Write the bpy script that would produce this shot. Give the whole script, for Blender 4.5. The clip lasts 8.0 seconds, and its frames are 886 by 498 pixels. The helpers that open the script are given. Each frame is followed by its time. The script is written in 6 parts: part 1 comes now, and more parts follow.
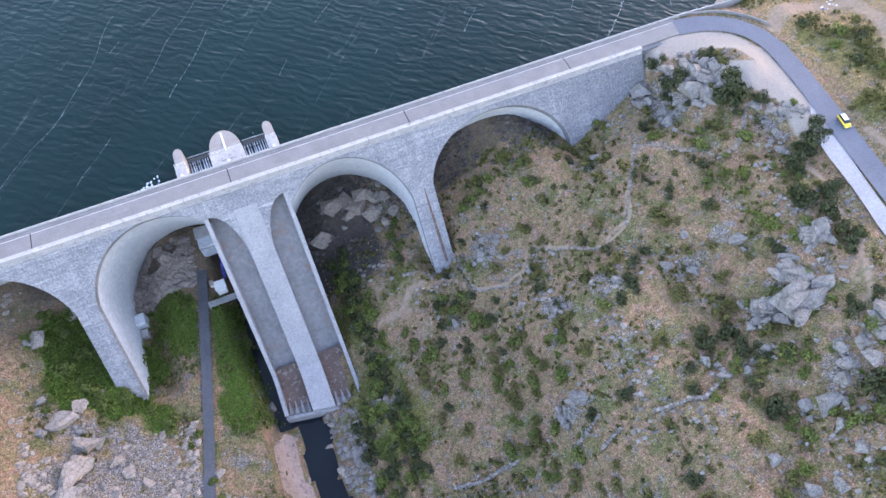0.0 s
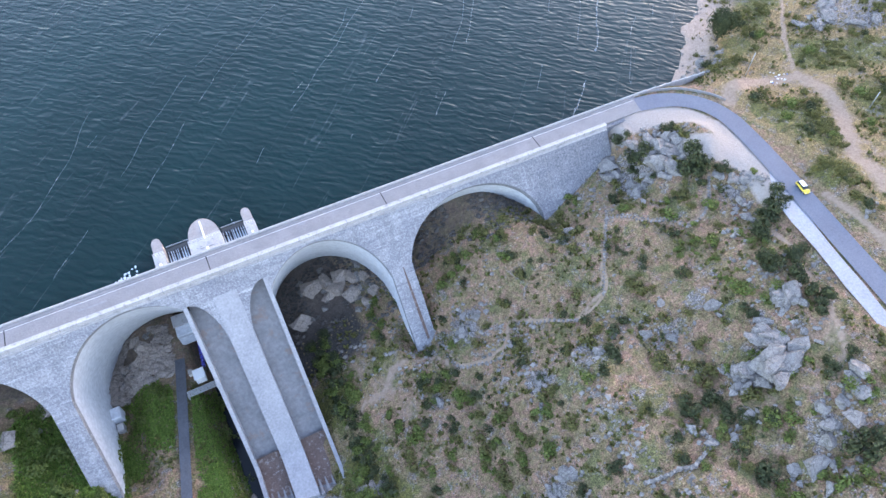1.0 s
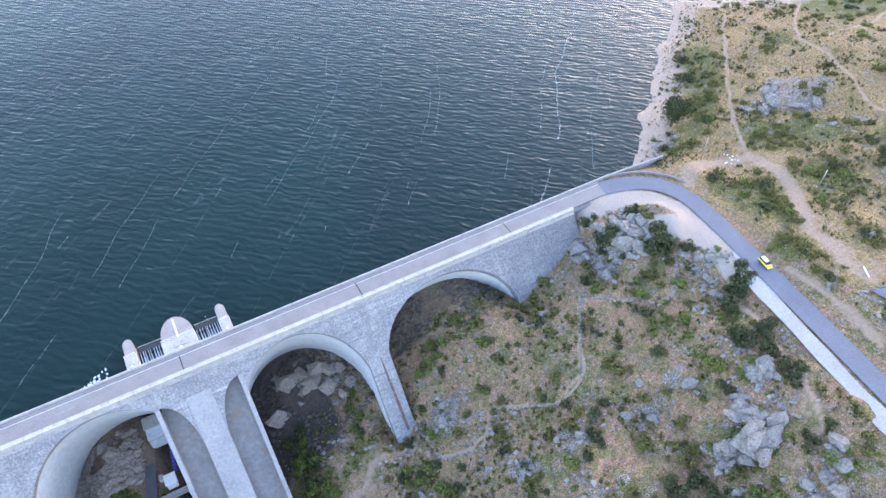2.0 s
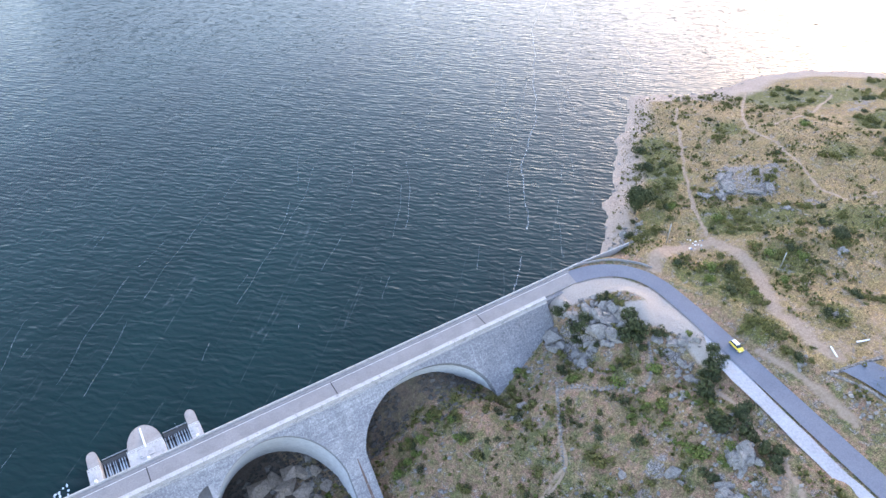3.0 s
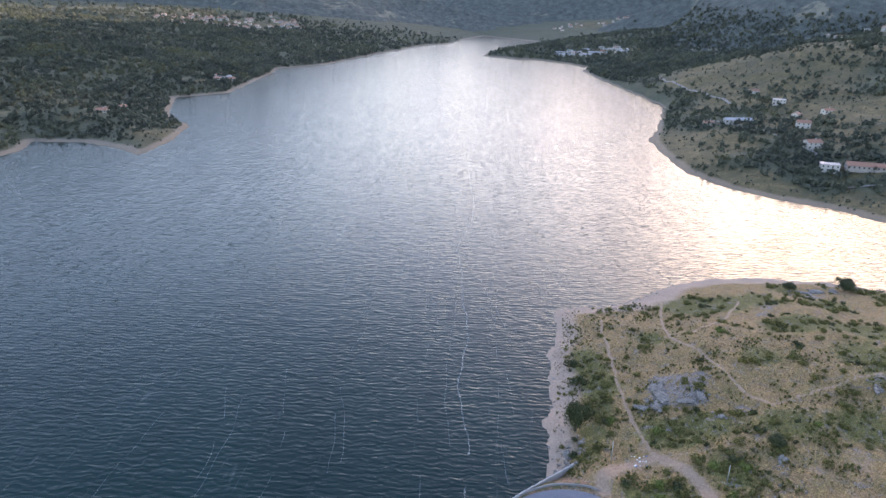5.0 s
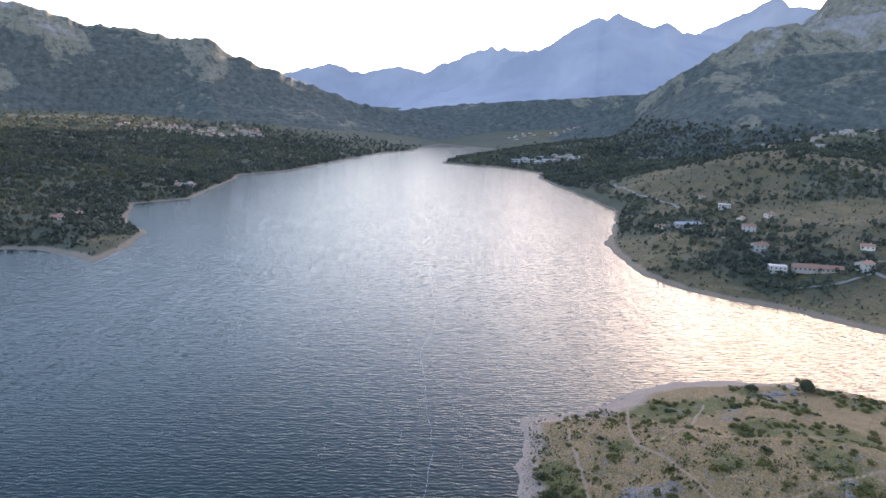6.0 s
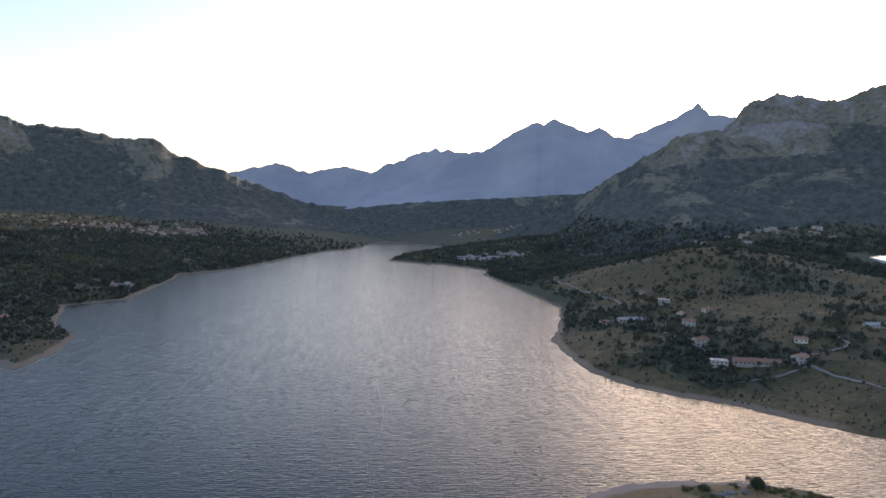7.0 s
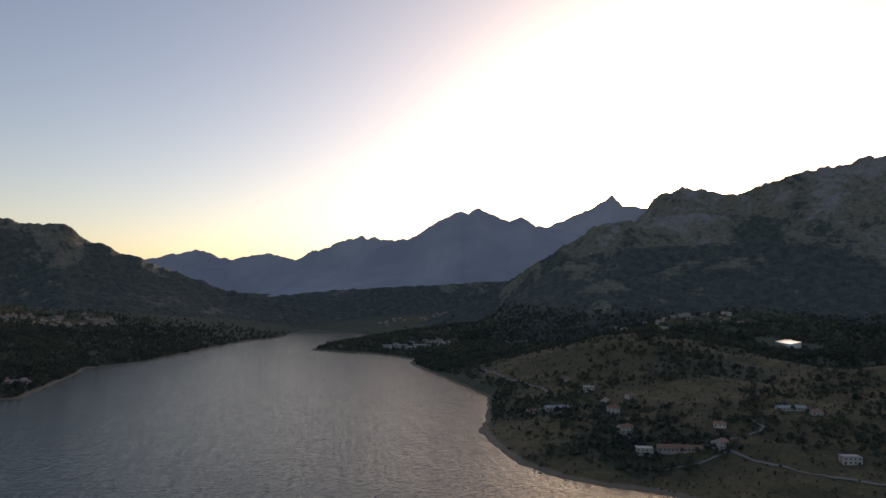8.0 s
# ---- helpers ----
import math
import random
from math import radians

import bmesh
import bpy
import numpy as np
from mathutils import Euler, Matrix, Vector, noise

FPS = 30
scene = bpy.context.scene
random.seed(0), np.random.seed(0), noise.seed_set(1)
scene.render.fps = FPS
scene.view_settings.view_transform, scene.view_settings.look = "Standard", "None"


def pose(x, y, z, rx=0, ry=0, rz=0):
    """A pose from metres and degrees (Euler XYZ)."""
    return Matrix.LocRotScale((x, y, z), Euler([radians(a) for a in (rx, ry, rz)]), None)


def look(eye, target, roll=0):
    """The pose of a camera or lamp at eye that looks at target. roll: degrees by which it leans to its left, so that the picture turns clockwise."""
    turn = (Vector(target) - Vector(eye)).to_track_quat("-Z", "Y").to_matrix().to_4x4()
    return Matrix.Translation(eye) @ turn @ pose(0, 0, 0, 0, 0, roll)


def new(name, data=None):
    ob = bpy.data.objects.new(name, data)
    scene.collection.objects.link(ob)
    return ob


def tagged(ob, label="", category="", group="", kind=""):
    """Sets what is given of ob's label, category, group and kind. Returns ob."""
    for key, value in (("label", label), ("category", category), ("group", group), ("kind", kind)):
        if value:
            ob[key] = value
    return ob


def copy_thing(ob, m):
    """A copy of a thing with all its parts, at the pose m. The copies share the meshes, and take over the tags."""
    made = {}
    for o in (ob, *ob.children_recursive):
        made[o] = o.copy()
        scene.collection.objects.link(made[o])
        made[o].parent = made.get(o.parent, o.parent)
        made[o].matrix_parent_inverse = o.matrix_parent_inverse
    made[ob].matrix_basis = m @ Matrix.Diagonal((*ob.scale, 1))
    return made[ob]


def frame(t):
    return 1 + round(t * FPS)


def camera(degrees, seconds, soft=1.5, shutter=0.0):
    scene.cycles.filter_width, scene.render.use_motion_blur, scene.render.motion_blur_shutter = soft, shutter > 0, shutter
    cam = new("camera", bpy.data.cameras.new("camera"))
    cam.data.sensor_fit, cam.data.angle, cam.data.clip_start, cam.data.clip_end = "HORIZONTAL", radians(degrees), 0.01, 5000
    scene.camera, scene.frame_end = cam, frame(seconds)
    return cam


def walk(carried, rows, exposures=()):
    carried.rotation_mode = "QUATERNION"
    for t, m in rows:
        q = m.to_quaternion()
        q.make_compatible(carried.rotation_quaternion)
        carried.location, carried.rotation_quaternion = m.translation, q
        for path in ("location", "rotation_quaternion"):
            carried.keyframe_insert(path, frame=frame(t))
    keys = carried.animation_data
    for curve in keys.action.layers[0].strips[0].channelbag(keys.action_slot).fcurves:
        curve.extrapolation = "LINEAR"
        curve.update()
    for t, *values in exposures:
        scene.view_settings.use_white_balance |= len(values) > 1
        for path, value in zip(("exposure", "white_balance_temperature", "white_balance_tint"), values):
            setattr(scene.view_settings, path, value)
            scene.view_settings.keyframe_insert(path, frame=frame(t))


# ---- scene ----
cam = camera(68.25, 8.0, 1.5)
# seconds, eye (m), then lean, roll and turn in degrees
ROWS = [
    (0.0, -33.89, -108.61, 131.28, 30.26, -1.76, -21.58),
    (0.5, -34.02, -108.22, 132.38, 33.21, -1.32, -23.59),
    (1.0, -34.13, -107.82, 133.48, 36.43, -0.94, -25.44),
    (1.5, -34.26, -107.42, 134.62, 40.01, -0.56, -27.41),
    (3.0, -34.52, -106.02, 138.23, 50.91, 0.18, -32.64),
    (3.5, -34.21, -105.11, 139.48, 55.43, 0.30, -34.33),
    (4.0, -33.84, -104.09, 140.72, 59.84, 0.40, -35.94),
    (4.5, -33.43, -102.98, 141.95, 64.47, 0.58, -37.65),
    (5.0, -33.03, -101.83, 143.13, 68.83, 0.77, -39.31),
    (6.5, -32.06, -98.53, 146.16, 82.14, 1.15, -44.80),
    (7.0, -31.63, -97.82, 147.32, 86.28, 1.09, -47.33),
    (7.5, -31.17, -97.19, 148.51, 90.34, 0.95, -50.59),
    (8.0, -30.71, -96.61, 149.71, 93.98, 0.87, -53.67),
]
EXPOSURES = [(0.0, 3.42, 7050, 29.5), (0.5, 3.44, 6900, 27), (1.5, 3.56, 6720, 26), (3.0, 3.36, 6800, 25), (3.5, 3.2, 6800, 25.5), (4.0, 3.0, 6750, 26), (5.0, 2.55, 6650, 27), (6.5, 2.08, 6550, 25), (7.0, 1.32, 6600, 25), (7.5, 0.8, 7000, 26), (8.0, 0.1, 7100, 25)]
walk(cam, [(t, pose(x, y, z, 0, 0, turn) @ pose(0, 0, 0, rx, 0, 0) @ pose(0, 0, 0, 0, 0, roll)) for t, x, y, z, rx, roll, turn in ROWS], EXPOSURES)

# ---- light ----
SUN_AZ, SUN_EL = 74.0, 8.9          # degrees clockwise from +y, degrees over the horizon
world = bpy.data.worlds.new("sky")
scene.world = world
world.use_nodes = True
wn = world.node_tree.nodes
sky = wn.new("ShaderNodeTexSky")
sky.sky_type = "NISHITA"
sky.sun_disc = False
sky.sun_elevation = radians(SUN_EL)
sky.sun_rotation = radians(SUN_AZ)
sky.altitude = 800
sky.dust_density = 2.3
sky.air_density = 1.0
sky.ozone_density = 1.2
world.node_tree.links.new(sky.outputs[0], wn["Background"].inputs[0])
wn["Background"].inputs[1].default_value = 0.15
sun_way = Vector((math.sin(radians(SUN_AZ)) * math.cos(radians(SUN_EL)), math.cos(radians(SUN_AZ)) * math.cos(radians(SUN_EL)), math.sin(radians(SUN_EL))))
lamp = bpy.data.lights.new("sun", "SUN")
lamp.energy, lamp.angle, lamp.color = 2.5, radians(0.5), (1.0, 0.86, 0.68)
sun = new("sun", lamp)
sun.matrix_world = look(sun_way * 1000, (0, 0, 0))

# ---- materials ----
def nodes(name):
    m = bpy.data.materials.new(name)
    m.use_nodes = True
    t = m.node_tree
    return m, t, t.nodes["Principled BSDF"]


def add(t, kind, **values):
    n = t.nodes.new(kind)
    for k, v in values.items():
        n.inputs[k.replace("_", " ")].default_value = v
    return n


def ramp(t, source, stops):
    r = t.nodes.new("ShaderNodeValToRGB")
    e = r.color_ramp.elements
    while len(e) < len(stops):
        e.new(0.5)
    for s, (p, c) in zip(e, stops):
        s.position, s.color = p, (*c, 1)
    t.links.new(source, r.inputs[0])
    return r.outputs[0]


def mix(t, fac, a, b, mode="MIX"):
    m = t.nodes.new("ShaderNodeMix")
    m.data_type, m.blend_type = "RGBA", mode
    for sock, v in ((m.inputs[0], fac), (m.inputs[6], a), (m.inputs[7], b)):
        if isinstance(v, bpy.types.NodeSocket):
            t.links.new(v, sock)
        elif isinstance(v, (int, float)):
            sock.default_value = v
        else:
            sock.default_value = (*v, 1)
    return m.outputs[2]


def coords(t, scale=(1, 1, 1), kind="Object", turn=0.0):
    c = t.nodes.new("ShaderNodeTexCoord")
    m = t.nodes.new("ShaderNodeMapping")
    m.inputs["Scale"].default_value = scale
    m.inputs["Rotation"].default_value = (0, 0, turn)
    t.links.new(c.outputs[kind], m.inputs[0])
    return m.outputs[0]


def noise_tex(t, vec, scale, detail=4.0, rough=0.6, distort=0.0):
    n = add(t, "ShaderNodeTexNoise", Scale=scale, Detail=detail, Roughness=rough, Distortion=distort)
    t.links.new(vec, n.inputs["Vector"])
    return n.outputs["Fac"]


def bump(t, p, height, strength, distance):
    b = add(t, "ShaderNodeBump", Strength=strength, Distance=distance)
    t.links.new(height, b.inputs["Height"])
    t.links.new(b.outputs[0], p.inputs["Normal"])
    return b


def grainy(name, low, high, scale, rough=0.85, relief=0.05, fine=6.0, spots=None, metal=0.0):
    """A surface with broad variation and fine grain, in metres."""
    m, t, p = nodes(name)
    v = coords(t)
    a = noise_tex(t, v, 1.0 / scale, 5)
    f = noise_tex(t, v, fine / scale, 3)
    c = ramp(t, a, [(0.3, low), (0.7, high)])
    c = mix(t, 0.35, c, ramp(t, f, [(0.3, [x * 0.6 for x in low]), (0.7, [min(1, x * 1.25) for x in high])]))
    if spots:
        s = noise_tex(t, v, 2.2 / scale, 6, 0.7)
        c = mix(t, ramp(t, s, [(0.55, (0, 0, 0)), (0.65, (1, 1, 1))]), c, spots)
    t.links.new(c, p.inputs["Base Color"])
    p.inputs["Roughness"].default_value = rough
    p.inputs["Metallic"].default_value = metal
    bump(t, p, f, 0.6, relief)
    return m

def rock_material(name, low, high, stain):
    """Weathered granite with lichen and dark joints, in world metres."""
    m, t, p = nodes(name)
    g = t.nodes.new("ShaderNodeNewGeometry")
    v = g.outputs["Position"]
    a, f = noise_tex(t, v, 0.45, 6, 0.7, 0.4), noise_tex(t, v, 2.6, 6, 0.8)
    c = ramp(t, a, [(0.3, low), (0.7, high)])
    c = mix(t, 0.5, c, ramp(t, f, [(0.3, [x * 0.45 for x in low]), (0.55, low), (0.72, [min(1, x * 1.2) for x in high])]))
    c = mix(t, ramp(t, noise_tex(t, v, 0.9, 7, 0.75, 0.8), [(0.53, (0, 0, 0)), (0.6, (0.8, 0.8, 0.8))]), c, stain)
    bend = add(t, "ShaderNodeMix")
    bend.data_type = "VECTOR"
    bend.inputs[0].default_value = 0.35
    t.links.new(v, bend.inputs[4])
    swirl = add(t, "ShaderNodeTexNoise", Scale=0.9, Detail=3.0)
    t.links.new(v, swirl.inputs["Vector"])
    t.links.new(swirl.outputs["Color"], bend.inputs[5])
    joint = add(t, "ShaderNodeTexVoronoi", Scale=0.85)
    joint.feature = "DISTANCE_TO_EDGE"
    t.links.new(bend.outputs[1], joint.inputs["Vector"])
    c = mix(t, ramp(t, joint.outputs["Distance"], [(0.0, (0.5, 0.5, 0.5)), (0.05, (0, 0, 0))]), c, [x * 0.3 for x in low])
    k = noise_tex(t, v, 0.55, 4, 0.6, 1.2)
    c = mix(t, ramp(t, k, [(0.493, (0, 0, 0)), (0.5, (0.8, 0.8, 0.8)), (0.507, (0, 0, 0))]), c, [x * 0.3 for x in low])
    t.links.new(c, p.inputs["Base Color"])
    p.inputs["Roughness"].default_value = 0.95
    bump(t, p, f, 0.8, 0.3)
    return m


ROCK = rock_material("granite", (0.18, 0.168, 0.156), (0.42, 0.39, 0.36), (0.10, 0.095, 0.08))
PALE_ROCK = rock_material("pinkish broken granite", (0.29, 0.24, 0.205), (0.55, 0.465, 0.405), (0.19, 0.155, 0.11))


def dam_concrete():
    """Weathered concrete laid in shallow block courses, with lime runs and dark algae."""
    m, t, p = nodes("dam concrete")
    v = coords(t)
    sep, put = t.nodes.new("ShaderNodeSeparateXYZ"), t.nodes.new("ShaderNodeCombineXYZ")
    t.links.new(v, sep.inputs[0])
    along = add(t, "ShaderNodeMath")
    along.operation = "MULTIPLY"
    along.inputs[1].default_value = 1.28
    t.links.new(sep.outputs[2], along.inputs[0])
    t.links.new(sep.outputs[0], put.inputs[0])
    t.links.new(along.outputs[0], put.inputs[1])
    brick = add(t, "ShaderNodeTexBrick", Scale=1.0, Mortar_Size=0.05, Mortar_Smooth=0.6, Bias=0.0, Brick_Width=2.3, Row_Height=0.68, Color1=(0.16, 0.165, 0.18, 1), Color2=(0.31, 0.31, 0.32, 1), Mortar=(0.11, 0.113, 0.125, 1))
    t.links.new(put.outputs[0], brick.inputs["Vector"])
    c = ramp(t, noise_tex(t, v, 0.2, 7, 0.75, 0.3), [(0.33, (0.10, 0.104, 0.118)), (0.5, (0.22, 0.224, 0.238)), (0.66, (0.37, 0.37, 0.375))])
    c = mix(t, 0.42, c, brick.outputs["Color"])
    # lime runs down the slope
    streak = noise_tex(t, coords(t, (1.0, 0.08, 0.08)), 0.8, 6, 0.72)
    c = mix(t, ramp(t, streak, [(0.5, (0, 0, 0)), (0.7, (0.6, 0.6, 0.6))]), c, (0.50, 0.505, 0.515))
    # dark damp lifts and thin pale ones along the wall
    lift = noise_tex(t, coords(t, (0.07, 1.0, 1.3)), 0.8, 5, 0.72)
    c = mix(t, ramp(t, lift, [(0.5, (0, 0, 0)), (0.6, (0.7, 0.7, 0.7))]), c, (0.13, 0.137, 0.165))
    pale = noise_tex(t, coords(t, (0.06, 1.0, 1.3), turn=0.01), 1.4, 3, 0.6)
    c = mix(t, ramp(t, pale, [(0.64, (0, 0, 0)), (0.68, (0.75, 0.75, 0.75))]), c, (0.55, 0.555, 0.56))
    c = mix(t, ramp(t, noise_tex(t, v, 0.055, 6, 0.75, 0.6), [(0.47, (0, 0, 0)), (0.6, (0.62, 0.62, 0.62))]), c, (0.115, 0.12, 0.15))
    # face grows darker towards its east end
    east_dark = t.nodes.new("ShaderNodeMapRange")
    east_dark.inputs[1].default_value, east_dark.inputs[2].default_value, east_dark.inputs[4].default_value = 20.0, 58.0, 0.7
    t.links.new(sep.outputs[0], east_dark.inputs[0])
    c = mix(t, east_dark.outputs[0], c, mix(t, 1.0, c, (0.42, 0.425, 0.46), "MULTIPLY"))
    fine = noise_tex(t, v, 2.4, 6, 0.8)
    c = mix(t, 0.42, c, ramp(t, fine, [(0.36, (0.06, 0.062, 0.07)), (0.5, (0.23, 0.232, 0.24)), (0.64, (0.54, 0.54, 0.545))]))
    t.links.new(c, p.inputs["Base Color"])
    p.inputs["Roughness"].default_value = 0.9
    bump(t, p, mix(t, 0.5, brick.outputs["Fac"], fine), 0.7, 0.12)
    return m


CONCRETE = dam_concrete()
SMOOTH = grainy("smooth concrete", (0.50, 0.525, 0.56), (0.60, 0.625, 0.655), 9.0, 0.8, 0.02, 8)
CHUTE = grainy("worn chute concrete", (0.155, 0.158, 0.165), (0.25, 0.245, 0.25), 7.0, 0.75, 0.03, 7, (0.22, 0.17, 0.15))
PARAPET = grainy("pale parapet concrete", (0.30, 0.292, 0.285), (0.43, 0.415, 0.405), 3.0, 0.85, 0.02, 9, (0.22, 0.215, 0.21))
CHUTE_WALL = grainy("pale chute wall concrete", (0.225, 0.228, 0.24), (0.33, 0.33, 0.34), 5.0, 0.85, 0.03, 9)
ASPHALT = grainy("blue grey asphalt", (0.098, 0.113, 0.145), (0.135, 0.15, 0.185), 8.0, 0.9, 0.01, 20)
CREST = grainy("bleached deck asphalt", (0.165, 0.157, 0.155), (0.235, 0.224, 0.22), 5.0, 0.9, 0.01, 14, (0.17, 0.162, 0.16))
APRON = grainy("pale rough apron concrete", (0.23, 0.24, 0.262), (0.325, 0.338, 0.362), 6.0, 0.9, 0.02, 12, (0.30, 0.29, 0.28))
DIRT = grainy("trodden dirt", (0.22, 0.15, 0.10), (0.32, 0.235, 0.165), 3.0, 0.95, 0.04, 9)

# ---- shape of the land ----
def lattice(ix, iy, seed):
    h = (ix * 374761393 + iy * 668265263 + seed * 1442695041) & 0xFFFFFFFF
    h = ((h ^ (h >> 13)) * 1274126177) & 0xFFFFFFFF
    return ((h ^ (h >> 16)) & 0xFFFF) / 65535.0


def vnoise(x, y, seed=0):
    x, y = np.asarray(x, float), np.asarray(y, float)
    ix, iy = np.floor(x).astype(np.int64), np.floor(y).astype(np.int64)
    fx, fy = x - ix, y - iy
    fx, fy = fx * fx * (3 - 2 * fx), fy * fy * (3 - 2 * fy)
    a, b = lattice(ix, iy, seed), lattice(ix + 1, iy, seed)
    c, d = lattice(ix, iy + 1, seed), lattice(ix + 1, iy + 1, seed)
    return (a * (1 - fx) + b * fx) * (1 - fy) + (c * (1 - fx) + d * fx) * fy - 0.5


def fbm(x, y, scale, octaves=4, seed=0):
    total, amp = 0, 1.0
    for k in range(octaves):
        total = total + amp * vnoise(x / scale * 2 ** k + 17 * k, y / scale * 2 ** k - 9 * k, seed + k)
        amp *= 0.5
    return total


def smooth(a, b, v):
    t = np.clip((np.asarray(v, float) - a) / (b - a), 0, 1)
    return t * t * (3 - 2 * t)


# the lake's outline: the headland, the east bank, the west bank
HEADLAND = [(-150, 3), (60, 3), (84, 3.4), (98, 5), (106, 12), (119, 25), (137, 39), (157, 60), (174, 69), (193, 87), (223, 71), (244, 67), (270, 69), (292, 59), (316, 40), (337, 20), (347, 0), (358, -33), (395, -110)]
EAST = [(482, -120), (474, -10), (474, 20), (477, 46), (478, 73), (469, 111), (469, 147), (486, 198), (517, 234), (579, 301), (647, 336), (810, 430), (880, 525), (985, 682), (1078, 808), (1150, 850), (1194, 1005), (1143, 1193), (1286, 1288), (1701, 1463), (1736, 1700), (1759, 1855)]
WEST = [(1571, 1742), (1390, 1600), (1255, 1571), (885, 1329), (688, 1196), (577, 1183), (532, 1112), (448, 1008), (356, 894), (275, 891), (220, 747), (217, 663), (172, 590), (126, 541), (121, 580), (99, 634), (58, 668), (48, 634), (22, 610), (-60, 570), (-170, 480), (-190, 200)]
LAKE = np.array(HEADLAND + EAST + WEST, float)


def shore(x, y):
    """Distance from the waterline, positive on land."""
    x, y = np.asarray(x, float), np.asarray(y, float)
    best, inside = np.full(x.shape, 1e18), np.zeros(x.shape, bool)
    for (ax, ay), (bx, by) in zip(LAKE, np.roll(LAKE, -1, 0)):
        dx, dy = bx - ax, by - ay
        t = np.clip(((x - ax) * dx + (y - ay) * dy) / (dx * dx + dy * dy), 0, 1)
        best = np.minimum(best, (x - ax - t * dx) ** 2 + (y - ay - t * dy) ** 2)
        cross = (ay > y) != (by > y)
        inside ^= cross & (x < (bx - ax) * (y - ay) / (by - ay + 1e-12) + ax)
    d = np.sqrt(best)
    return np.where(inside, -d, d)


ROAD = [(80, -0.6, 5.0), (87, -2.2, 5.1), (92.7, -5.5, 5.4), (96.8, -11, 5.9), (98.2, -18, 6.6), (97.3, -27, 7.4), (95.4, -38, 8.3), (92.0, -56, 9.4), (88.7, -76, 10.2), (83, -110, 11.5), (75, -150, 13)]


def strip_points(line, step=1.5):
    """A smooth line through the points, as an array of places."""
    p = np.array([line[0]] + list(line) + [line[-1]], float)
    out = []
    for k in range(1, len(p) - 2):
        a, b, c, d = p[k - 1:k + 3]
        n = max(2, int(np.linalg.norm((c - b)[:2]) / step))
        for t in np.arange(n) / n:
            out.append(0.5 * ((2 * b) + (c - a) * t + (2 * a - 5 * b + 4 * c - d) * t * t + (3 * b - a - 3 * c + d) * t ** 3))
    return np.array(out + [p[-1]])


ROAD_LINE = strip_points(ROAD, 2.0)


def valley(x, y):
    """The gorge below the dam."""
    u = x - (-50 - 0.03 * (y + 50))
    z = np.interp(u, [-160, -110, -80, -60, -45, -30, -20, -11, -8, 7, 13, 22, 36, 50, 62, 75, 95, 115, 135, 160, 260], [16, 8, -3, -15, -24, -29.5, -31, -31.8, -42.6, -43, -38, -33, -28, -22, -15, -8, -3.5, 2, 7, 10, 14])
    z = z + 0.11 * np.clip(-(y + 42), 0, 80) * smooth(30, 75, u)
    # hollow along the foot of the wall
    z = z - 6.5 * smooth(-34, -18, y) * smooth(28, 42, x) * (1 - smooth(66, 71, x))
    # cut round the foot of the middle pier
    z = z - 4.0 * smooth(9, 4, np.hypot((x + 1.5) * 1.0, (y + 25) * 0.8))
    # trench beside the pier of the spillway arch
    z = z - 8.0 * smooth(-74, -83, x) * smooth(-89, -85.5, x) * smooth(-40, -22, y)
    # rock shelves that narrow the stream below the spillway
    shelf = -40.3 + 0.5 * vnoise(x / 2.5, y / 2.5, 6)
    edge = -53.6 + 2.2 * vnoise(x * 0 + 3, y / 6, 7)
    z = np.where((y < -49.5) & (x > -66) & (x < edge), np.maximum(z, shelf), z)
    bank = -46.8 + 2.5 * vnoise(x * 0 + 8, y / 6, 9)
    return np.where((y < -49.5) & (x > bank) & (x < -30), np.maximum(z, -40.9 + 0.55 * (x - bank)), z)


def land(x, y):
    x, y = np.asarray(x, float), np.asarray(y, float)
    d = shore(x, y)
    d = d + smooth(96, 110, x) * (3.4 * vnoise(x / 11, y / 11, 91) + 2.4 * vnoise(x / 4.5, y / 4.5, 92))
    dp = np.maximum(d, 0)
    up = 160 * (1 - np.exp(-dp / 900)) + 42 * np.exp(-((x - 1010) / 170) ** 2 - ((y - 330) / 190) ** 2)
    up = up * smooth(0, 5, dp + 2) + fbm(x, y, 320, 4, 3) * 60 * smooth(60, 700, dp) * (1 - 0.85 * smooth(1700, 2400, np.hypot(x, y))) + fbm(x, y, 30, 4, 5) * 5 * smooth(5, 60, dp)
    bed = np.maximum(-30, 0.35 * np.minimum(d, 0)) - 0.4
    lake = np.where(d > 0, up, bed)
    low = valley(x, y)
    low = low + fbm(x, y, 22, 4, 8) * 4.5 * smooth(-31, -24, low) + fbm(x, y, 6, 3, 12) * 0.9
    w = np.maximum(smooth(-25, 12, y), smooth(96, 125, x))
    z = np.where((x < 72) & (y < 22), low, low * (1 - w) + lake * w)
    z = np.where((x < 84) & (y > 2.6) & (y < 520), np.minimum(z, -1.5), z)
    z = np.where((x > 55) & (x < 81) & (y > -6) & (y < 2.7), np.minimum(z, 3.4), z)
    near = (x > 60) & (x < 130) & (y < 20) & (y > -170)
    if near.any():
        q, r = x[near], y[near]
        dist = (q[:, None] - ROAD_LINE[None, :, 0]) ** 2 + (r[:, None] - ROAD_LINE[None, :, 1]) ** 2
        k = dist.argmin(1)
        f = 1 - smooth(4.5, 13, np.sqrt(dist.min(1)))
        f = f * smooth(-4, 0.5, d[near])
        z[near] = z[near] * (1 - f) + (ROAD_LINE[k, 2] - 0.25) * f
    return z


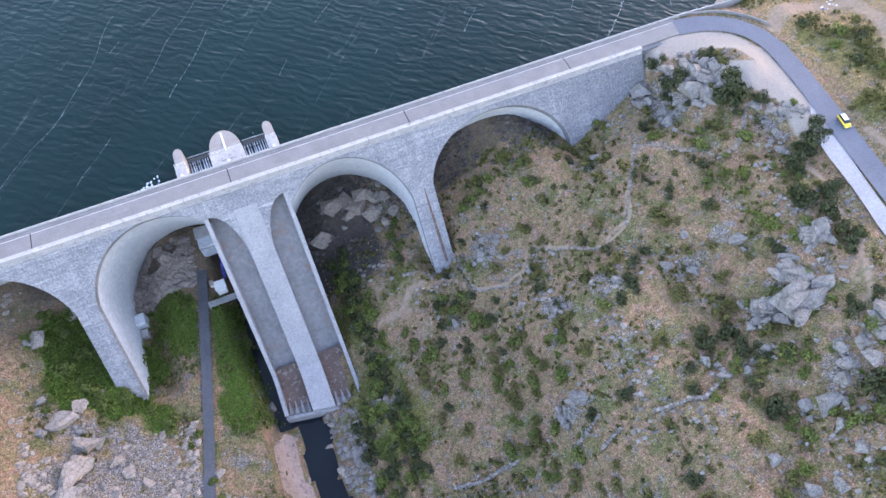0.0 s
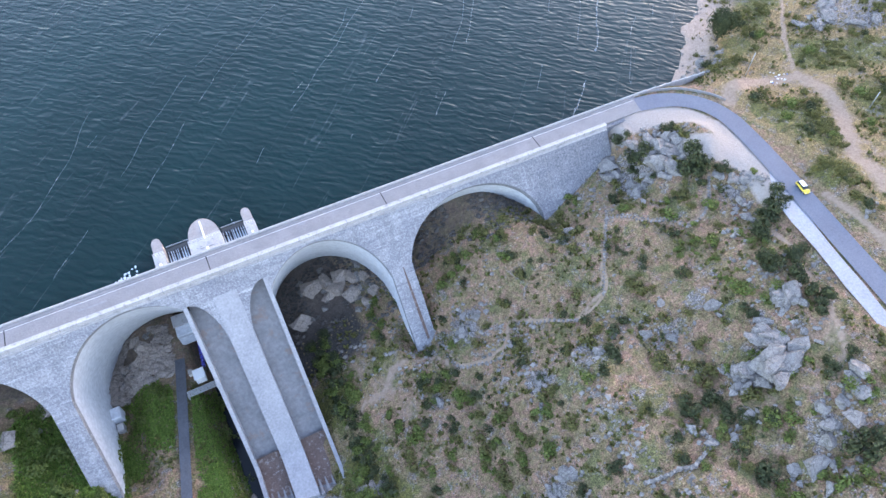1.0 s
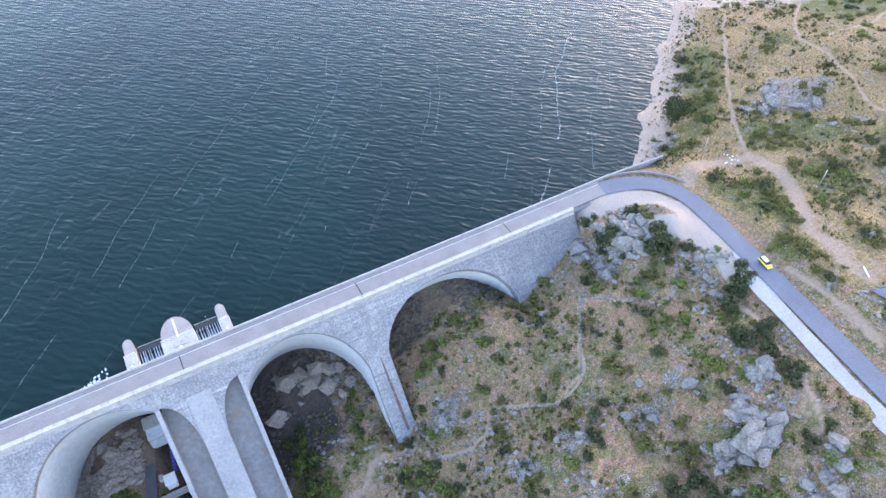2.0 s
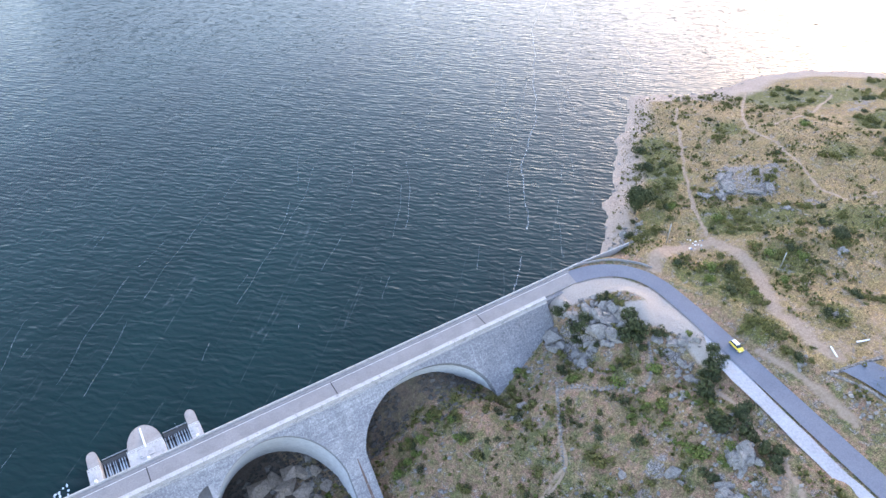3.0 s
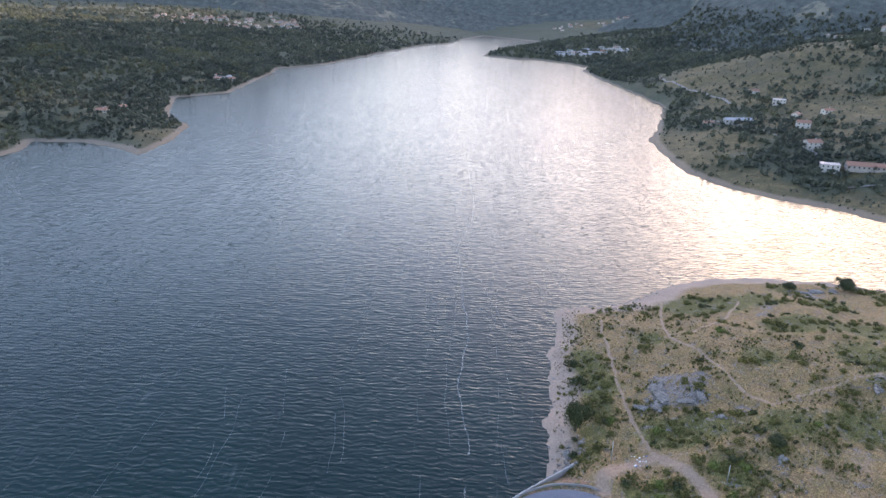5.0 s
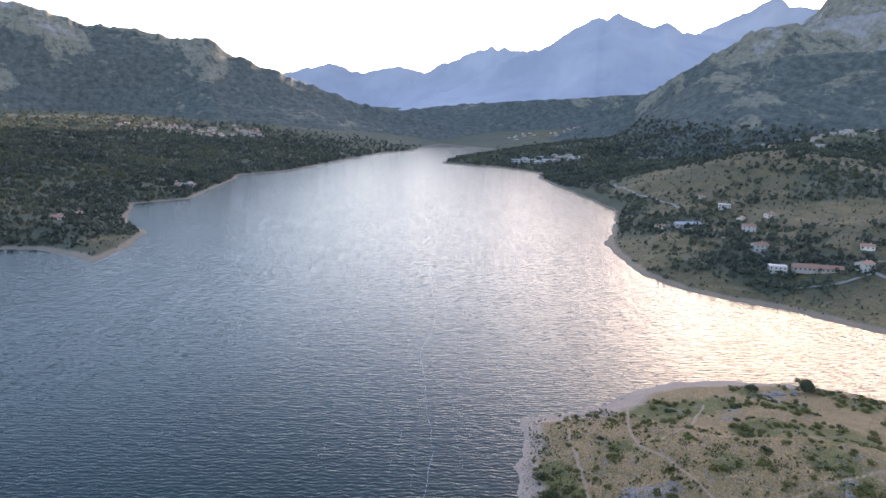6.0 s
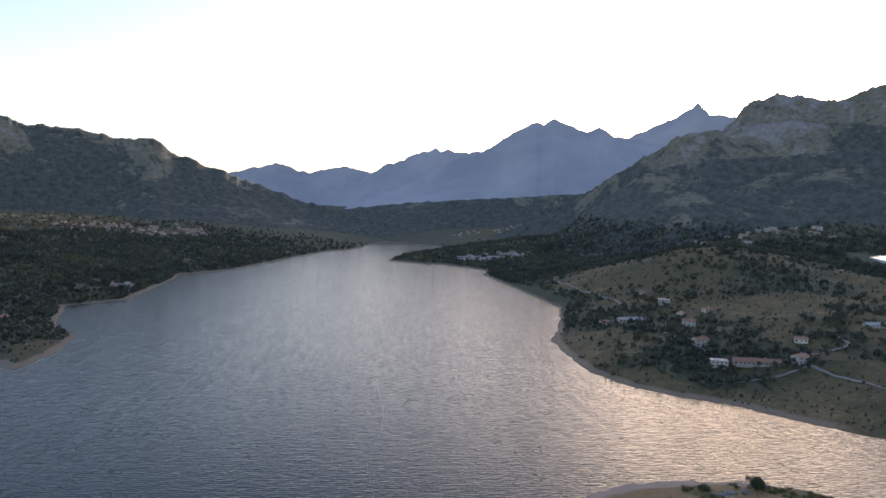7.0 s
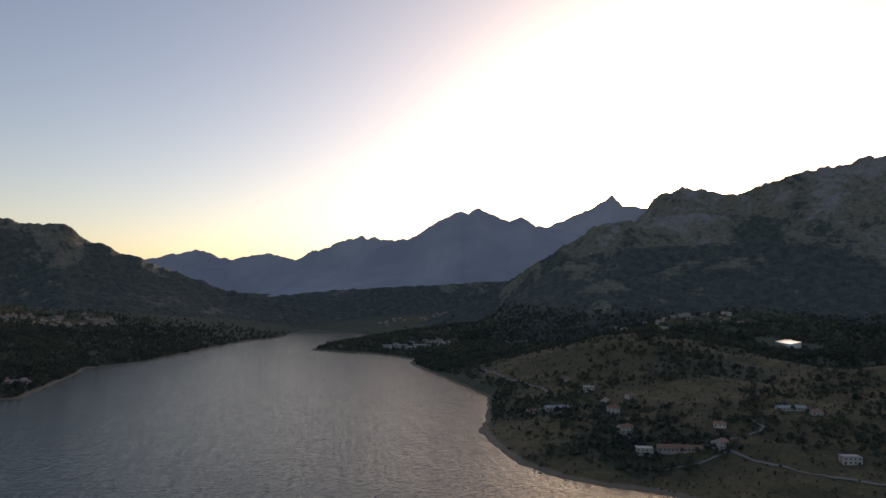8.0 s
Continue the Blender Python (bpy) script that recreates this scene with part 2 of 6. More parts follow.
def level(x, y):
    """Height of the finished ground sheet, between its corners."""
    x, y = np.asarray(x, float), np.asarray(y, float)
    i = np.clip(np.searchsorted(xs, x) - 1, 0, len(xs) - 2)
    j = np.clip(np.searchsorted(ys, y) - 1, 0, len(ys) - 2)
    u, v = np.clip((x - xs[i]) / (xs[i + 1] - xs[i]), 0, 1), np.clip((y - ys[j]) / (ys[j + 1] - ys[j]), 0, 1)
    g = GROUND_Z
    return (g[j, i] * (1 - u) + g[j, i + 1] * u) * (1 - v) + (g[j + 1, i] * (1 - u) + g[j + 1, i + 1] * u) * v


def ground_at(x, y):
    return float(level(np.array([x]), np.array([y]))[0])


def fast_mesh(name, v, f, material):
    """A mesh from an array of places and one of faces with equal corners."""
    f = np.asarray(f)
    me = bpy.data.meshes.new(name)
    me.vertices.add(len(v))
    me.vertices.foreach_set("co", np.asarray(v, np.float32).ravel())
    me.loops.add(f.size)
    me.loops.foreach_set("vertex_index", f.ravel().astype(np.int32))
    me.polygons.add(len(f))
    me.polygons.foreach_set("loop_start", np.arange(0, f.size, f.shape[1], dtype=np.int32))
    me.update(calc_edges=True)
    me.materials.append(material)
    return me


def mesh_of(name, verts, faces, material=None, shade=False):
    me = bpy.data.meshes.new(name)
    me.from_pydata([tuple(v) for v in verts], [], faces)
    me.update()
    if shade:
        me.shade_smooth()
    if material:
        me.materials.append(material)
    return me


def grid_mesh(name, xs, ys, height, material):
    gx, gy = np.meshgrid(xs, ys)
    gz = height(gx.ravel(), gy.ravel())
    v = np.stack([gx.ravel(), gy.ravel(), gz], 1)
    n, m = len(xs), len(ys)
    i = (np.arange(m - 1)[:, None] * n + np.arange(n - 1)[None, :]).ravel()
    f = np.stack([i, i + 1, i + n + 1, i + n], 1)
    me = bpy.data.meshes.new(name)
    me.vertices.add(len(v))
    me.vertices.foreach_set("co", v.ravel())
    me.loops.add(4 * len(f))
    me.loops.foreach_set("vertex_index", f.ravel().astype(np.int32))
    me.polygons.add(len(f))
    me.polygons.foreach_set("loop_start", np.arange(0, 4 * len(f), 4, dtype=np.int32))
    me.update(calc_edges=True)
    me.shade_smooth()
    me.materials.append(material)
    return me


def spread(start, stop, fine, growth, far):
    """Even steps from start to stop, then growing ones out to far on both sides."""
    mid = list(np.arange(start, stop + fine / 2, fine))
    step, a, b = fine, [], []
    p = start
    while p > far[0]:
        step *= growth
        p -= step
        a.append(p)
    step, p = fine, stop
    while p < far[1]:
        step = min(step * growth, 15) if p < 1900 else min(step * 1.1, 60)
        p += step
        b.append(p)
    return np.array(a[::-1] + mid + b)


# trodden ground: lines with half widths, and soft patches with radii
TRACKS = [
    (0.65, [(196, 62), (172.6, 39.0), (149.2, 14.2), (137.1, 0.2), (129.0, -13.2)]),
    (2.1, [(103.3, -12.6), (107.2, -8.5), (118.9, -8.0), (129.0, -13.2), (128.4, -22.1), (125.5, -30.1), (120.0, -38.1), (113.0, -47.2), (110.5, -58.2), (109.5, -66.6)]),
    (0.65, [(240, 58), (215, 42), (199, 28), (192.9, 9.8), (183.7, -5.6), (178.9, -15.2), (176.3, -26.4), (186.7, -30.2), (200.4, -37.4), (250, -60)]),
    (0.4, [(196, 62), (205, 54), (215, 42)]),
    (0.7, [(199, 30), (212, 24), (232, 22), (262, 30)]),
    (1.0, [(98, -52), (99, -64), (97, -80)]),
    (0.55, [(-29.4, -38), (-23, -34), (-17.8, -35.7), (-13.9, -31.6), (-6.5, -31.8), (-1, -33.7), (2.2, -40.4), (6.8, -43.4), (13.1, -43.6), (17.8, -39), (22.8, -42.5), (30.4, -48.1), (38.8, -46.7)]),
    (0.45, [(79.7, -32.6), (72.8, -40.4), (66.6, -41.6), (58.2, -34.6), (51.9, -28.1), (43, -40.4), (38.8, -46.7)]),
    (0.6, [(81, -52), (77, -72), (70, -86), (64, -90)]),
]
PATCHES = [(113, -57, 8), (114, -64, 8), (121, -69, 9), (129, -66, 7), (132, -74, 8), (119, -9, 7), (124, -9, 7), (121, -15, 5), (133, -20, 6), (108, -10, 4), (119, -49, 6), (127, -16, 7), (131, -8, 5), (123, -35, 6), (117, -46, 6), (155, -52, 7), (168, -58, 9), (150, -66, 8), (-17, -34, 9), (-21, -25, 7), (-13, -30, 6), (-14, -42, 6), (66, -80, 5), (70, -82, 6), (52, -88, 4), (48, -95, 4), (60, -90, 3), (86, -58, 3), (84, -66, 3)]
LAYBY = [(3.4, [(70.5, -5.6), (76, -5.6), (84, -7.4), (89.0, -12.0), (91.4, -19), (91.2, -28), (90.2, -38), (88.0, -47)]), (3.2, [(79.5, -21.5), (83, -24.5), (87.0, -29), (90.0, -35), (91.4, -42)])]
OUTCROPS = [(74, -19, 7), (67, -17, 6), (64, -23, 5), (82, -40, 5), (57, -80, 7), (69, -70, 4), (56, -98, 7), (157, 4, 10), (165, -4, 6), (8, -33, 7), (-6, -45, 4), (7, -81, 6), (15, -57, 5), (45, -62, 4), (55, -60, 4), (40, -68, 3), (-30, -56, 5), (28, -58, 6), (62, -56, 3), (30, -72, 3), (-105, -30, 5), (-98, -37, 5), (-90, -41, 4), (-104, -46, 5), (-95, -50, 5), (-85, -47, 4), (-80, -57, 4), (-102, -60, 6), (-67, -56, 3), (-95, -58, 13), (-85, -63, 9), (-100, -75, 12), (-82, -75, 8), (-90, -86, 12), (167, 10, 7), (176, 1, 7), (169, -20, 5), (262, 16, 6), (250, 14, 6), (213, -46, 5), (300, 12, 8)]
LUSH = [(-98, -13, 9), (-92, -19, 7), (-85, -23, 5), (-75, -9, 7), (-72, -18, 5), (-63, -16, 6), (-62, -28, 5), (-62, -38, 6), (-63, -46, 4), (-90, -32, 5), (-83, -38, 4), (-98, -26, 6), (-31, -30, 8), (-33, -50, 8), (-27, -62, 8), (-14, -27, 5), (112, -27, 7), (117, -29, 6), (109, -19, 3.5), (113, -36, 5), (105, -48, 6), (141, -12, 8), (137, -34, 9), (116, 4, 6), (150, 28, 9), (124, -57, 5), (245, 43, 13), (236, 48, 10), (255, 31, 11), (241, -3, 11), (252, -5, 10), (261, -25, 13), (256, -35, 11), (228, -34, 11), (272, 23, 11), (194, 34, 7), (165, 46, 7), (158, 37, 7), (152, 27, 6), (139, 17, 6), (127, 10, 6), (140, -4, 7), (155, -16, 9), (169, -34, 10), (205, -8, 9), (215, -48, 9), (185, -52, 11), (290, 0, 12), (300, 25, 9), (325, -20, 13), (300, -50, 14), (335, 0, 8)]


def near_line(x, y, line, half):
    """1 on the line, falling to 0 past its half width."""
    best = np.full(x.shape, 1e9)
    for (ax, ay), (bx, by) in zip(line, line[1:]):
        dx, dy = bx - ax, by - ay
        t = np.clip(((x - ax) * dx + (y - ay) * dy) / (dx * dx + dy * dy), 0, 1)
        best = np.minimum(best, np.hypot(x - ax - t * dx, y - ay - t * dy))
    return np.clip(1.1 - best / (2 * half), 0, 1)


# clumps of trees on the east bank: centre and reach
CLUMPS = [(1059, 754, 60), (990, 652, 55), (897, 541, 50), (829, 452, 45), (770, 390, 36), (695, 335, 40), (669, 292, 30), (739, 286, 28), (646, 213, 24), (545, 170, 24), (554, 150, 26), (527, 116, 22), (579, 118, 22), (605, 170, 20), (730, 59, 18), (858, 174, 40), (940, 187, 42), (934, 144, 42), (898, 103, 42), (593, 52, 16), (605, 78, 18), (539, 70, 14), (512, 91, 12), (640, 120, 14), (690, 130, 12), (800, 60, 24), (1130, 1020, 110), (1260, 1160, 60)]


def far_wood(x, y):
    """Share of closed wood on the banks round the lake."""
    w = smooth(-60, 60, y - 0.95 * x - 420) * (1 - 0.9 * np.exp(-((x - 620) / 60) ** 2 - ((y - 1246) / 40) ** 2) - 0.8 * np.exp(-((x - 165) / 45) ** 2 - ((y - 610) / 60) ** 2) - 0.8 * np.exp(-((x - 345) / 40) ** 2 - ((y - 975) / 30) ** 2) - 0.7 * np.exp(-((x - 120) / 60) ** 2 - ((y - 720) / 30) ** 2))
    for a, b, s in CLUMPS:
        w = w + np.exp(-((x - a) ** 2 + (y - b) ** 2) / s ** 2)
    dome = np.exp(-((x - 985) / 120) ** 2 - ((y - 330) / 120) ** 2)
    w = w + smooth(1000, 1250, np.hypot(x, y)) * (1 - dome) * (1 - 0.8 * np.exp(-((x - 1920) / 60) ** 2 - ((y - 1368) / 60) ** 2))
    for a, b, s in ((740, 1800, 110), (640, 1830, 70), (840, 1770, 90), (1290, 950, 70), (1330, 880, 45), (2350, 1480, 130), (2050, 1560, 110), (1420, 350, 60)):
        w = w * (1 - 0.97 * np.exp(-((x - a) ** 2 + (y - b) ** 2) / s ** 2))
    return np.clip(w, 0, 1)


def cover_of(x, y):
    """Shares of bare earth, gravel, rock and lush growth on the near ground."""
    bare, gravel, stony, lush = (np.zeros(x.shape) for k in range(4))
    k = (x > -120) & (x < 400) & (y > -140) & (y < 110)
    q, r = x[k], y[k]
    jx, jy = q + 1.4 * vnoise(q / 6, r / 6, 71), r + 1.4 * vnoise(q / 6, r / 6, 72)
    b, g = np.zeros(q.shape), np.zeros(q.shape)
    for half, line in TRACKS:
        b = np.maximum(b, near_line(jx, jy, line, half))
    for a, c, s in PATCHES:
        b = np.maximum(b, 0.58 * np.exp(-((jx - a) ** 2 + (jy - c) ** 2) / s ** 2))
    for half, line in LAYBY:
        g = np.maximum(g, near_line(q, r, line, half))
    s1 = sum(np.exp(-((q - a) ** 2 + (r - c) ** 2) / s ** 2) for a, c, s in OUTCROPS)
    l1 = sum(np.exp(-((q - a) ** 2 + (r - c) ** 2) / s ** 2) for a, c, s in LUSH)
    bare[k], gravel[k], stony[k], lush[k] = b, g, np.clip(s1, 0, 1), np.clip(l1, 0, 1)
    wood = far_wood(x, y)
    # the wet share marks damp rock and also painted shade under the arches
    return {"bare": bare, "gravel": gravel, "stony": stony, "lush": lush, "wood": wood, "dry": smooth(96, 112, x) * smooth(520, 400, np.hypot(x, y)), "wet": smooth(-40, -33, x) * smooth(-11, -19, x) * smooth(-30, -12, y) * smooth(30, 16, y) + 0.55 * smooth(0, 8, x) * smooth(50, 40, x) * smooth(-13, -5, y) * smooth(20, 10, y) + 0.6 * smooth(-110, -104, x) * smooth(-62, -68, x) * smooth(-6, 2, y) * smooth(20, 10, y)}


def ground_material():
    m, t, p = nodes("dry hillside")
    v = coords(t)
    mid = noise_tex(t, v, 0.14, 6, 0.7, 0.4)
    fine = noise_tex(t, v, 1.1, 5, 0.75)
    grit = noise_tex(t, v, 3.2, 3, 0.7)
    patch = noise_tex(t, v, 0.42, 6, 0.75, 0.6)

    def share(name, low, high, wobble):
        """A share stored on the ground, with a ragged edge."""
        a = t.nodes.new("ShaderNodeAttribute")
        a.attribute_name = name
        s = add(t, "ShaderNodeMath")
        s.operation = "MULTIPLY_ADD"
        t.links.new(patch, s.inputs[0])
        s.inputs[1].default_value = wobble
        o = add(t, "ShaderNodeMath")
        o.operation = "SUBTRACT"
        t.links.new(a.outputs["Fac"], o.inputs[0])
        o.inputs[1].default_value = wobble * 0.5
        t.links.new(o.outputs[0], s.inputs[2])
        return ramp(t, s.outputs[0], [(low, (0, 0, 0)), (high, (1, 1, 1))])

    grass = ramp(t, fine, [(0.25, (0.07, 0.05, 0.024)), (0.5, (0.18, 0.132, 0.064)), (0.75, (0.33, 0.25, 0.13))])
    tan = ramp(t, fine, [(0.25, (0.095, 0.062, 0.022)), (0.5, (0.235, 0.16, 0.064)), (0.75, (0.40, 0.285, 0.125))])
    grass = mix(t, share("dry", 0.3, 0.6, 0.3), grass, tan)
    earth = ramp(t, fine, [(0.3, (0.17, 0.092, 0.058)), (0.7, (0.35, 0.208, 0.14))])
    green = ramp(t, fine, [(0.3, (0.035, 0.046, 0.013)), (0.7, (0.15, 0.155, 0.05))])
    lush = ramp(t, fine, [(0.3, (0.046, 0.047, 0.011)), (0.7, (0.165, 0.152, 0.04))])
    # dark tone for damp rock, with the arches' shade put into it
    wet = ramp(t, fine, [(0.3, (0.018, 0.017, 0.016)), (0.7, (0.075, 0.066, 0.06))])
    stone = ramp(t, mix(t, 0.5, fine, grit), [(0.32, (0.06, 0.053, 0.05)), (0.5, (0.165, 0.148, 0.14)), (0.68, (0.33, 0.30, 0.28))])
    path = ramp(t, fine, [(0.3, (0.24, 0.165, 0.115)), (0.7, (0.36, 0.265, 0.195))])
    gravel = ramp(t, grit, [(0.3, (0.27, 0.23, 0.20)), (0.7, (0.39, 0.345, 0.305))])
    burnt = ramp(t, share("dry", 0.3, 0.6, 0.3), [(0.0, (1, 1, 1)), (1.0, (0.4, 0.4, 0.4))])
    c = mix(t, mix(t, 1.0, ramp(t, patch, [(0.45, (0, 0, 0)), (0.57, (0.95, 0.95, 0.95))]), burnt, "MULTIPLY"), grass, earth)
    sunburnt = mix(t, 1.0, ramp(t, mid, [(0.51, (0, 0, 0)), (0.59, (0.8, 0.8, 0.8))]), burnt, "MULTIPLY")
    c = mix(t, sunburnt, c, green)
    c = mix(t, share("lush", 0.4, 0.65, 1.9), c, lush)
    c = mix(t, ramp(t, noise_tex(t, v, 0.3, 6, 0.8, 0.8), [(0.545, (0, 0, 0)), (0.61, (0.8, 0.8, 0.8))]), c, stone)
    c = mix(t, share("stony", 0.72, 0.95, 2.8), c, stone)
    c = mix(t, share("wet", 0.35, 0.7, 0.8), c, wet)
    c = mix(t, 1.0, c, ramp(t, grit, [(0.36, (0.45, 0.45, 0.45)), (0.5, (0.95, 0.95, 0.95)), (0.64, (1.6, 1.6, 1.6))]), "MULTIPLY")
    c = mix(t, share("bare", 0.45, 0.8, 1.1), c, path)
    c = mix(t, share("gravel", 0.45, 0.6, 0.45), c, gravel)
    g = t.nodes.new("ShaderNodeNewGeometry")
    sep = t.nodes.new("ShaderNodeSeparateXYZ")
    t.links.new(g.outputs["Position"], sep.inputs[0])
    # bare sand along the waterline
    up = t.nodes.new("ShaderNodeMapRange")
    up.inputs[1].default_value, up.inputs[2].default_value, up.inputs[3].default_value, up.inputs[4].default_value = -0.6, 2.2, 0.0, 1.0
    t.links.new(sep.outputs[2], up.inputs[0])
    ny = t.nodes.new("ShaderNodeMapRange")
    ny.inputs[1].default_value, ny.inputs[2].default_value = -12.0, 4.0
    t.links.new(sep.outputs[1], ny.inputs[0])
    # scrub and pasture cover on the far banks
    far = t.nodes.new("ShaderNodeVectorMath")
    far.operation = "LENGTH"
    t.links.new(g.outputs["Position"], far.inputs[0])
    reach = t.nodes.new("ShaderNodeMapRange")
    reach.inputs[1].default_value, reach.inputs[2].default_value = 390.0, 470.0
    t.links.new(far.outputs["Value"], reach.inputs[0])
    cover = mix(t, 0.3, mix(t, 0.5, noise_tex(t, v, 0.011, 7, 0.7, 0.6), noise_tex(t, v, 0.05, 6, 0.75, 0.8)), noise_tex(t, v, 0.3, 5, 0.8))
    scrub = ramp(t, cover, [(0.41, (0.032, 0.038, 0.017)), (0.47, (0.058, 0.057, 0.024)), (0.53, (0.095, 0.08, 0.034)), (0.58, (0.165, 0.122, 0.055)), (0.66, (0.25, 0.185, 0.088))])
    canopy = ramp(t, noise_tex(t, v, 0.16, 6, 0.8), [(0.35, (0.034, 0.044, 0.028)), (0.55, (0.066, 0.078, 0.046)), (0.75, (0.105, 0.11, 0.064))])
    scrub = mix(t, share("wood", 0.35, 0.6, 0.9), scrub, canopy)
    c = mix(t, reach.outputs[0], c, mix(t, 0.08, scrub, c))
    sand = ramp(t, fine, [(0.3, (0.27, 0.20, 0.155)), (0.7, (0.42, 0.325, 0.26))])
    edge = ramp(t, up.outputs[0], [(0.0, (0.3, 0.3, 0.3)), (0.2, (1, 1, 1)), (0.75, (1, 1, 1)), (1.0, (0, 0, 0))])
    rim = mix(t, 1.0, edge, ny.outputs[0], "MULTIPLY")
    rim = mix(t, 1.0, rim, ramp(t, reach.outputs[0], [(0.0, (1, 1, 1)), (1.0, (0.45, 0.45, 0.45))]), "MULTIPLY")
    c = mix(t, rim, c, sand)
    t.links.new(c, p.inputs["Base Color"])
    p.inputs["Roughness"].default_value = 0.95
    bump(t, p, mix(t, 0.5, mid, mix(t, 0.5, fine, grit)), 1.0, 1.0)
    return m


GROUND = ground_material()
xs = spread(-110, 230, 1.25, 1.05, (-400, 4300))
ys = spread(-125, 100, 1.25, 1.05, (-400, 4300))
ground_mesh = grid_mesh("ground", xs, ys, land, GROUND)
GROUND_Z = np.empty(3 * len(ground_mesh.vertices))
ground_mesh.vertices.foreach_get("co", GROUND_Z)
GROUND_Z = GROUND_Z[2::3].reshape(len(ys), len(xs))
gx, gy = np.meshgrid(xs, ys)
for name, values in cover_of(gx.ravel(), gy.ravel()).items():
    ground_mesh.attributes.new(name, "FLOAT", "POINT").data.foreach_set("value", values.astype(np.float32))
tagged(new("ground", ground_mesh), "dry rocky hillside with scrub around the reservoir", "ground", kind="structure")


def water_material(name, deep, wave, rough, foam=True):
    m, t, p = nodes(name)
    turned = coords(t, turn=radians(42.4))

    def stretched(scale):
        k = t.nodes.new("ShaderNodeMapping")
        k.inputs["Scale"].default_value = scale
        t.links.new(turned, k.inputs[0])
        return k.outputs[0]

    a = noise_tex(t, stretched((0.5, 1, 1)), 0.27, 2, 0.5, 0.7)
    crest = add(t, "ShaderNodeTexWave", Scale=0.125, Distortion=7.0, Detail=2.0, Detail_Scale=1.3)
    crest.bands_direction = "Y"
    t.links.new(stretched((1, 1, 1)), crest.inputs["Vector"])
    a = mix(t, 0.14, a, crest.outputs["Fac"])
    b = noise_tex(t, stretched((0.4, 1, 1)), 1.0, 3, 0.6, 0.3)
    gust = noise_tex(t, stretched((1, 0.35, 1)), 0.02, 4)
    c = ramp(t, gust, [(0.3, deep), (0.7, [x * 1.6 for x in deep])])
    if foam:
        n = noise_tex(t, stretched((1, 0.045, 1)), 0.05, 3, 0.55, 0.25)
        line = ramp(t, n, [(0.0, (0, 0, 0)), (0.497, (0, 0, 0)), (0.5, (0.11, 0.11, 0.11)), (0.503, (0, 0, 0))])
        broken = ramp(t, noise_tex(t, stretched((1, 0.3, 1)), 0.6, 6, 0.75), [(0.46, (0, 0, 0)), (0.66, (1, 1, 1))])
        white = mix(t, 1.0, line, broken, "MULTIPLY")
        c = mix(t, white, c, (0.6, 0.66, 0.7))
        r = t.nodes.new("ShaderNodeMapRange")
        r.inputs[3].default_value, r.inputs[4].default_value = rough, 0.6
        t.links.new(white, r.inputs[0])
        t.links.new(r.outputs[0], p.inputs["Roughness"])
    else:
        p.inputs["Roughness"].default_value = rough
    t.links.new(c, p.inputs["Base Color"])
    p.inputs["IOR"].default_value = 1.265
    swell = noise_tex(t, stretched((0.5, 1, 1)), 0.13, 3, 0.55, 0.5)
    ripple = bump(t, p, mix(t, 0.22, mix(t, 0.2, a, b), swell), 1.0, wave * 1.5)
    # smoother slicks along the wind
    slick = noise_tex(t, stretched((1, 0.06, 1)), 0.24, 6, 0.75, 0.1)
    t.links.new(ramp(t, slick, [(0.42, (0.72, 0.72, 0.72)), (0.56, (1, 1, 1))]), ripple.inputs["Strength"])
    return m


WATER = water_material("lake water", (0.0015, 0.0136, 0.0136), 0.45, 0.05)
STREAM = water_material("dark stream water", (0.008, 0.012, 0.016), 0.2, 0.05, False)


def lake_sheet():
    bm = bmesh.new()
    n = len(LAKE)
    out = []
    for k in range(n):
        p = LAKE[k]
        if p[1] <= 3.5 and p[0] < 90:
            out.append((p[0], 3.0))
            continue
        d = LAKE[(k + 1) % n] - LAKE[k - 1]
        d /= np.linalg.norm(d)
        out.append((p[0] + 6 * d[1], p[1] - 6 * d[0]))
    bm.faces.new([bm.verts.new((x, y, 0)) for x, y in out])
    bmesh.ops.triangulate(bm, faces=bm.faces)
    me = bpy.data.meshes.new("water")
    bm.to_mesh(me)
    bm.free()
    me.materials.append(WATER)
    return tagged(new("water", me), "dark rippled reservoir water with foam streaks", "water", kind="structure")


lake_sheet()

# ---- mountains round the valley ----
EYE = np.array([-30.0, -97.0])


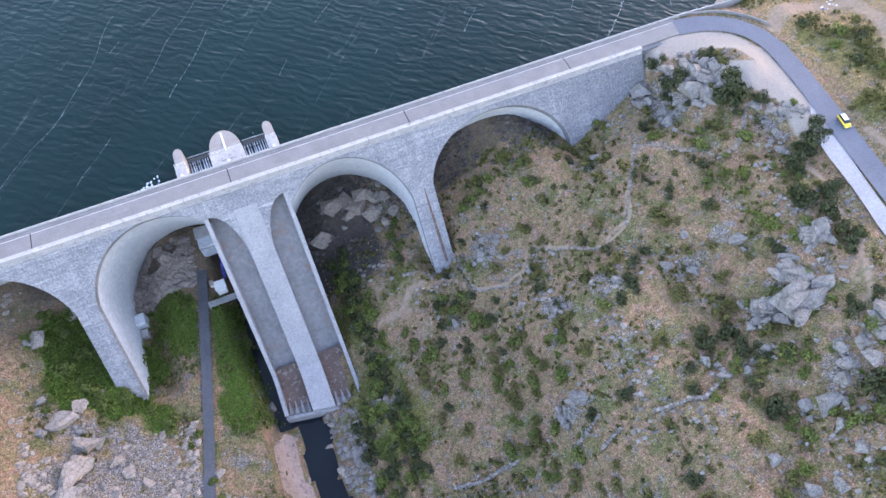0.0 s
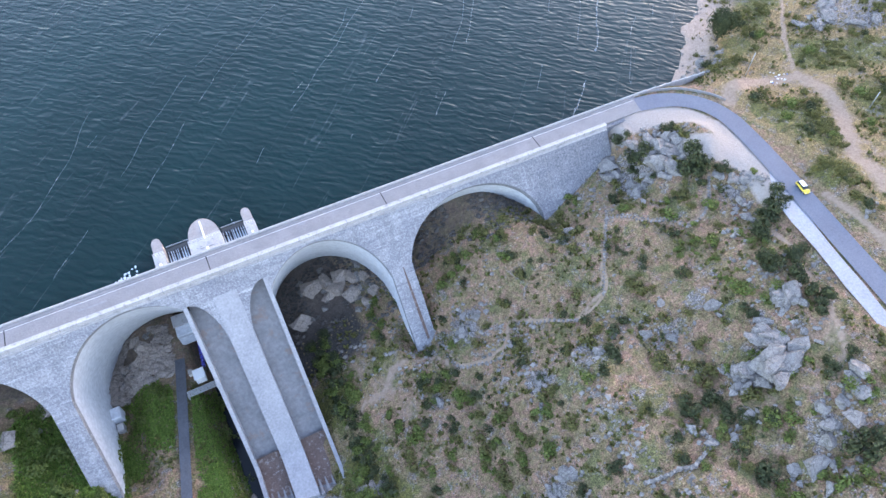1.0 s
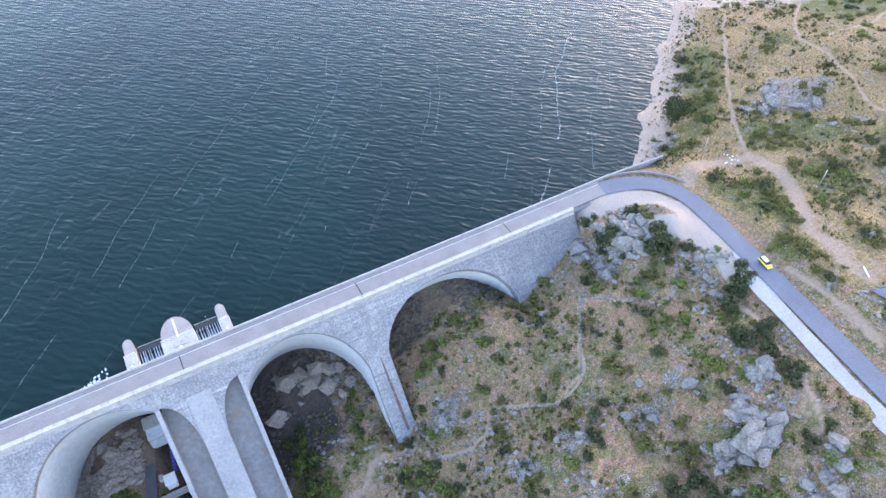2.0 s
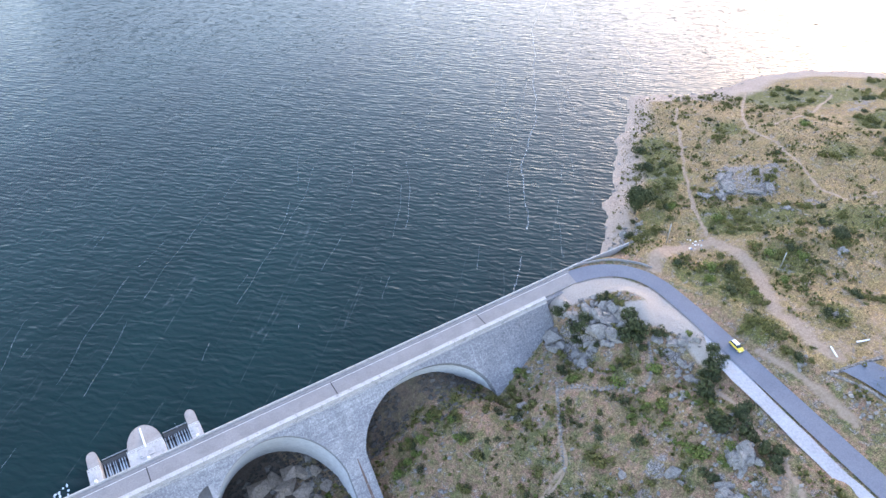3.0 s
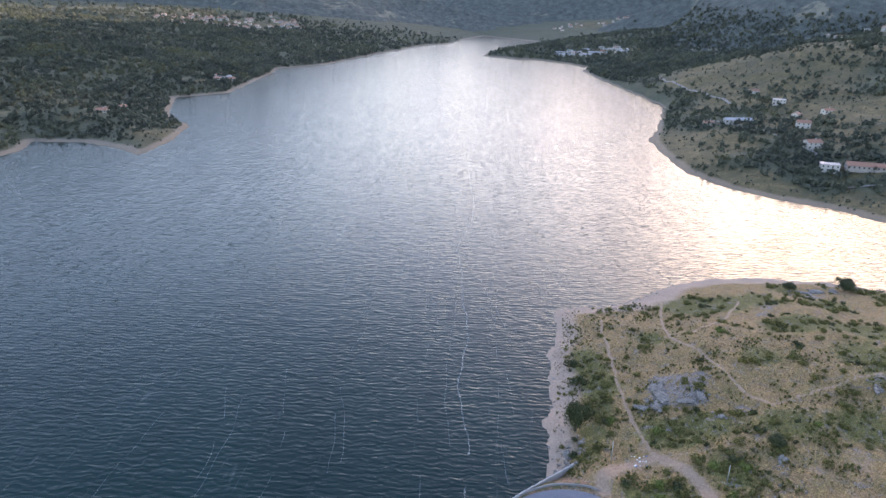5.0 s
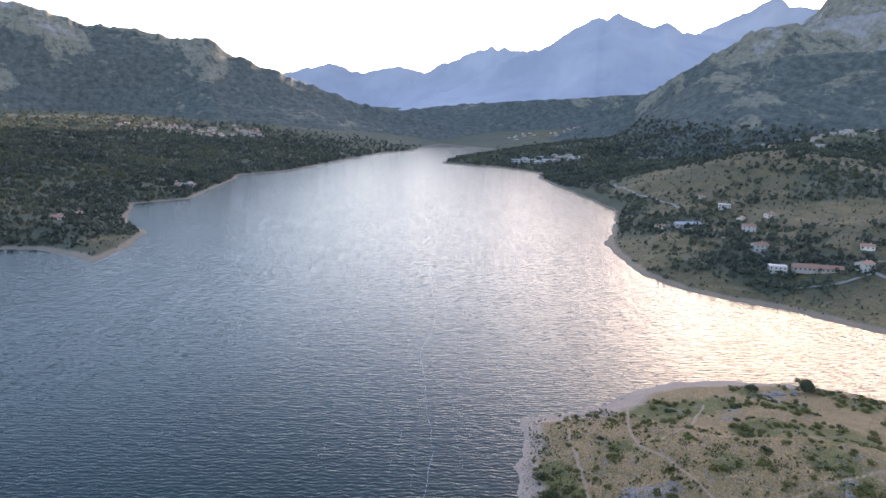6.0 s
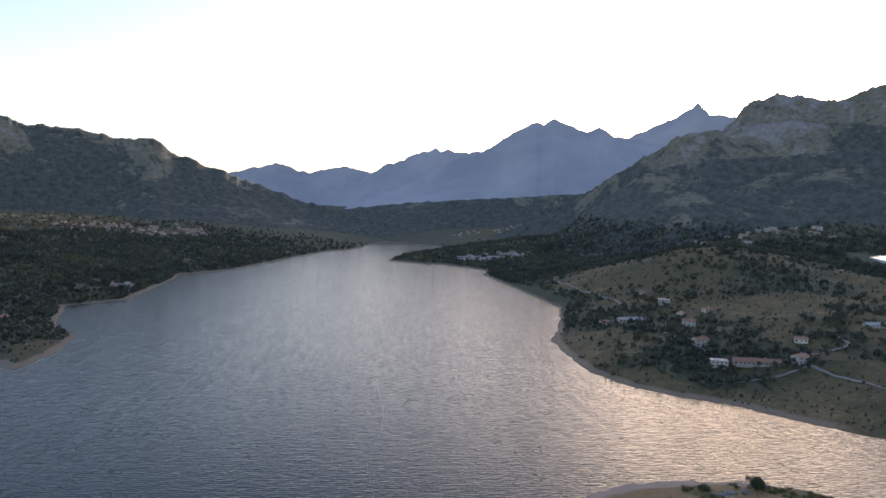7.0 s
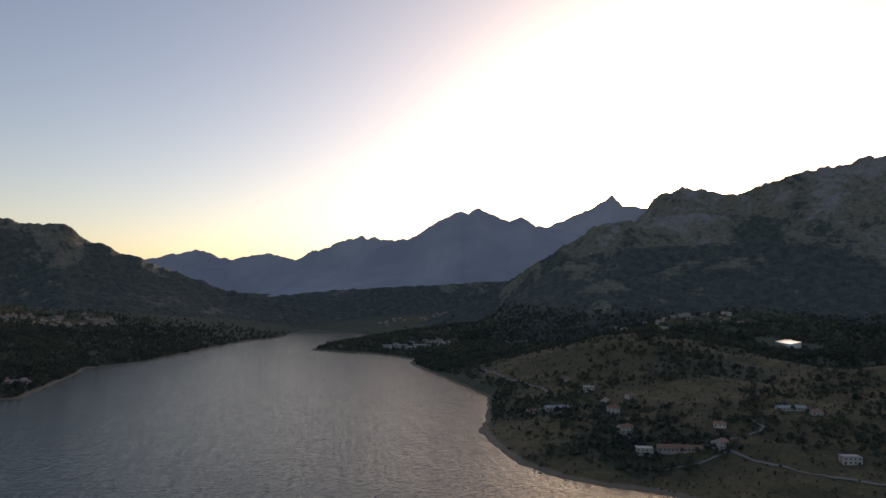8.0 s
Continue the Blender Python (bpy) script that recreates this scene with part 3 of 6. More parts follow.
def forest_material():
    """Oak woods low down, thinning to grass and bare granite higher up."""
    m, t, p = nodes("wooded mountainside")
    v = coords(t)
    big, fine = noise_tex(t, v, 0.0045, 8, 0.72, 0.5), noise_tex(t, v, 0.045, 6, 0.8)
    # wood tones are lightened and blued to stand for distance haze
    wood = ramp(t, fine, [(0.38, (0.04, 0.049, 0.046)), (0.62, (0.105, 0.118, 0.102))])
    grass = ramp(t, fine, [(0.36, (0.06, 0.068, 0.056)), (0.46, (0.16, 0.152, 0.115)), (0.7, (0.24, 0.22, 0.165))])
    stone = ramp(t, fine, [(0.3, (0.19, 0.18, 0.18)), (0.7, (0.33, 0.31, 0.305))])
    g = t.nodes.new("ShaderNodeNewGeometry")
    sep = t.nodes.new("ShaderNodeSeparateXYZ")
    t.links.new(g.outputs["Position"], sep.inputs[0])
    h = t.nodes.new("ShaderNodeMapRange")
    h.inputs[1].default_value, h.inputs[2].default_value, h.inputs[3].default_value, h.inputs[4].default_value = 120.0, 560.0, -0.1, 0.09
    t.links.new(sep.outputs[2], h.inputs[0])
    s = add(t, "ShaderNodeMath")
    t.links.new(h.outputs[0], s.inputs[0])
    t.links.new(big, s.inputs[1])
    c = mix(t, ramp(t, s.outputs[0], [(0.485, (0, 0, 0)), (0.515, (1, 1, 1))]), wood, grass)
    c = mix(t, ramp(t, s.outputs[0], [(0.58, (0, 0, 0)), (0.63, (0.85, 0.85, 0.85))]), c, stone)
    t.links.new(c, p.inputs["Base Color"])
    p.inputs["Roughness"].default_value = 0.95
    bump(t, p, fine, 0.6, 6.0)
    return m


FOREST = forest_material()


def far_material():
    """High granite and heath, with broad soft changes; distance haze put into the blue."""
    m, t, p = nodes("haze-tinted far mountainside")
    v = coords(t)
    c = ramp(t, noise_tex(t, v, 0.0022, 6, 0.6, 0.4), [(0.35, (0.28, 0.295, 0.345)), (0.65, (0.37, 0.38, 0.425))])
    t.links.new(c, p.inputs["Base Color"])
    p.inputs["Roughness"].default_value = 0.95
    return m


FAR = far_material()
RIDGES = []


def mountain(name, label, dist, base, skyline, foot, material, rough, seed, fold=190):
    """A ridge seen across the lake: bearings and heights over the eye in degrees along its crest."""
    def height(az, R):
        el = np.interp(az, [s[0] for s in skyline], [s[1] for s in skyline])
        crest = 150 + dist * np.tan(np.radians(el))
        f = np.clip((R - base) / (dist - base), 0, 1)
        back = np.clip((R - dist) / 240, 0, None)
        A = np.radians(az)
        X, Y = EYE[0] + R * np.sin(A), EYE[1] + R * np.cos(A)
        gully = fbm(X, Y, 600, 6, seed + 9) * fold * (f * (1 - f)) * 2.2 + fbm(az * 1.7, az * 0, 1.0, 4, seed) * rough * f ** 16
        return foot + (crest - foot) * (0.35 * f + 0.65 * f ** 1.8) + gully - back ** 1.3 * 260

    az = np.arange(skyline[0][0], skyline[-1][0] + 0.01, 0.09)
    rr = np.concatenate([np.linspace(base, dist, 60), dist + np.array([3.0, 9.0, 22.0, 55.0, 120.0, 240.0])])
    G, R = np.meshgrid(az, rr)
    A = np.radians(G)
    n, m = len(az), len(rr)
    v = np.stack([(EYE[0] + R * np.sin(A)).ravel(), (EYE[1] + R * np.cos(A)).ravel(), height(G.ravel(), R.ravel())], 1)
    i = (np.arange(m - 1)[:, None] * n + np.arange(n - 1)[None, :]).ravel()
    me = fast_mesh(name, v, np.stack([i, i + n, i + n + 1, i + 1], 1), material)
    me.shade_smooth()
    RIDGES.append((skyline[0][0], skyline[-1][0], base, height))
    return tagged(new(name, me), label, "mountain", kind="structure")


def terrain(x, y):
    """The ground sheet, or the mountainside where that stands higher."""
    z = level(x, y)
    az, R = np.degrees(np.arctan2(x - EYE[0], y - EYE[1])), np.hypot(x - EYE[0], y - EYE[1])
    for a, b, near, height in RIDGES:
        z = np.where((az > a) & (az < b) & (R > near), np.maximum(z, height(az, R)), z)
    return z


mountain("mountain_west", "wooded mountain with bare rock patches", 2900, 2150, [(2, 7), (8, 6.8), (11, 6.5), (14.8, 5.5), (17.8, 5.3), (21.8, 4.7), (22.6, 5.0), (23.3, 4.95), (24.9, 3.8), (28.6, 2.6), (32, 1.3), (36, -0.1), (40, -0.9), (46, -2.2), (54, -3.4)], -60, FOREST, 14, 21)
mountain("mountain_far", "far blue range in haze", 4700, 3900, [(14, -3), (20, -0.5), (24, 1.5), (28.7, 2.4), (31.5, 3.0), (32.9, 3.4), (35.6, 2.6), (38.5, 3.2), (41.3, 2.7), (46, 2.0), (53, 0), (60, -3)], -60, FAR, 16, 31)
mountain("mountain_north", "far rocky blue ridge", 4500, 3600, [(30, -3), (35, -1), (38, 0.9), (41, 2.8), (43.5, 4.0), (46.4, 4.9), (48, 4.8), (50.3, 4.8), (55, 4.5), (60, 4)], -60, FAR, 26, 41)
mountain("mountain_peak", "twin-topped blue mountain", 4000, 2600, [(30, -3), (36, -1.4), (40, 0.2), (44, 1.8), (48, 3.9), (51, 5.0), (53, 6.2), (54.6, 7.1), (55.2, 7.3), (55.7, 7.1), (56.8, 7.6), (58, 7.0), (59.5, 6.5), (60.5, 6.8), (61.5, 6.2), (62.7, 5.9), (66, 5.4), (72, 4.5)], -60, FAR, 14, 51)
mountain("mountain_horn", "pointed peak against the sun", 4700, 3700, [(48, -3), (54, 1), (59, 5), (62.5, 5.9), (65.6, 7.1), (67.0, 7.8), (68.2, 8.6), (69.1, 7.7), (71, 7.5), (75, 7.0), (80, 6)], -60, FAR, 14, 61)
mountain("mountain_foothill", "low wooded hills at the head of the valley", 3100, 2350, [(28, -3), (32, -1.8), (36, -0.7), (42, 0.0), (48, 0.5), (54, 0.9), (60, 1.3), (65, 1.2), (72, 0)], -60, FOREST, 8, 95, 70)
mountain("mountain_east", "dark rocky ridge with broken crest", 3200, 2300, [(60, -3.0), (64, 1.5), (67, 4.2), (69, 5.8), (70.9, 7.2), (71.6, 8.4), (72.6, 8.6), (73.8, 9.0), (75, 8.9), (76.9, 8.3), (78.9, 8.6), (82.1, 9.7), (87.9, 10.6), (94, 12), (104, 13)], -20, FOREST, 18, 71)
mountain("mountain_shoulder", "wooded shoulder below the rocky ridge", 2500, 1750, [(46, -4.2), (51, -3.0), (55, -1.2), (58, 0.4), (60.9, 2.3), (64.3, 4.5), (67.1, 6.15), (70.8, 6.6), (75.7, 6.9), (82, 6.3), (88, 5.5), (98, 5), (106, 5)], -60, FOREST, 14, 81, 120)
mountain("mountain_spur", "dark wooded spur above the lake bank", 1950, 1300, [(53, -5.5), (57, -2.6), (59.8, -0.1), (62, 1.4), (64.4, 3.0), (68.5, 4.0), (72.8, 4.3), (78, 4.5), (88, 4.2), (106, 4.2)], -40, FOREST, 6, 85, 90)

# ---- the dam ----
SLOPE, FACE_Y, FACE_Z = 0.8, -4.2, 4.4     # downstream batter, and the face's upper edge
VAULT = Vector((0, 0.525, -0.851))            # the vaults lean upstream as they go down


def face_y(z):
    return FACE_Y - SLOPE * (FACE_Z - z)


class Arch:
    def __init__(self, left, right, centre, half, crown, drop):
        self.left, self.right, self.centre, self.half, self.crown, self.drop = left, right, centre, half, crown, drop

    def top(self, x):
        u = min(abs(x - self.centre) / self.half, 0.9999)
        return self.crown - self.drop * (1 - math.sqrt(1 - u * u))


ARCHES = [Arch(-126, -90.3, -108, 18.0, 3.4, 15), Arch(-85.3, -55.2, -67.0, 18.6, 3.8, 15), Arch(-34.5, -4.6, -21.5, 17.3, 3.5, 16.4), Arch(1.4, 41.6, 21.4, 20.3, 2.9, 13)]
CHUTES = [(-54.2, -48.0, 1), (-42.2, -35.5, -1)]


def chute_top(x, a, b, side):
    u = (x - a) / (b - a) if side > 0 else (b - x) / (b - a)
    return 0.5 - 11.0 * (1 - math.sqrt(max(0, 1 - min(u, 0.999) ** 2)))


dam = tagged(new("dam"), "grey concrete multiple-arch dam with a road on its crest", "dam")


def part(name, bm, material, parent, label="", shade=False):
    me = bpy.data.meshes.new(name)
    bm.to_mesh(me)
    bm.free()
    if shade:
        me.shade_smooth()
    me.materials.append(material)
    ob = new(name, me)
    ob.parent = parent
    if label:
        tagged(ob, label)
    return ob


def quad_strip(bm, a, b):
    """Faces between two rows of places."""
    va, vb = [bm.verts.new(p) for p in a], [bm.verts.new(p) for p in b]
    for k in range(len(a) - 1):
        bm.faces.new((va[k], va[k + 1], vb[k + 1], vb[k]))


def dam_wall():
    bm = bmesh.new()
    xs = sorted(set([round(x, 2) for x in np.arange(-150, 67.01, 0.4)] + [a.left for a in ARCHES] + [a.right for a in ARCHES] + [c[0] for c in CHUTES] + [c[1] for c in CHUTES] + [67.0]))
    for x0, x1 in zip(xs, xs[1:]):
        xm = (x0 + x1) / 2
        lows = [-46.0, -46.0]
        for a in ARCHES:
            if a.left < xm < a.right:
                lows = [a.top(x0), a.top(x1)]
        for c in CHUTES:
            if c[0] < xm < c[1]:
                lows = [chute_top(x0, *c), chute_top(x1, *c)]
        if -48.0 < xm < -42.2:
            lows = [-36.5, -36.5]
        if xm < -54.2 and xm > -55.2 or -35.5 < xm < -34.5:
            lows = [-36.0, -36.0]
        rows = 8
        pts = []
        for k in range(rows + 1):
            z0, z1 = FACE_Z + (lows[0] - FACE_Z) * k / rows, FACE_Z + (lows[1] - FACE_Z) * k / rows
            pts.append((bm.verts.new((x0, face_y(z0), z0)), bm.verts.new((x1, face_y(z1), z1))))
        for (a, b), (c, d) in zip(pts, pts[1:]):
            bm.faces.new((a, c, d, b))
    bmesh.ops.remove_doubles(bm, verts=bm.verts, dist=0.001)
    # upstream wall, crest bed, ends
    quad_strip(bm, [(-150, 3.0, 4.4), (67, 3.0, 4.4)], [(-150, 3.0, -4.5), (67, 3.0, -4.5)])
    quad_strip(bm, [(-150, 3.0, 4.4), (82, 3.0, 4.4)], [(-150, FACE_Y, 4.4), (82, FACE_Y, 4.4)])
    for x in (67.0,):
        v = [bm.verts.new(p) for p in ((x, FACE_Y, 4.4), (x, face_y(-8), -8), (x, 3, -8), (x, 3, 4.4))]
        bm.faces.new(v)
    quad_strip(bm, [(67, FACE_Y, 4.4), (82, FACE_Y, 4.4)], [(67, FACE_Y - 0.2, -3), (82, FACE_Y - 0.2, -3)])
    quad_strip(bm, [(67, 3, 4.4), (84, 3, 4.4)], [(67, 3.1, -8), (84, 3.1, -8)])
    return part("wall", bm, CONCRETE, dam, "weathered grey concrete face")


def vault(a):
    bm = bmesh.new()
    low = -46.0
    xs = list(np.linspace(a.left, a.right, 61))
    curve = [(a.left, low + (a.top(a.left) - low) * k / 10) for k in range(10)] + [(x, a.top(x)) for x in xs] + [(a.right, a.top(a.right) + (low - a.top(a.right)) * k / 10) for k in range(1, 11)]
    start = [Vector((x, face_y(z), z)) for x, z in curve]
    rim = [p + VAULT * 2.3 for p in start]
    quad_strip(bm, [p + VAULT * 2.3 for p in start], [p + VAULT * 40.0 for p in start])
    edge = bmesh.new()
    quad_strip(edge, start, rim)
    part("vault_edge", edge, CONCRETE, dam, "dark weathered edge of the vault", True)
    return part("vault", bm, SMOOTH, dam, "smooth pale concrete vault", True)


dam_wall()
for a in ARCHES:
    vault(a)


def box(bm, x0, x1, y0, y1, z0, z1):
    r = bmesh.ops.create_cube(bm, size=1)
    bmesh.ops.transform(bm, matrix=Matrix.Translation(((x0 + x1) / 2, (y0 + y1) / 2, (z0 + z1) / 2)) @ Matrix.Diagonal((x1 - x0, y1 - y0, z1 - z0, 1)), verts=r["verts"])
    return r["verts"]


def slab(name, x0, x1, y0, y1, z0, z1, material, parent, label="", edge=0.04):
    bm = bmesh.new()
    box(bm, x0, x1, y0, y1, z0, z1)
    if edge:
        bmesh.ops.bevel(bm, geom=bm.edges, offset=edge, segments=1, affect="EDGES")
    return part(name, bm, material, parent, label)


slab("deck", -150, 81, -3.2, 1.9, 4.3, 5.0, CREST, dam, "pale worn road deck", 0)
slab("downstream_parapet", -150, 67, -4.4, -3.2, 4.1, 5.6, PARAPET, dam, "broad pale parapet", 0.08)
slab("upstream_parapet", -150, 82, 2.72, 3.05, 4.3, 5.7, PARAPET, dam, "thin pale parapet", 0.05)
slab("sidewalk", -150, 81, 1.7, 2.72, 4.3, 5.15, CREST, dam, "narrow kerbed walkway", 0.03)


def reach(x, y):
    """The bucket lip runs slightly askew: farther out on the east side."""
    return y - max(0.0, min(1.0, (-34.0 - y) / 12.0)) * (1.0 + 0.2 * (x + 55.0))


def chute(a, b):
    """Trough floor under the face, from below the crest to the bucket lip."""
    bm = bmesh.new()
    depth = 3.4
    path = [(1.0, 1.5), (face_y(0) + 2.4, -2.6)]
    for z in np.linspace(-6, -34, 12):
        path.append((face_y(z) + depth * 0.62, z - depth * 0.78))
    path += [(-36.0, -38.6), (-39, -39.2), (-43, -39.0), (-46.0, -38.0)]
    quad_strip(bm, [(a, reach(a, y), z) for y, z in path], [(b, reach(b, y), z) for y, z in path])
    return part("chute_floor", bm, CHUTE, dam, "stained spillway chute floor", True)


for c in CHUTES:
    chute(c[0], c[1])


def chute_wall(x0, x1, name="chute_wall"):
    bm = bmesh.new()
    prof = [(face_y(z) - 0.06, z + 0.06) for z in (0.4, -10, -20, -30, -35.5)] + [(-38.5, -36.3), (-46.4, -36.5)]
    bottom = [(y + 3.0 if z > -36 else y, z - 9.0) for y, z in prof]
    L = [[bm.verts.new((x, reach(x, y), z)) for y, z in prof] for x in (x0, x1)]
    B = [[bm.verts.new((x, reach(x, y), z)) for y, z in bottom] for x in (x0, x1)]
    for k in range(len(prof) - 1):
        bm.faces.new((L[0][k], L[0][k + 1], L[1][k + 1], L[1][k]))
        bm.faces.new((L[0][k], B[0][k], B[0][k + 1], L[0][k + 1]))
        bm.faces.new((L[1][k], L[1][k + 1], B[1][k + 1], B[1][k]))
    bm.faces.new((L[0][-1], B[0][-1], B[1][-1], L[1][-1]))
    return part(name, bm, CHUTE_WALL, dam, "weathered concrete chute wall")


chute_wall(-55.2, -54.2)
chute_wall(-35.5, -34.5)
chute_wall(-48.0, -42.2, "chute_divider")


# ---- roads ----
def ribbon(name, line, left, right, material, label, category, lift=0.0, drape=False, taper=0.0):
    p = strip_points(line)
    f = np.linspace(0, 1, len(p))
    width = smooth(-0.02, taper, f) * (1 - smooth(1 - taper, 1.02, f)) if taper else np.ones(len(p))
    width = width * (1 + (0.5 * vnoise(p[:, 0] / 5, p[:, 1] / 5, 17) if taper else 0))
    d = np.gradient(p[:, :2], axis=0)
    d /= np.linalg.norm(d, axis=1)[:, None]
    n = np.stack([-d[:, 1], d[:, 0]], 1)
    rows = []
    for s in np.linspace(left, right, 5):
        q = p[:, :2] + n * (s * width)[:, None]
        z = level(q[:, 0], q[:, 1]) if drape else p[:, 2]
        rows.append(np.stack([q[:, 0], q[:, 1], z + lift], 1))
    m = len(p)
    v = np.concatenate(rows)
    f = [(k * m + i, (k + 1) * m + i, (k + 1) * m + i + 1, k * m + i + 1) for k in range(4) for i in range(m - 1)]
    return tagged(new(name, mesh_of(name, v.tolist(), f, material, True)), label, category, kind="structure")


ribbon("road", ROAD, -2.9, 2.9, ASPHALT, "blue-grey asphalt road curving off the dam", "road", 0.02)

# ---- more materials ----
def island(name, stops, rough=0.9, grain=3.0, relief=0.03):
    """Colour that differs from piece to piece."""
    m, t, p = nodes(name)
    g = t.nodes.new("ShaderNodeNewGeometry")
    o = t.nodes.new("ShaderNodeObjectInfo")
    s = t.nodes.new("ShaderNodeMath")
    s.operation = "ADD"
    t.links.new(g.outputs["Random Per Island"], s.inputs[0])
    t.links.new(o.outputs["Random"], s.inputs[1])
    w = t.nodes.new("ShaderNodeMath")
    w.operation = "FRACT"
    t.links.new(s.outputs[0], w.inputs[0])
    c = ramp(t, w.outputs[0], stops)
    f = noise_tex(t, coords(t), grain, 4, 0.7)
    dark, light = [x * 0.6 for x in stops[0][1]], [min(1, x * 1.2) for x in stops[-1][1]]
    c = mix(t, 0.3, c, ramp(t, f, [(0.3, dark), (0.7, light)]))
    t.links.new(c, p.inputs["Base Color"])
    p.inputs["Roughness"].default_value = rough
    bump(t, p, f, 0.5, relief)
    return m


def plain(name, colour, rough=0.5, metal=0.0):
    return grainy(name, [x * 0.9 for x in colour], colour, 1.5, rough, 0.004, 9, None, metal)


LEAF_DARK = island("dark evergreen leaves", [(0.0, (0.02, 0.032, 0.011)), (0.6, (0.046, 0.064, 0.021)), (1.0, (0.09, 0.105, 0.04))], 0.7)
LEAF_OLIVE = island("olive broom leaves", [(0.0, (0.055, 0.062, 0.016)), (0.6, (0.125, 0.13, 0.034)), (1.0, (0.22, 0.20, 0.06))], 0.75)
LEAF_GREEN = island("fresh green leaves", [(0.0, (0.045, 0.075, 0.012)), (0.6, (0.12, 0.165, 0.03)), (1.0, (0.21, 0.25, 0.06))], 0.7)
TUFT = island("dry grass tufts", [(0.0, (0.13, 0.095, 0.05)), (0.4, (0.26, 0.19, 0.095)), (0.7, (0.15, 0.145, 0.06)), (1.0, (0.38, 0.29, 0.16))], 0.95)
GRASS = island("lush green grass", [(0.0, (0.05, 0.105, 0.014)), (0.6, (0.12, 0.225, 0.03)), (1.0, (0.25, 0.33, 0.07))], 0.9)
STONES = island("loose granite stones", [(0.0, (0.085, 0.078, 0.071)), (0.5, (0.17, 0.155, 0.14)), (1.0, (0.30, 0.275, 0.25))], 0.9, 2.0)
# stones darkened for damp and for the shade below the arches
WET_SHADE_STONE = island("dark wet shaded stones", [(0.0, (0.028, 0.025, 0.022)), (0.6, (0.06, 0.052, 0.046)), (1.0, (0.13, 0.115, 0.10))], 0.7, 2.0)
# crown greens carry a pale bluish tint for haze over the lake
WOOD_FAR = island("far tree crowns", [(0.0, (0.062, 0.077, 0.064)), (0.6, (0.092, 0.108, 0.086)), (1.0, (0.13, 0.14, 0.108))], 0.95, 0.3)
t = WOOD_FAR.node_tree
p = t.nodes["Principled BSDF"]
kinds = noise_tex(t, coords(t), 0.012, 5, 0.65, 0.5)
t.links.new(mix(t, 1.0, p.inputs["Base Color"].links[0].from_socket, ramp(t, kinds, [(0.35, (0.62, 0.68, 0.72)), (0.5, (1, 1, 1)), (0.65, (1.3, 1.22, 0.95))]), "MULTIPLY"), p.inputs["Base Color"])
WOOD_FAR.node_tree.nodes["Principled BSDF"].inputs["Specular IOR Level"].default_value = 0.2


def let_light_through(m, amount):
    """Thin leaves pass part of the light that falls on their far side."""
    t = m.node_tree
    p = t.nodes["Principled BSDF"]
    thin, both = t.nodes.new("ShaderNodeBsdfTranslucent"), t.nodes.new("ShaderNodeMixShader")
    t.links.new(p.inputs["Base Color"].links[0].from_socket, thin.inputs[0])
    both.inputs[0].default_value = amount
    t.links.new(p.outputs[0], both.inputs[1])
    t.links.new(thin.outputs[0], both.inputs[2])
    t.links.new(both.outputs[0], t.nodes["Material Output"].inputs[0])


for m in (WOOD_FAR, LEAF_DARK, LEAF_OLIVE, LEAF_GREEN, GRASS):
    let_light_through(m, 0.35)
BARK = grainy("bark", (0.05, 0.04, 0.03), (0.10, 0.08, 0.06), 0.6, 0.95, 0.03, 6)
WHITE = plain("white paint", (0.75, 0.75, 0.74), 0.6)
CREAM = plain("cream render", (0.58, 0.53, 0.46), 0.85)
TILE = island("terracotta roof tiles", [(0.0, (0.20, 0.10, 0.07)), (0.6, (0.30, 0.15, 0.10)), (1.0, (0.38, 0.22, 0.16))], 0.85, 2.0)
SLATE = plain("grey sheet roof", (0.30, 0.31, 0.33), 0.6)
STEEL = plain("galvanised steel", (0.48, 0.49, 0.50), 0.45, 0.6)
DARK = plain("dark steel", (0.018, 0.02, 0.026), 0.5, 0.3)
BLUE = plain("blue paint", (0.05, 0.16, 0.42), 0.45)
INDIGO = plain("indigo drum plastic", (0.06, 0.06, 0.30), 0.45)
YELLOW = plain("yellow car paint", (0.80, 0.58, 0.06), 0.3)
RUBBER = plain("black rubber", (0.02, 0.02, 0.02), 0.9)
FOAM = grainy("white foam", (0.28, 0.36, 0.42), (0.66, 0.72, 0.76), 1.2, 0.8, 0.08, 6)
FLECK = grainy("thin wet foam", (0.12, 0.15, 0.17), (0.40, 0.45, 0.48), 1.6, 0.5, 0.05, 5)
BEIGE = grainy("weathered beige pier cap", (0.22, 0.195, 0.18), (0.33, 0.30, 0.28), 2.0, 0.9, 0.02, 9)
RUST = grainy("rusty silt", (0.085, 0.055, 0.045), (0.16, 0.11, 0.09), 2.5, 0.9, 0.06, 7, (0.26, 0.23, 0.22))
PAINT = plain("road marking paint", (0.62, 0.62, 0.60), 0.8)
m, t, p = nodes("window glass")
p.inputs["Base Color"].default_value, p.inputs["Roughness"].default_value = (0.02, 0.025, 0.03, 1), 0.08
GLASS = m


def solid(verts, faces, material, name, parent, label="", shade=False):
    ob = new(name, mesh_of(name, verts, faces, material, shade))
    ob.parent = parent
    return tagged(ob, label) if label else ob


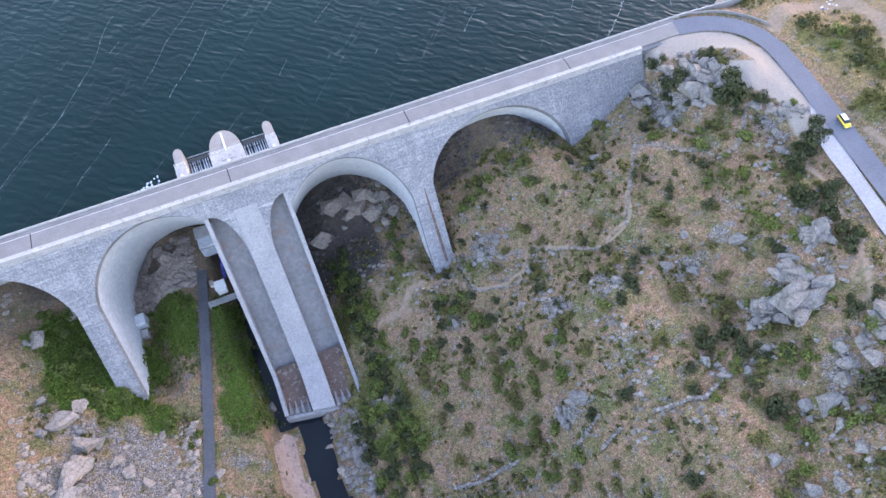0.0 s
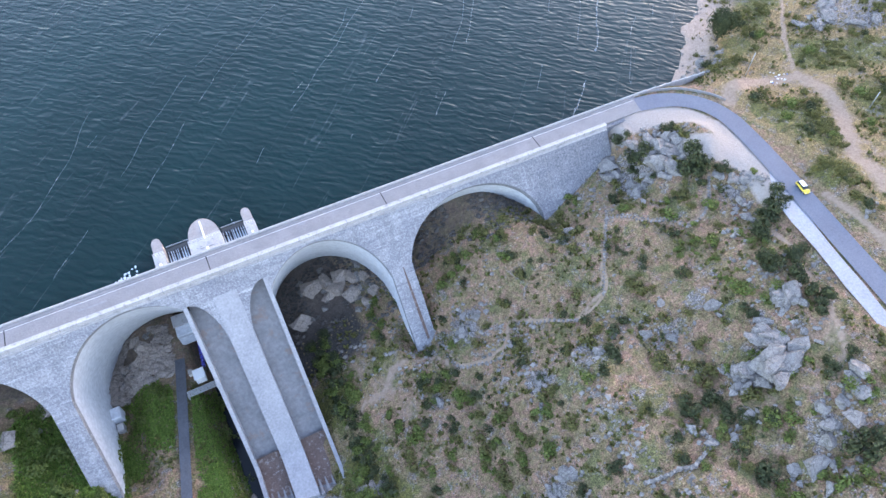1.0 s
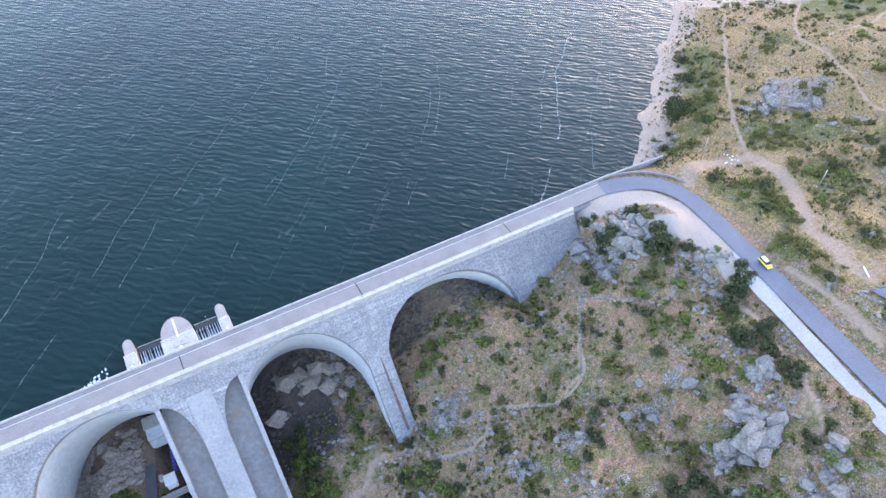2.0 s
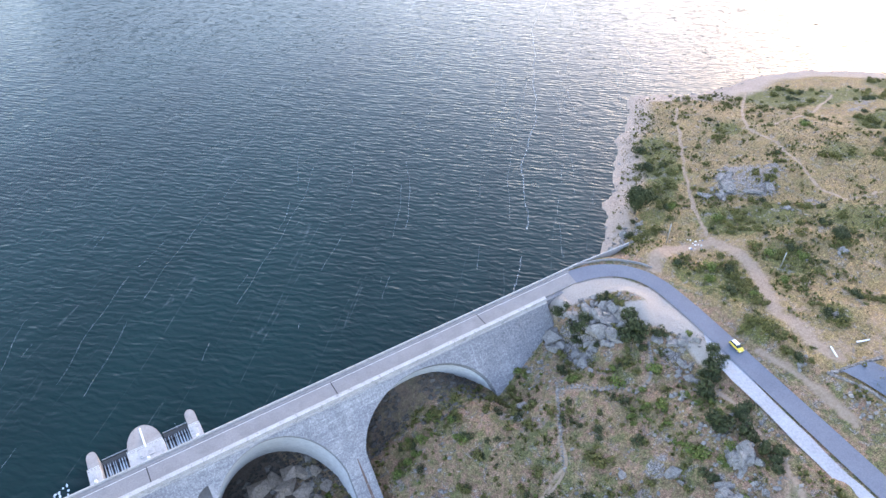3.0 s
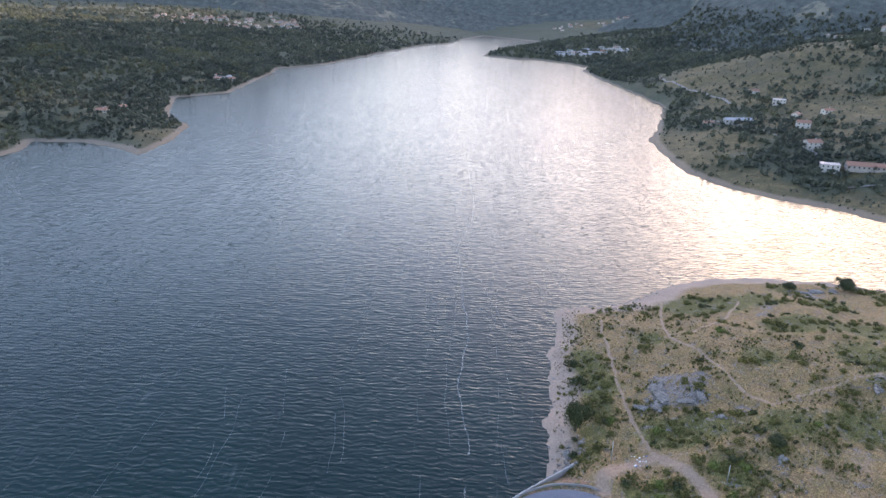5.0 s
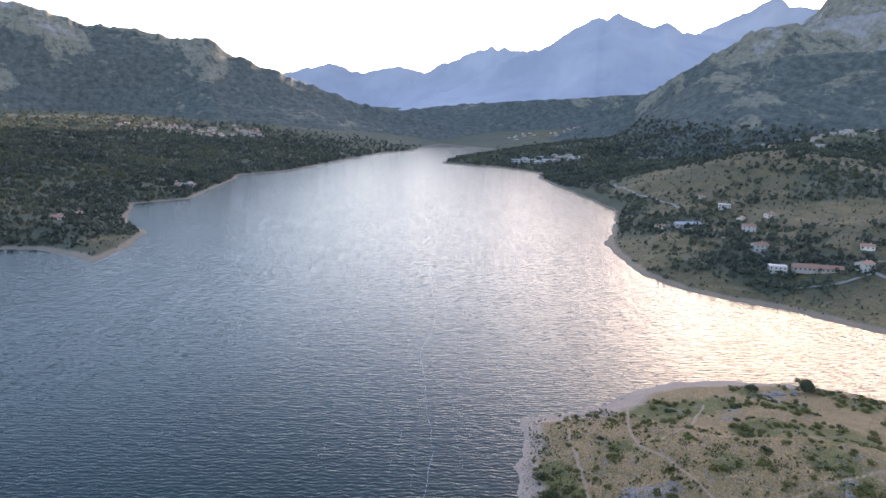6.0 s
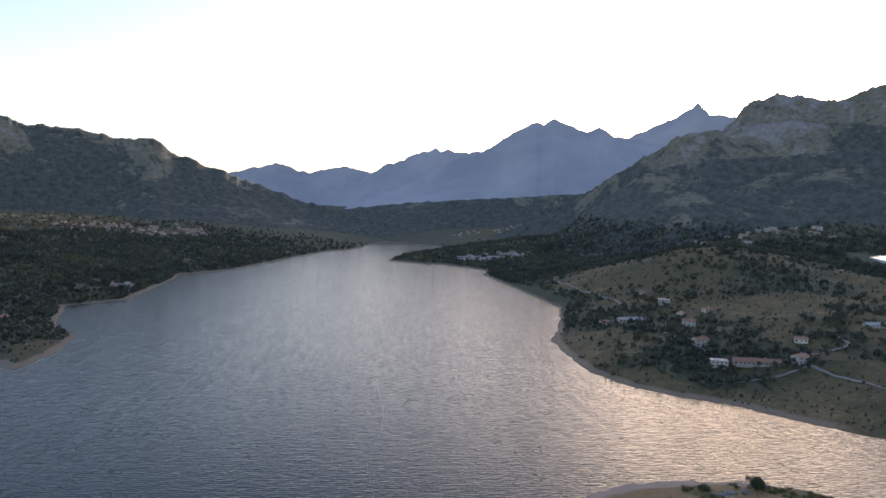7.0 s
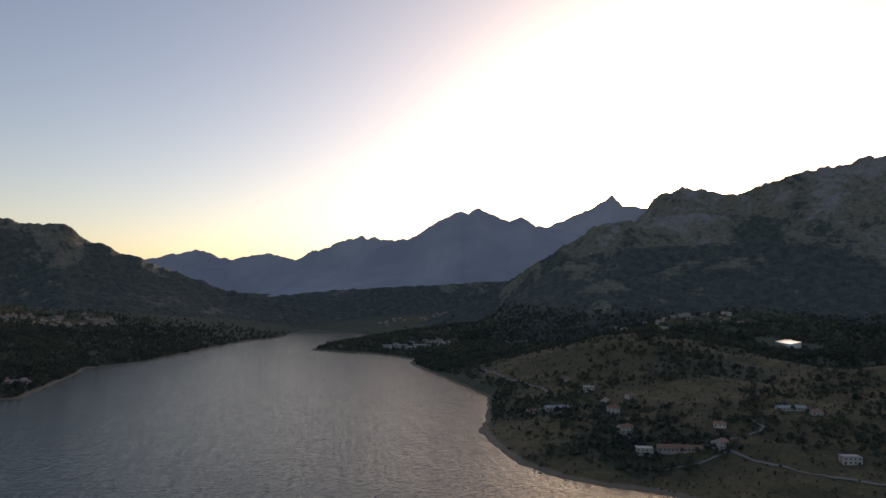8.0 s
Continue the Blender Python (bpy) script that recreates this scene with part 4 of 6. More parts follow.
# ---- crest details ----
for x in (-138.0, -92.0, -46.0, 0.0, 46.0):
    slab("deck_joint", x - 0.12, x + 0.12, -3.15, 1.65, 4.99, 5.012, RUBBER, dam, "dark expansion joint", 0)
for x in np.arange(-126.5, 66, 23.0):
    slab("parapet_joint", x - 0.07, x + 0.07, -4.43, -3.17, 4.9, 5.615, CHUTE, dam, "", 0)
for x in (46.0, 56.5):
    bm = bmesh.new()
    quad_strip(bm, [(x - 0.09, face_y(z) - 0.03, z + 0.03) for z in (4.0, -4, -12, -20)], [(x + 0.09, face_y(z) - 0.03, z + 0.03) for z in (4.0, -4, -12, -20)])
    part("face_joint", bm, CHUTE, dam, "dark upright joint in the face")
slab("edge_line", -150, 80, 1.38, 1.5, 4.99, 5.008, PAINT, dam, "pale painted edge line", 0)
slab("cornice", -150, 67, -4.75, -4.2, 3.9, 4.25, PARAPET, dam, "", 0.05)
for x, y, w in ((-73, -0.6, 3.2), (-112, -1.5, 2.4), (-22, 0.9, 1.2), (31, 0.8, 1.4), (56, 0.9, 1.2), (-64, 1.1, 1.0)):
    slab("deck_patch", x - w, x + w, y - 0.22, y + 0.22, 4.99, 5.01, CHUTE, dam, "dark asphalt repair", 0)


def railing(x0, x1, y, z, parent, high=1.0, n=6):
    for k in range(n + 1):
        x = x0 + (x1 - x0) * k / n
        slab("rail_post", x - 0.04, x + 0.04, y - 0.04, y + 0.04, z, z + high, WHITE, parent, "", 0)
    for h in (0.5, 1.0):
        slab("rail", x0, x1, y - 0.04, y + 0.04, z + high * h - 0.05, z + high * h, WHITE, parent, "", 0)


def nose_pier(x, half, tip, label):
    """Gate pier with a rounded upstream nose, a raised house block and rails."""
    thing = tagged(new("gate_pier"), label, "pier", "spillway gate piers")
    bm = bmesh.new()
    rim = [(x - half, 3.1), (x - half, tip - half * 1.6)]
    for k in range(1, 12):
        a = math.pi - math.pi * k / 12
        rim.append((x + half * math.cos(a), tip - half * 1.6 + half * 1.6 * math.sin(a)))
    rim += [(x + half, tip - half * 1.6), (x + half, 3.1)]
    low = [bm.verts.new((a, b, -9)) for a, b in rim]
    high = [bm.verts.new((a, b, 3.3 + 0.06 * b)) for a, b in rim]
    n = len(rim)
    for k in range(n):
        bm.faces.new((low[k], low[(k + 1) % n], high[(k + 1) % n], high[k]))
    bm.faces.new(high[::-1])
    bmesh.ops.recalc_face_normals(bm, faces=bm.faces)
    bmesh.ops.bevel(bm, geom=[e for e in bm.edges if e.verts[0] in high and e.verts[1] in high], offset=0.15, segments=2, affect="EDGES")
    part("body", bm, BEIGE, thing, "beige rounded pier body", False)
    slab("block", x - half - 0.15, x + half + 0.15, 3.12, 7.6, 2.5, 4.75, PARAPET, thing, "white gate house block", 0.1)
    slab("hatch", x - half * 0.4, x + half * 0.4, 4.6, 6.4, 4.74, 4.95, PARAPET, thing, "", 0.05)
    railing(x - half, x + half, 7.4, 4.75, thing, 0.9, 4)
    slab("lamp_base", x - 0.3, x + 0.3, 3.4, 4.0, 4.75, 5.6, WHITE, thing, "", 0.05)
    return thing


nose_pier(-56.3, 1.25, 13.6, "slim rounded gate pier with white rails")
mid = nose_pier(-44.9, 4.0, 15.0, "broad rounded middle gate pier with white block")
slab("cap_line", -45.1, -44.7, 7.7, 14.2, 4.05, 4.2, WHITE, mid, "", 0)
nose_pier(-33.5, 1.25, 13.6, "slim rounded gate pier with white rails")


def gate(x0, x1):
    thing = tagged(new("spillway_gate"), "dark steel spillway gate with water pouring over", "gate", "spillway gates")
    bm = bmesh.new()
    prof = [(12.9, 0.12), (12.2, 0.5), (11.0, 0.75), (10.0, 0.7), (9.9, -3.0), (12.9, -3.0)]
    a, b = [bm.verts.new((x0, y, z)) for y, z in prof], [bm.verts.new((x1, y, z)) for y, z in prof]
    for k in range(len(prof)):
        q = (k + 1) % len(prof)
        bm.faces.new((a[k], a[q], b[q], b[k]))
    bm.faces.new(a[::-1]), bm.faces.new(b)
    bmesh.ops.recalc_face_normals(bm, faces=bm.faces)
    part("leaf", bm, DARK, thing, "dark curved gate leaf")
    slab("walkway_beam", x0, x1, 12.85, 13.0, 0.3, 0.55, STEEL, thing, "thin steel beam", 0)
    rng = random.Random(int(x0 * 7))
    for k in range(9):
        x = x0 + (x1 - x0) * (k + 0.5) / 9 + rng.uniform(-0.2, 0.2)
        bm = bmesh.new()
        w, end = rng.uniform(0.06, 0.12), rng.uniform(3.3, 3.9)
        rows = [(10.9, 0.80, w * 0.3), (10.1, 0.85, w * 0.8), (8.8, 0.6, w * 1.4), (end + 3.6, 0.4, w * 1.9)]
        quad_strip(bm, [(x - c, y, z) for y, z, c in rows], [(x + c, y, z + 0.02) for y, z, c in rows])
        part("water_jet", bm, FOAM, thing, "white falling water")
    slab("sill", x0, x1, 3.12, 9.95, -1.5, 0.2, DARK, thing, "wet dark sill", 0)
    return thing


gate(-54.9, -49.1)
gate(-40.7, -34.9)


def foam_patch(x, y, w, l, turn, seed):
    """A low, ragged raft of foam on the water."""
    rng = random.Random(seed)
    bm = bmesh.new()
    for k in range(26):
        u, v = rng.gauss(0, 0.4) * w, rng.gauss(0, 0.4) * l
        c, s = math.cos(turn), math.sin(turn)
        px, py, r = x + u * c - v * s, y + u * s + v * c, rng.uniform(0.1, 0.4)
        ring = [bm.verts.new((px + r * rng.uniform(0.5, 1.3) * math.cos(a), py + r * 1.6 * rng.uniform(0.5, 1.3) * math.sin(a), 0.03)) for a in np.linspace(0, 5.6, 8)]
        top = bm.verts.new((px, py, 0.10))
        for i in range(8):
            bm.faces.new((ring[i], ring[(i + 1) % 8], top))
    me = bpy.data.meshes.new("foam")
    bm.to_mesh(me)
    bm.free()
    me.materials.append(FOAM)
    tagged(new("foam", me), "white foam drifting on the lake beside the dam", "foam", kind="stuff")


foam_patch(-48.6, 10.2, 1.6, 2.6, 0.2, 1)
foam_patch(-36.8, 12.0, 1.6, 2.6, 0.4, 2)
foam_patch(-66.5, 7.6, 4.5, 2.0, 0.5, 3)
foam_patch(-82, 4.6, 6.0, 0.5, 0.05, 4)
foam_patch(-93, 4.4, 5.0, 0.5, 0.05, 5)


def foam_line(line, seed, wide, gap):
    """A long wandering line of foam flecks along the wind."""
    rng = random.Random(seed)
    p = strip_points([(x, y, 0) for x, y in line], 1.2)
    bm = bmesh.new()
    for k in range(len(p) - 1):
        if vnoise(np.array([k * 0.12]), np.array([seed * 3.3]), 5)[0] < gap:
            continue
        for j in range(3):
            f = rng.random()
            x, y = p[k, :2] * (1 - f) + p[k + 1, :2] * f
            side = rng.gauss(0, wide * 0.5) + 0.5 * math.sin(k * 0.11) + 0.35 * math.sin(k * 0.31 + 1)
            d = (p[k + 1] - p[k]) / np.linalg.norm(p[k + 1] - p[k])
            x, y = x - d[1] * side, y + d[0] * side
            r, l = rng.uniform(0.05, 0.16) * wide * 2 / (1 + max(0, k - 110) / 90), rng.uniform(0.25, 0.9)
            q = [(x - d[0] * l, y - d[1] * l), (x - d[1] * r, y + d[0] * r), (x + d[0] * l, y + d[1] * l), (x + d[1] * r, y - d[0] * r)]
            bm.faces.new([bm.verts.new((a, b, 0.03)) for a, b in q])
    me = bpy.data.meshes.new("foam")
    bm.to_mesh(me)
    bm.free()
    me.materials.append(FLECK)
    tagged(new("foam", me), "thin broken white foam line on the lake", "foam", kind="stuff")


foam_line([(63.7, 6.5), (88.7, 31.9), (108.7, 60.4), (141.5, 93.6), (180, 142), (215, 185), (259, 222), (300, 270), (345, 325), (420, 400), (500, 490)], 1, 0.3, -0.36)
for k in range(13):
    x0 = -112 + 19 * k + 9 * math.sin(k * 2.1)
    y0 = 8 + 30 * abs(math.sin(k * 1.7))
    n = 90 + 60 * abs(math.sin(k * 3.1))
    foam_line([(x0 + n * j / 5 * 0.67 * (1 + 0.1 * math.sin(k + j)), y0 + n * j / 5 * 0.85) for j in range(6)], 10 + k, 0.09, -0.05)

# ---- chute buckets ----
for a, b in ((-54.2, -48.0), (-42.2, -35.5)):
    bm = bmesh.new()
    path = [(-34.2, -36.6), (-36.6, -38.4), (-39.5, -38.9), (-42.5, -38.8), (-44.2, -38.5)]
    quad_strip(bm, [(a + 0.02, reach(a, y), z + 0.25) for y, z in path], [(b - 0.02, reach(b, y), z + 0.25) for y, z in path])
    part("bucket_silt", bm, RUST, dam, "rusty silt and driftwood in the bucket", True)
    for k in range(4):
        x = a + (b - a) * (k + 0.5) / 4
        bm = bmesh.new()
        w = (b - a) / 4 * 0.36
        base = [(x - w * 0.3, -42.3, -38.7), (x + w * 0.3, -42.3, -38.7), (x + w, -46.2, -38.8), (x - w, -46.2, -38.8)]
        top = [(x - w * 0.2, -42.8, -38.4), (x + w * 0.2, -42.8, -38.4), (x + w * 0.8, -46.2, -37.1), (x - w * 0.8, -46.2, -37.1)]
        vb, vt = [bm.verts.new((p, reach(p, q), h)) for p, q, h in base], [bm.verts.new((p, reach(p, q), h)) for p, q, h in top]
        for i in range(4):
            bm.faces.new((vb[i], vb[(i + 1) % 4], vt[(i + 1) % 4], vt[i]))
        bm.faces.new(vt)
        bmesh.ops.recalc_face_normals(bm, faces=bm.faces)
        part("flip_tooth", bm, CHUTE, dam, "grey wedge-shaped tooth")
bm = bmesh.new()
box(bm, -55.2, -34.5, -46.9, -46.1, -46, -38.0)
for v in bm.verts:
    v.co.y = reach(v.co.x, v.co.y)
part("bucket_lip", bm, CHUTE_WALL, dam)
slab("pier_drain", -1.3, -0.9, -7, -6.9, -8, -7.9, RUST, dam, "", 0)
bm = bmesh.new()
runs = [(-8, 0.1), (-12, 0.28), (-18, 0.4), (-22, 0.4), (-25, 0.36)]
quad_strip(bm, [(-1.3 - 0.03 * (8 + z) - w, face_y(z) - 0.05, z + 0.05) for z, w in runs], [(-1.3 - 0.03 * (8 + z) + w, face_y(z) - 0.05, z + 0.05) for z, w in runs])
part("drain_groove", bm, RUST, dam, "rust-stained drain groove")

# ---- stream below the dam ----
bm = bmesh.new()
quad_strip(bm, [(-60, 6, -41.4), (-60, -44, -41.4), (-58, -60, -41.4), (-60, -140, -41.4)], [(-40, 6, -41.4), (-40, -44, -41.4), (-43, -60, -41.4), (-45, -140, -41.4)])
me = bpy.data.meshes.new("stream")
bm.to_mesh(me)
bm.free()
me.materials.append(STREAM)
tagged(new("stream", me), "dark still stream pool under the spillway", "water", kind="structure")

SHELF = grainy("reddish wet rock shelf", (0.26, 0.18, 0.145), (0.38, 0.275, 0.23), 3.0, 0.7, 0.08, 6, (0.12, 0.10, 0.09))
ribbon("rock_shelf", [(-57.0, -50.5, 0), (-57.2, -58, 0), (-57.5, -66, 0), (-58.0, -78, 0), (-59, -92, 0)], -2.6, 3.2, SHELF, "reddish flat rock shelf beside the stream", "rock shelf", 0.06, True, 0.1)

# ---- roads, shoulders, paths ----
ribbon("concrete_apron", [(92.2, -40, 8.35), (89.6, -47, 8.8), (86.9, -56, 9.3), (84.5, -68, 9.85), (81.9, -82, 10.35), (78.6, -100, 11.1)], -2.5, 2.2, APRON, "smooth pale concrete apron beside the road", "apron", 0.0, False, 0.12)
LANE_TAR = grainy("dark worn lane tarmac", (0.055, 0.058, 0.066), (0.10, 0.104, 0.115), 5.0, 0.9, 0.01, 12)
LANE = [(-80.5, -84, -30.2), (-76.0, -61.5, -30.3), (-73.5, -49, -30.5), (-71.2, -37.5, -30.6), (-68.4, -22, -30.6), (-66.2, -10, -30.6), (-64.5, 0, -30.6)]
ribbon("service_lane", LANE, -1.35, 1.35, LANE_TAR, "narrow asphalt service lane below the dam", "lane", 0.35)
for line, wide in (([(79.7, -32.6), (76.1, -37.4), (72.8, -40.4), (70.5, -41.4), (66.6, -41.6), (64.6, -38.0), (61.1, -36.2), (58.2, -34.6), (56.4, -31.6), (51.9, -28.1)], 0.5), ([(51.9, -28.1), (47.4, -34.0), (43.0, -40.4), (38.8, -46.7), (30.4, -48.1), (22.8, -42.5), (17.8, -39.0), (13.1, -43.6), (11.1, -45.7), (6.8, -43.4), (2.2, -40.4), (1.3, -35.7), (-1.0, -33.7)], 0.4)):
    ribbon("footpath", [(x, y, 0) for x, y in line], -wide, wide, DIRT, "trodden footpath across the dry slope", "path", 0.1, True, 0.15)


def stone_wall(line, high, wide, seed, name, label, step=0.5, sink=0.0, kind=""):
    """A row of rough stones laid along a line."""
    rng = random.Random(seed)
    p = strip_points([(x, y, 0) for x, y in line], step)
    z = level(p[:, 0], p[:, 1])
    bm = bmesh.new()
    for (x, y, _), g in zip(p, z):
        for course in range(max(1, round(high / 0.45))):
            for side in (-0.5, 0.5):
                r = bmesh.ops.create_cube(bm, size=1)["verts"]
                bmesh.ops.transform(bm, matrix=Matrix.Translation((x + side * wide * 0.5 + rng.uniform(-.12, .12), y + side * wide * 0.3 + rng.uniform(-.12, .12), g + 0.15 - sink + course * 0.42)) @ Euler((rng.uniform(-.3, .3), rng.uniform(-.3, .3), rng.uniform(0, 3))).to_matrix().to_4x4() @ Matrix.Diagonal((rng.uniform(.4, .75), rng.uniform(.35, .6), rng.uniform(.35, .55), 1)), verts=r)
                for v in r:
                    v.co += Vector((rng.uniform(-.07, .07), rng.uniform(-.07, .07), rng.uniform(-.07, .07)))
    me = bpy.data.meshes.new(name)
    bm.to_mesh(me)
    bm.free()
    me.materials.append(STONES)
    return tagged(new(name, me), label, "wall", kind=kind)


for k, line in enumerate(([(20.3, -88.7), (23.7, -89.6), (27.1, -89.9), (29.9, -90.8), (32.4, -90.1)], [(36.5, -85.8), (36.3, -88.6), (33.0, -90.0)], [(-22.1, -81.9), (-16.3, -83.5), (-10.7, -83.3), (-7.2, -83.5)], [(14.5, -54.3), (13.9, -59.0), (11.0, -64.6)], [(9, -90), (13, -88.6)], [(5, -87), (11, -84)])):
    stone_wall(line, 0.7, 0.7, k, "dry_stone_wall", "low ruined dry-stone wall of grey granite")
stone_wall([(79.7, -32.6), (76.1, -37.4), (72.8, -40.4), (70.5, -41.4), (66.6, -41.6), (64.6, -38.0), (61.1, -36.2), (58.2, -34.6), (56.4, -31.6), (51.9, -28.1)], 0.3, 1.5, 31, "stone_steps", "rough stone steps climbing the dry slope", 0.85, 0.1, "stuff")
stone_wall([(51.9, -28.1), (47.4, -34.0), (43.0, -40.4), (38.8, -46.7)], 0.25, 1.3, 32, "stone_steps", "line of flat stones along the footpath", 0.95, 0.1, "stuff")
stone_wall([(30.4, -48.6), (22.8, -43.0), (17.8, -39.6)], 0.25, 0.7, 33, "stone_edging", "pale stone edging beside the footpath", 0.9, 0.1, "stuff")
stone_wall([(11.1, -46.2), (6.8, -44.0), (2.2, -41.0), (0.8, -35.7)], 0.25, 0.7, 34, "stone_edging", "pale stone edging beside the footpath", 0.9, 0.1, "stuff")
stone_wall([(103.5, -68), (105, -73), (106.5, -80), (107.5, -90)], 0.5, 0.6, 35, "dry_stone_wall", "rough pale stone wall round the car park")
stone_wall([(103.5, -68), (110, -70.2), (118, -72.5)], 0.5, 0.6, 36, "dry_stone_wall", "rough pale stone wall round the car park")

# wall on the outer side of the bend
bm = bmesh.new()
line = strip_points([(82.5, 3.0, 5.0), (89.5, 1.6, 5.1), (96, -1.6, 5.4), (101.2, -7.4, 5.8), (102.9, -11.5, 6.1)], 1.0)
for r in (0.0,):
    d = np.gradient(line[:, :2], axis=0)
    d /= np.linalg.norm(d, axis=1)[:, None]
    nrm = np.stack([-d[:, 1], d[:, 0]], 1) * 0.22
    prof = [(-0.7, -1.2), (-0.7, 0.45), (0.7, 0.45), (0.7, -1.2)]
    rows = [[(x + nx * s, y + ny * s, z + h) for (x, y, z), (nx, ny) in zip(line, nrm)] for s, h in prof]
    for a, b in zip(rows, rows[1:]):
        quad_strip(bm, a, b)
me = bpy.data.meshes.new("bend_wall")
bm.to_mesh(me)
bm.free()
me.materials.append(CHUTE)
tagged(new("bend_wall", me), "low pale parapet wall round the road bend", "wall")

# car park and its blue frame
bm = bmesh.new()
quad_strip(bm, [(106.3, -69.4, 0), (108.5, -92, 0)], [(113.8, -72.0, 0), (121, -94, 0)])
bmesh.ops.subdivide_edges(bm, edges=bm.edges, cuts=8, use_grid_fill=True)
for v in bm.verts:
    v.co.z = ground_at(v.co.x, v.co.y) + 0.5
me = bpy.data.meshes.new("car_park")
bm.to_mesh(me)
bm.free()
me.materials.append(ASPHALT)
tagged(new("car_park", me), "small blue-grey asphalt car park with pale kerb", "car park", kind="structure")
gz = ground_at(116, -74)
frame_thing = tagged(new("blue_portal"), "tall blue steel portal frame beside a white block", "portal frame")
slab("post", 113.6, 114.1, -76.4, -75.9, gz - 1, gz + 4.2, BLUE, frame_thing, "", 0.03)
slab("post", 118.6, 119.1, -76.4, -75.9, gz - 1, gz + 4.2, BLUE, frame_thing, "", 0.03)
slab("beam", 113.6, 119.1, -76.5, -75.8, gz + 4.2, gz + 4.8, BLUE, frame_thing, "", 0.03)
slab("base", 113.0, 121, -84, -76.6, gz - 1.5, gz + 0.9, WHITE, frame_thing, "white concrete base", 0.06)


# ---- rocks ----
def rock_block(bm, rng, m, cuts=3, grain=0.05):
    """One angular block of granite: a hull of scattered corners, broken up and weathered."""
    b = bmesh.new()
    for k in range(12):
        n = Vector((rng.gauss(0, 1), rng.gauss(0, 1), rng.gauss(0, 1))).normalized()
        b.verts.new(n * rng.uniform(0.8, 1.15))
    bmesh.ops.convex_hull(b, input=b.verts)
    bmesh.ops.delete(b, geom=[v for v in b.verts if not v.link_faces], context="VERTS")
    bmesh.ops.subdivide_edges(b, edges=b.edges, cuts=cuts, use_grid_fill=True)
    off = Vector((rng.uniform(0, 50), rng.uniform(0, 50), 0))
    at = []
    for v in b.verts:
        c = v.co + off
        v.co *= 1 + grain * (1.6 * noise.noise(c * 1.8) + noise.noise(c * 4.5) + 0.6 * noise.noise(c * 11))
        crack = abs(noise.noise(Vector((c.x * 1.1, c.y * 1.1, c.z * 3.2))))
        v.co *= 1 - 0.16 * max(0.0, 1 - crack * 11)
        at.append(bm.verts.new(m @ v.co))
    b.verts.index_update()
    for f in b.faces:
        bm.faces.new([at[v.index] for v in f.verts])
    b.free()


def rock_mesh(seed, cuts=3):
    rng = random.Random(seed)
    bm = bmesh.new()
    rock_block(bm, rng, Matrix.Diagonal((0.95, 0.95, 0.72, 1)), cuts)
    me = bpy.data.meshes.new("boulder")
    bm.to_mesh(me)
    bm.free()
    me.materials.append(ROCK)
    return me


def ledge_blocks(seed):
    """A large jointed outcrop: meshes of tilted blocks leaning on one another, smaller towards one end."""
    rng = random.Random(seed)
    lean = Euler((rng.uniform(0.2, 0.45), rng.uniform(-0.2, 0.2), 0)).to_matrix().to_4x4()
    places = [(Matrix.Translation((0.15, 0, -0.15)) @ lean @ Matrix.Diagonal((0.9, 0.62, 0.55, 1)), 9)]
    for k in range(11):
        f = k / 10
        w = rng.uniform(0.26, 0.46) * (1 - 0.35 * f)
        at = Matrix.Translation((0.45 - 1.0 * f + rng.gauss(0, 0.08), 0.25 * math.sin(2.4 * f + seed) + rng.gauss(0, 0.16), 0.2 - 0.25 * f + rng.gauss(0, 0.08)))
        places.append((at @ lean @ Matrix.Rotation(rng.gauss(0.3, 0.25), 4, "Z") @ Matrix.Diagonal((w * 1.5, w, w * 0.75, 1)), 5))
    meshes = []
    for m, cuts in places:
        bm = bmesh.new()
        rock_block(bm, rng, m, cuts, 0.05)
        me = bpy.data.meshes.new("block")
        bm.to_mesh(me)
        bm.free()
        me.materials.append(ROCK)
        meshes.append(me)
    return meshes


ROCK_MESHES = [rock_mesh(s) for s in range(7)]
LEDGES = [ledge_blocks(40 + s) for s in range(3)]
BOULDERS = [(56.4, -63.2, 3.0), (40.9, -60.5, 1.9), (45.7, -64.1, 2.1), (45.0, -74.2, 1.5), (34.8, -84.1, 2.0), (36.5, -88.6, 2.3), (40.8, -89.8, 1.7), (57.2, -97.2, 3.0), (60.9, -98.6, 3.6), (58.2, -93.5, 2.4), (61.9, -94.8, 2.6), (55.1, -99.3, 3.4), (50.5, -102, 4.6), (46.9, -100.6, 2.4), (68.8, -91.0, 3.2), (65.8, -91.8, 2.4), (65.6, -95.4, 2.8), (46.2, -87.9, 2.0), (29.1, -59.1, 2.2), (47.7, -56.1, 2.0), (34.5, -106.8, 2.2), (49.2, -111.5, 1.8), (7.4, -85.7, 2.0), (-3.3, -96.7, 2.6), (7.2, -101.8, 2.1), (37.5, -114.4, 2.6), (42.1, -115.6, 2.6), (-6.1, -45.5, 2.6), (25.4, -60.4, 1.4)]
GREAT = [(58.5, -82.0, 9.0), (60.0, -76.0, 6.2), (53.0, -80.5, 5.6), (62.0, -72.6, 3.2), (48.8, -82.0, 3.6), (69.0, -70.3, 6.0), (50, -77.5, 3.0), (9.6, -78.2, 4.0), (5.4, -80.5, 3.6), (157.0, 4.0, 6.0), (152.0, 2.5, 4.6), (162.0, 9.0, 5.5), (160.0, -3.0, 4.5), (166.5, -5.5, 4.2), (148, 6, 3.4), (308, 13, 5.5), (301, 17, 4.2), (316, 8, 3.6), (205, -48, 3.6)]
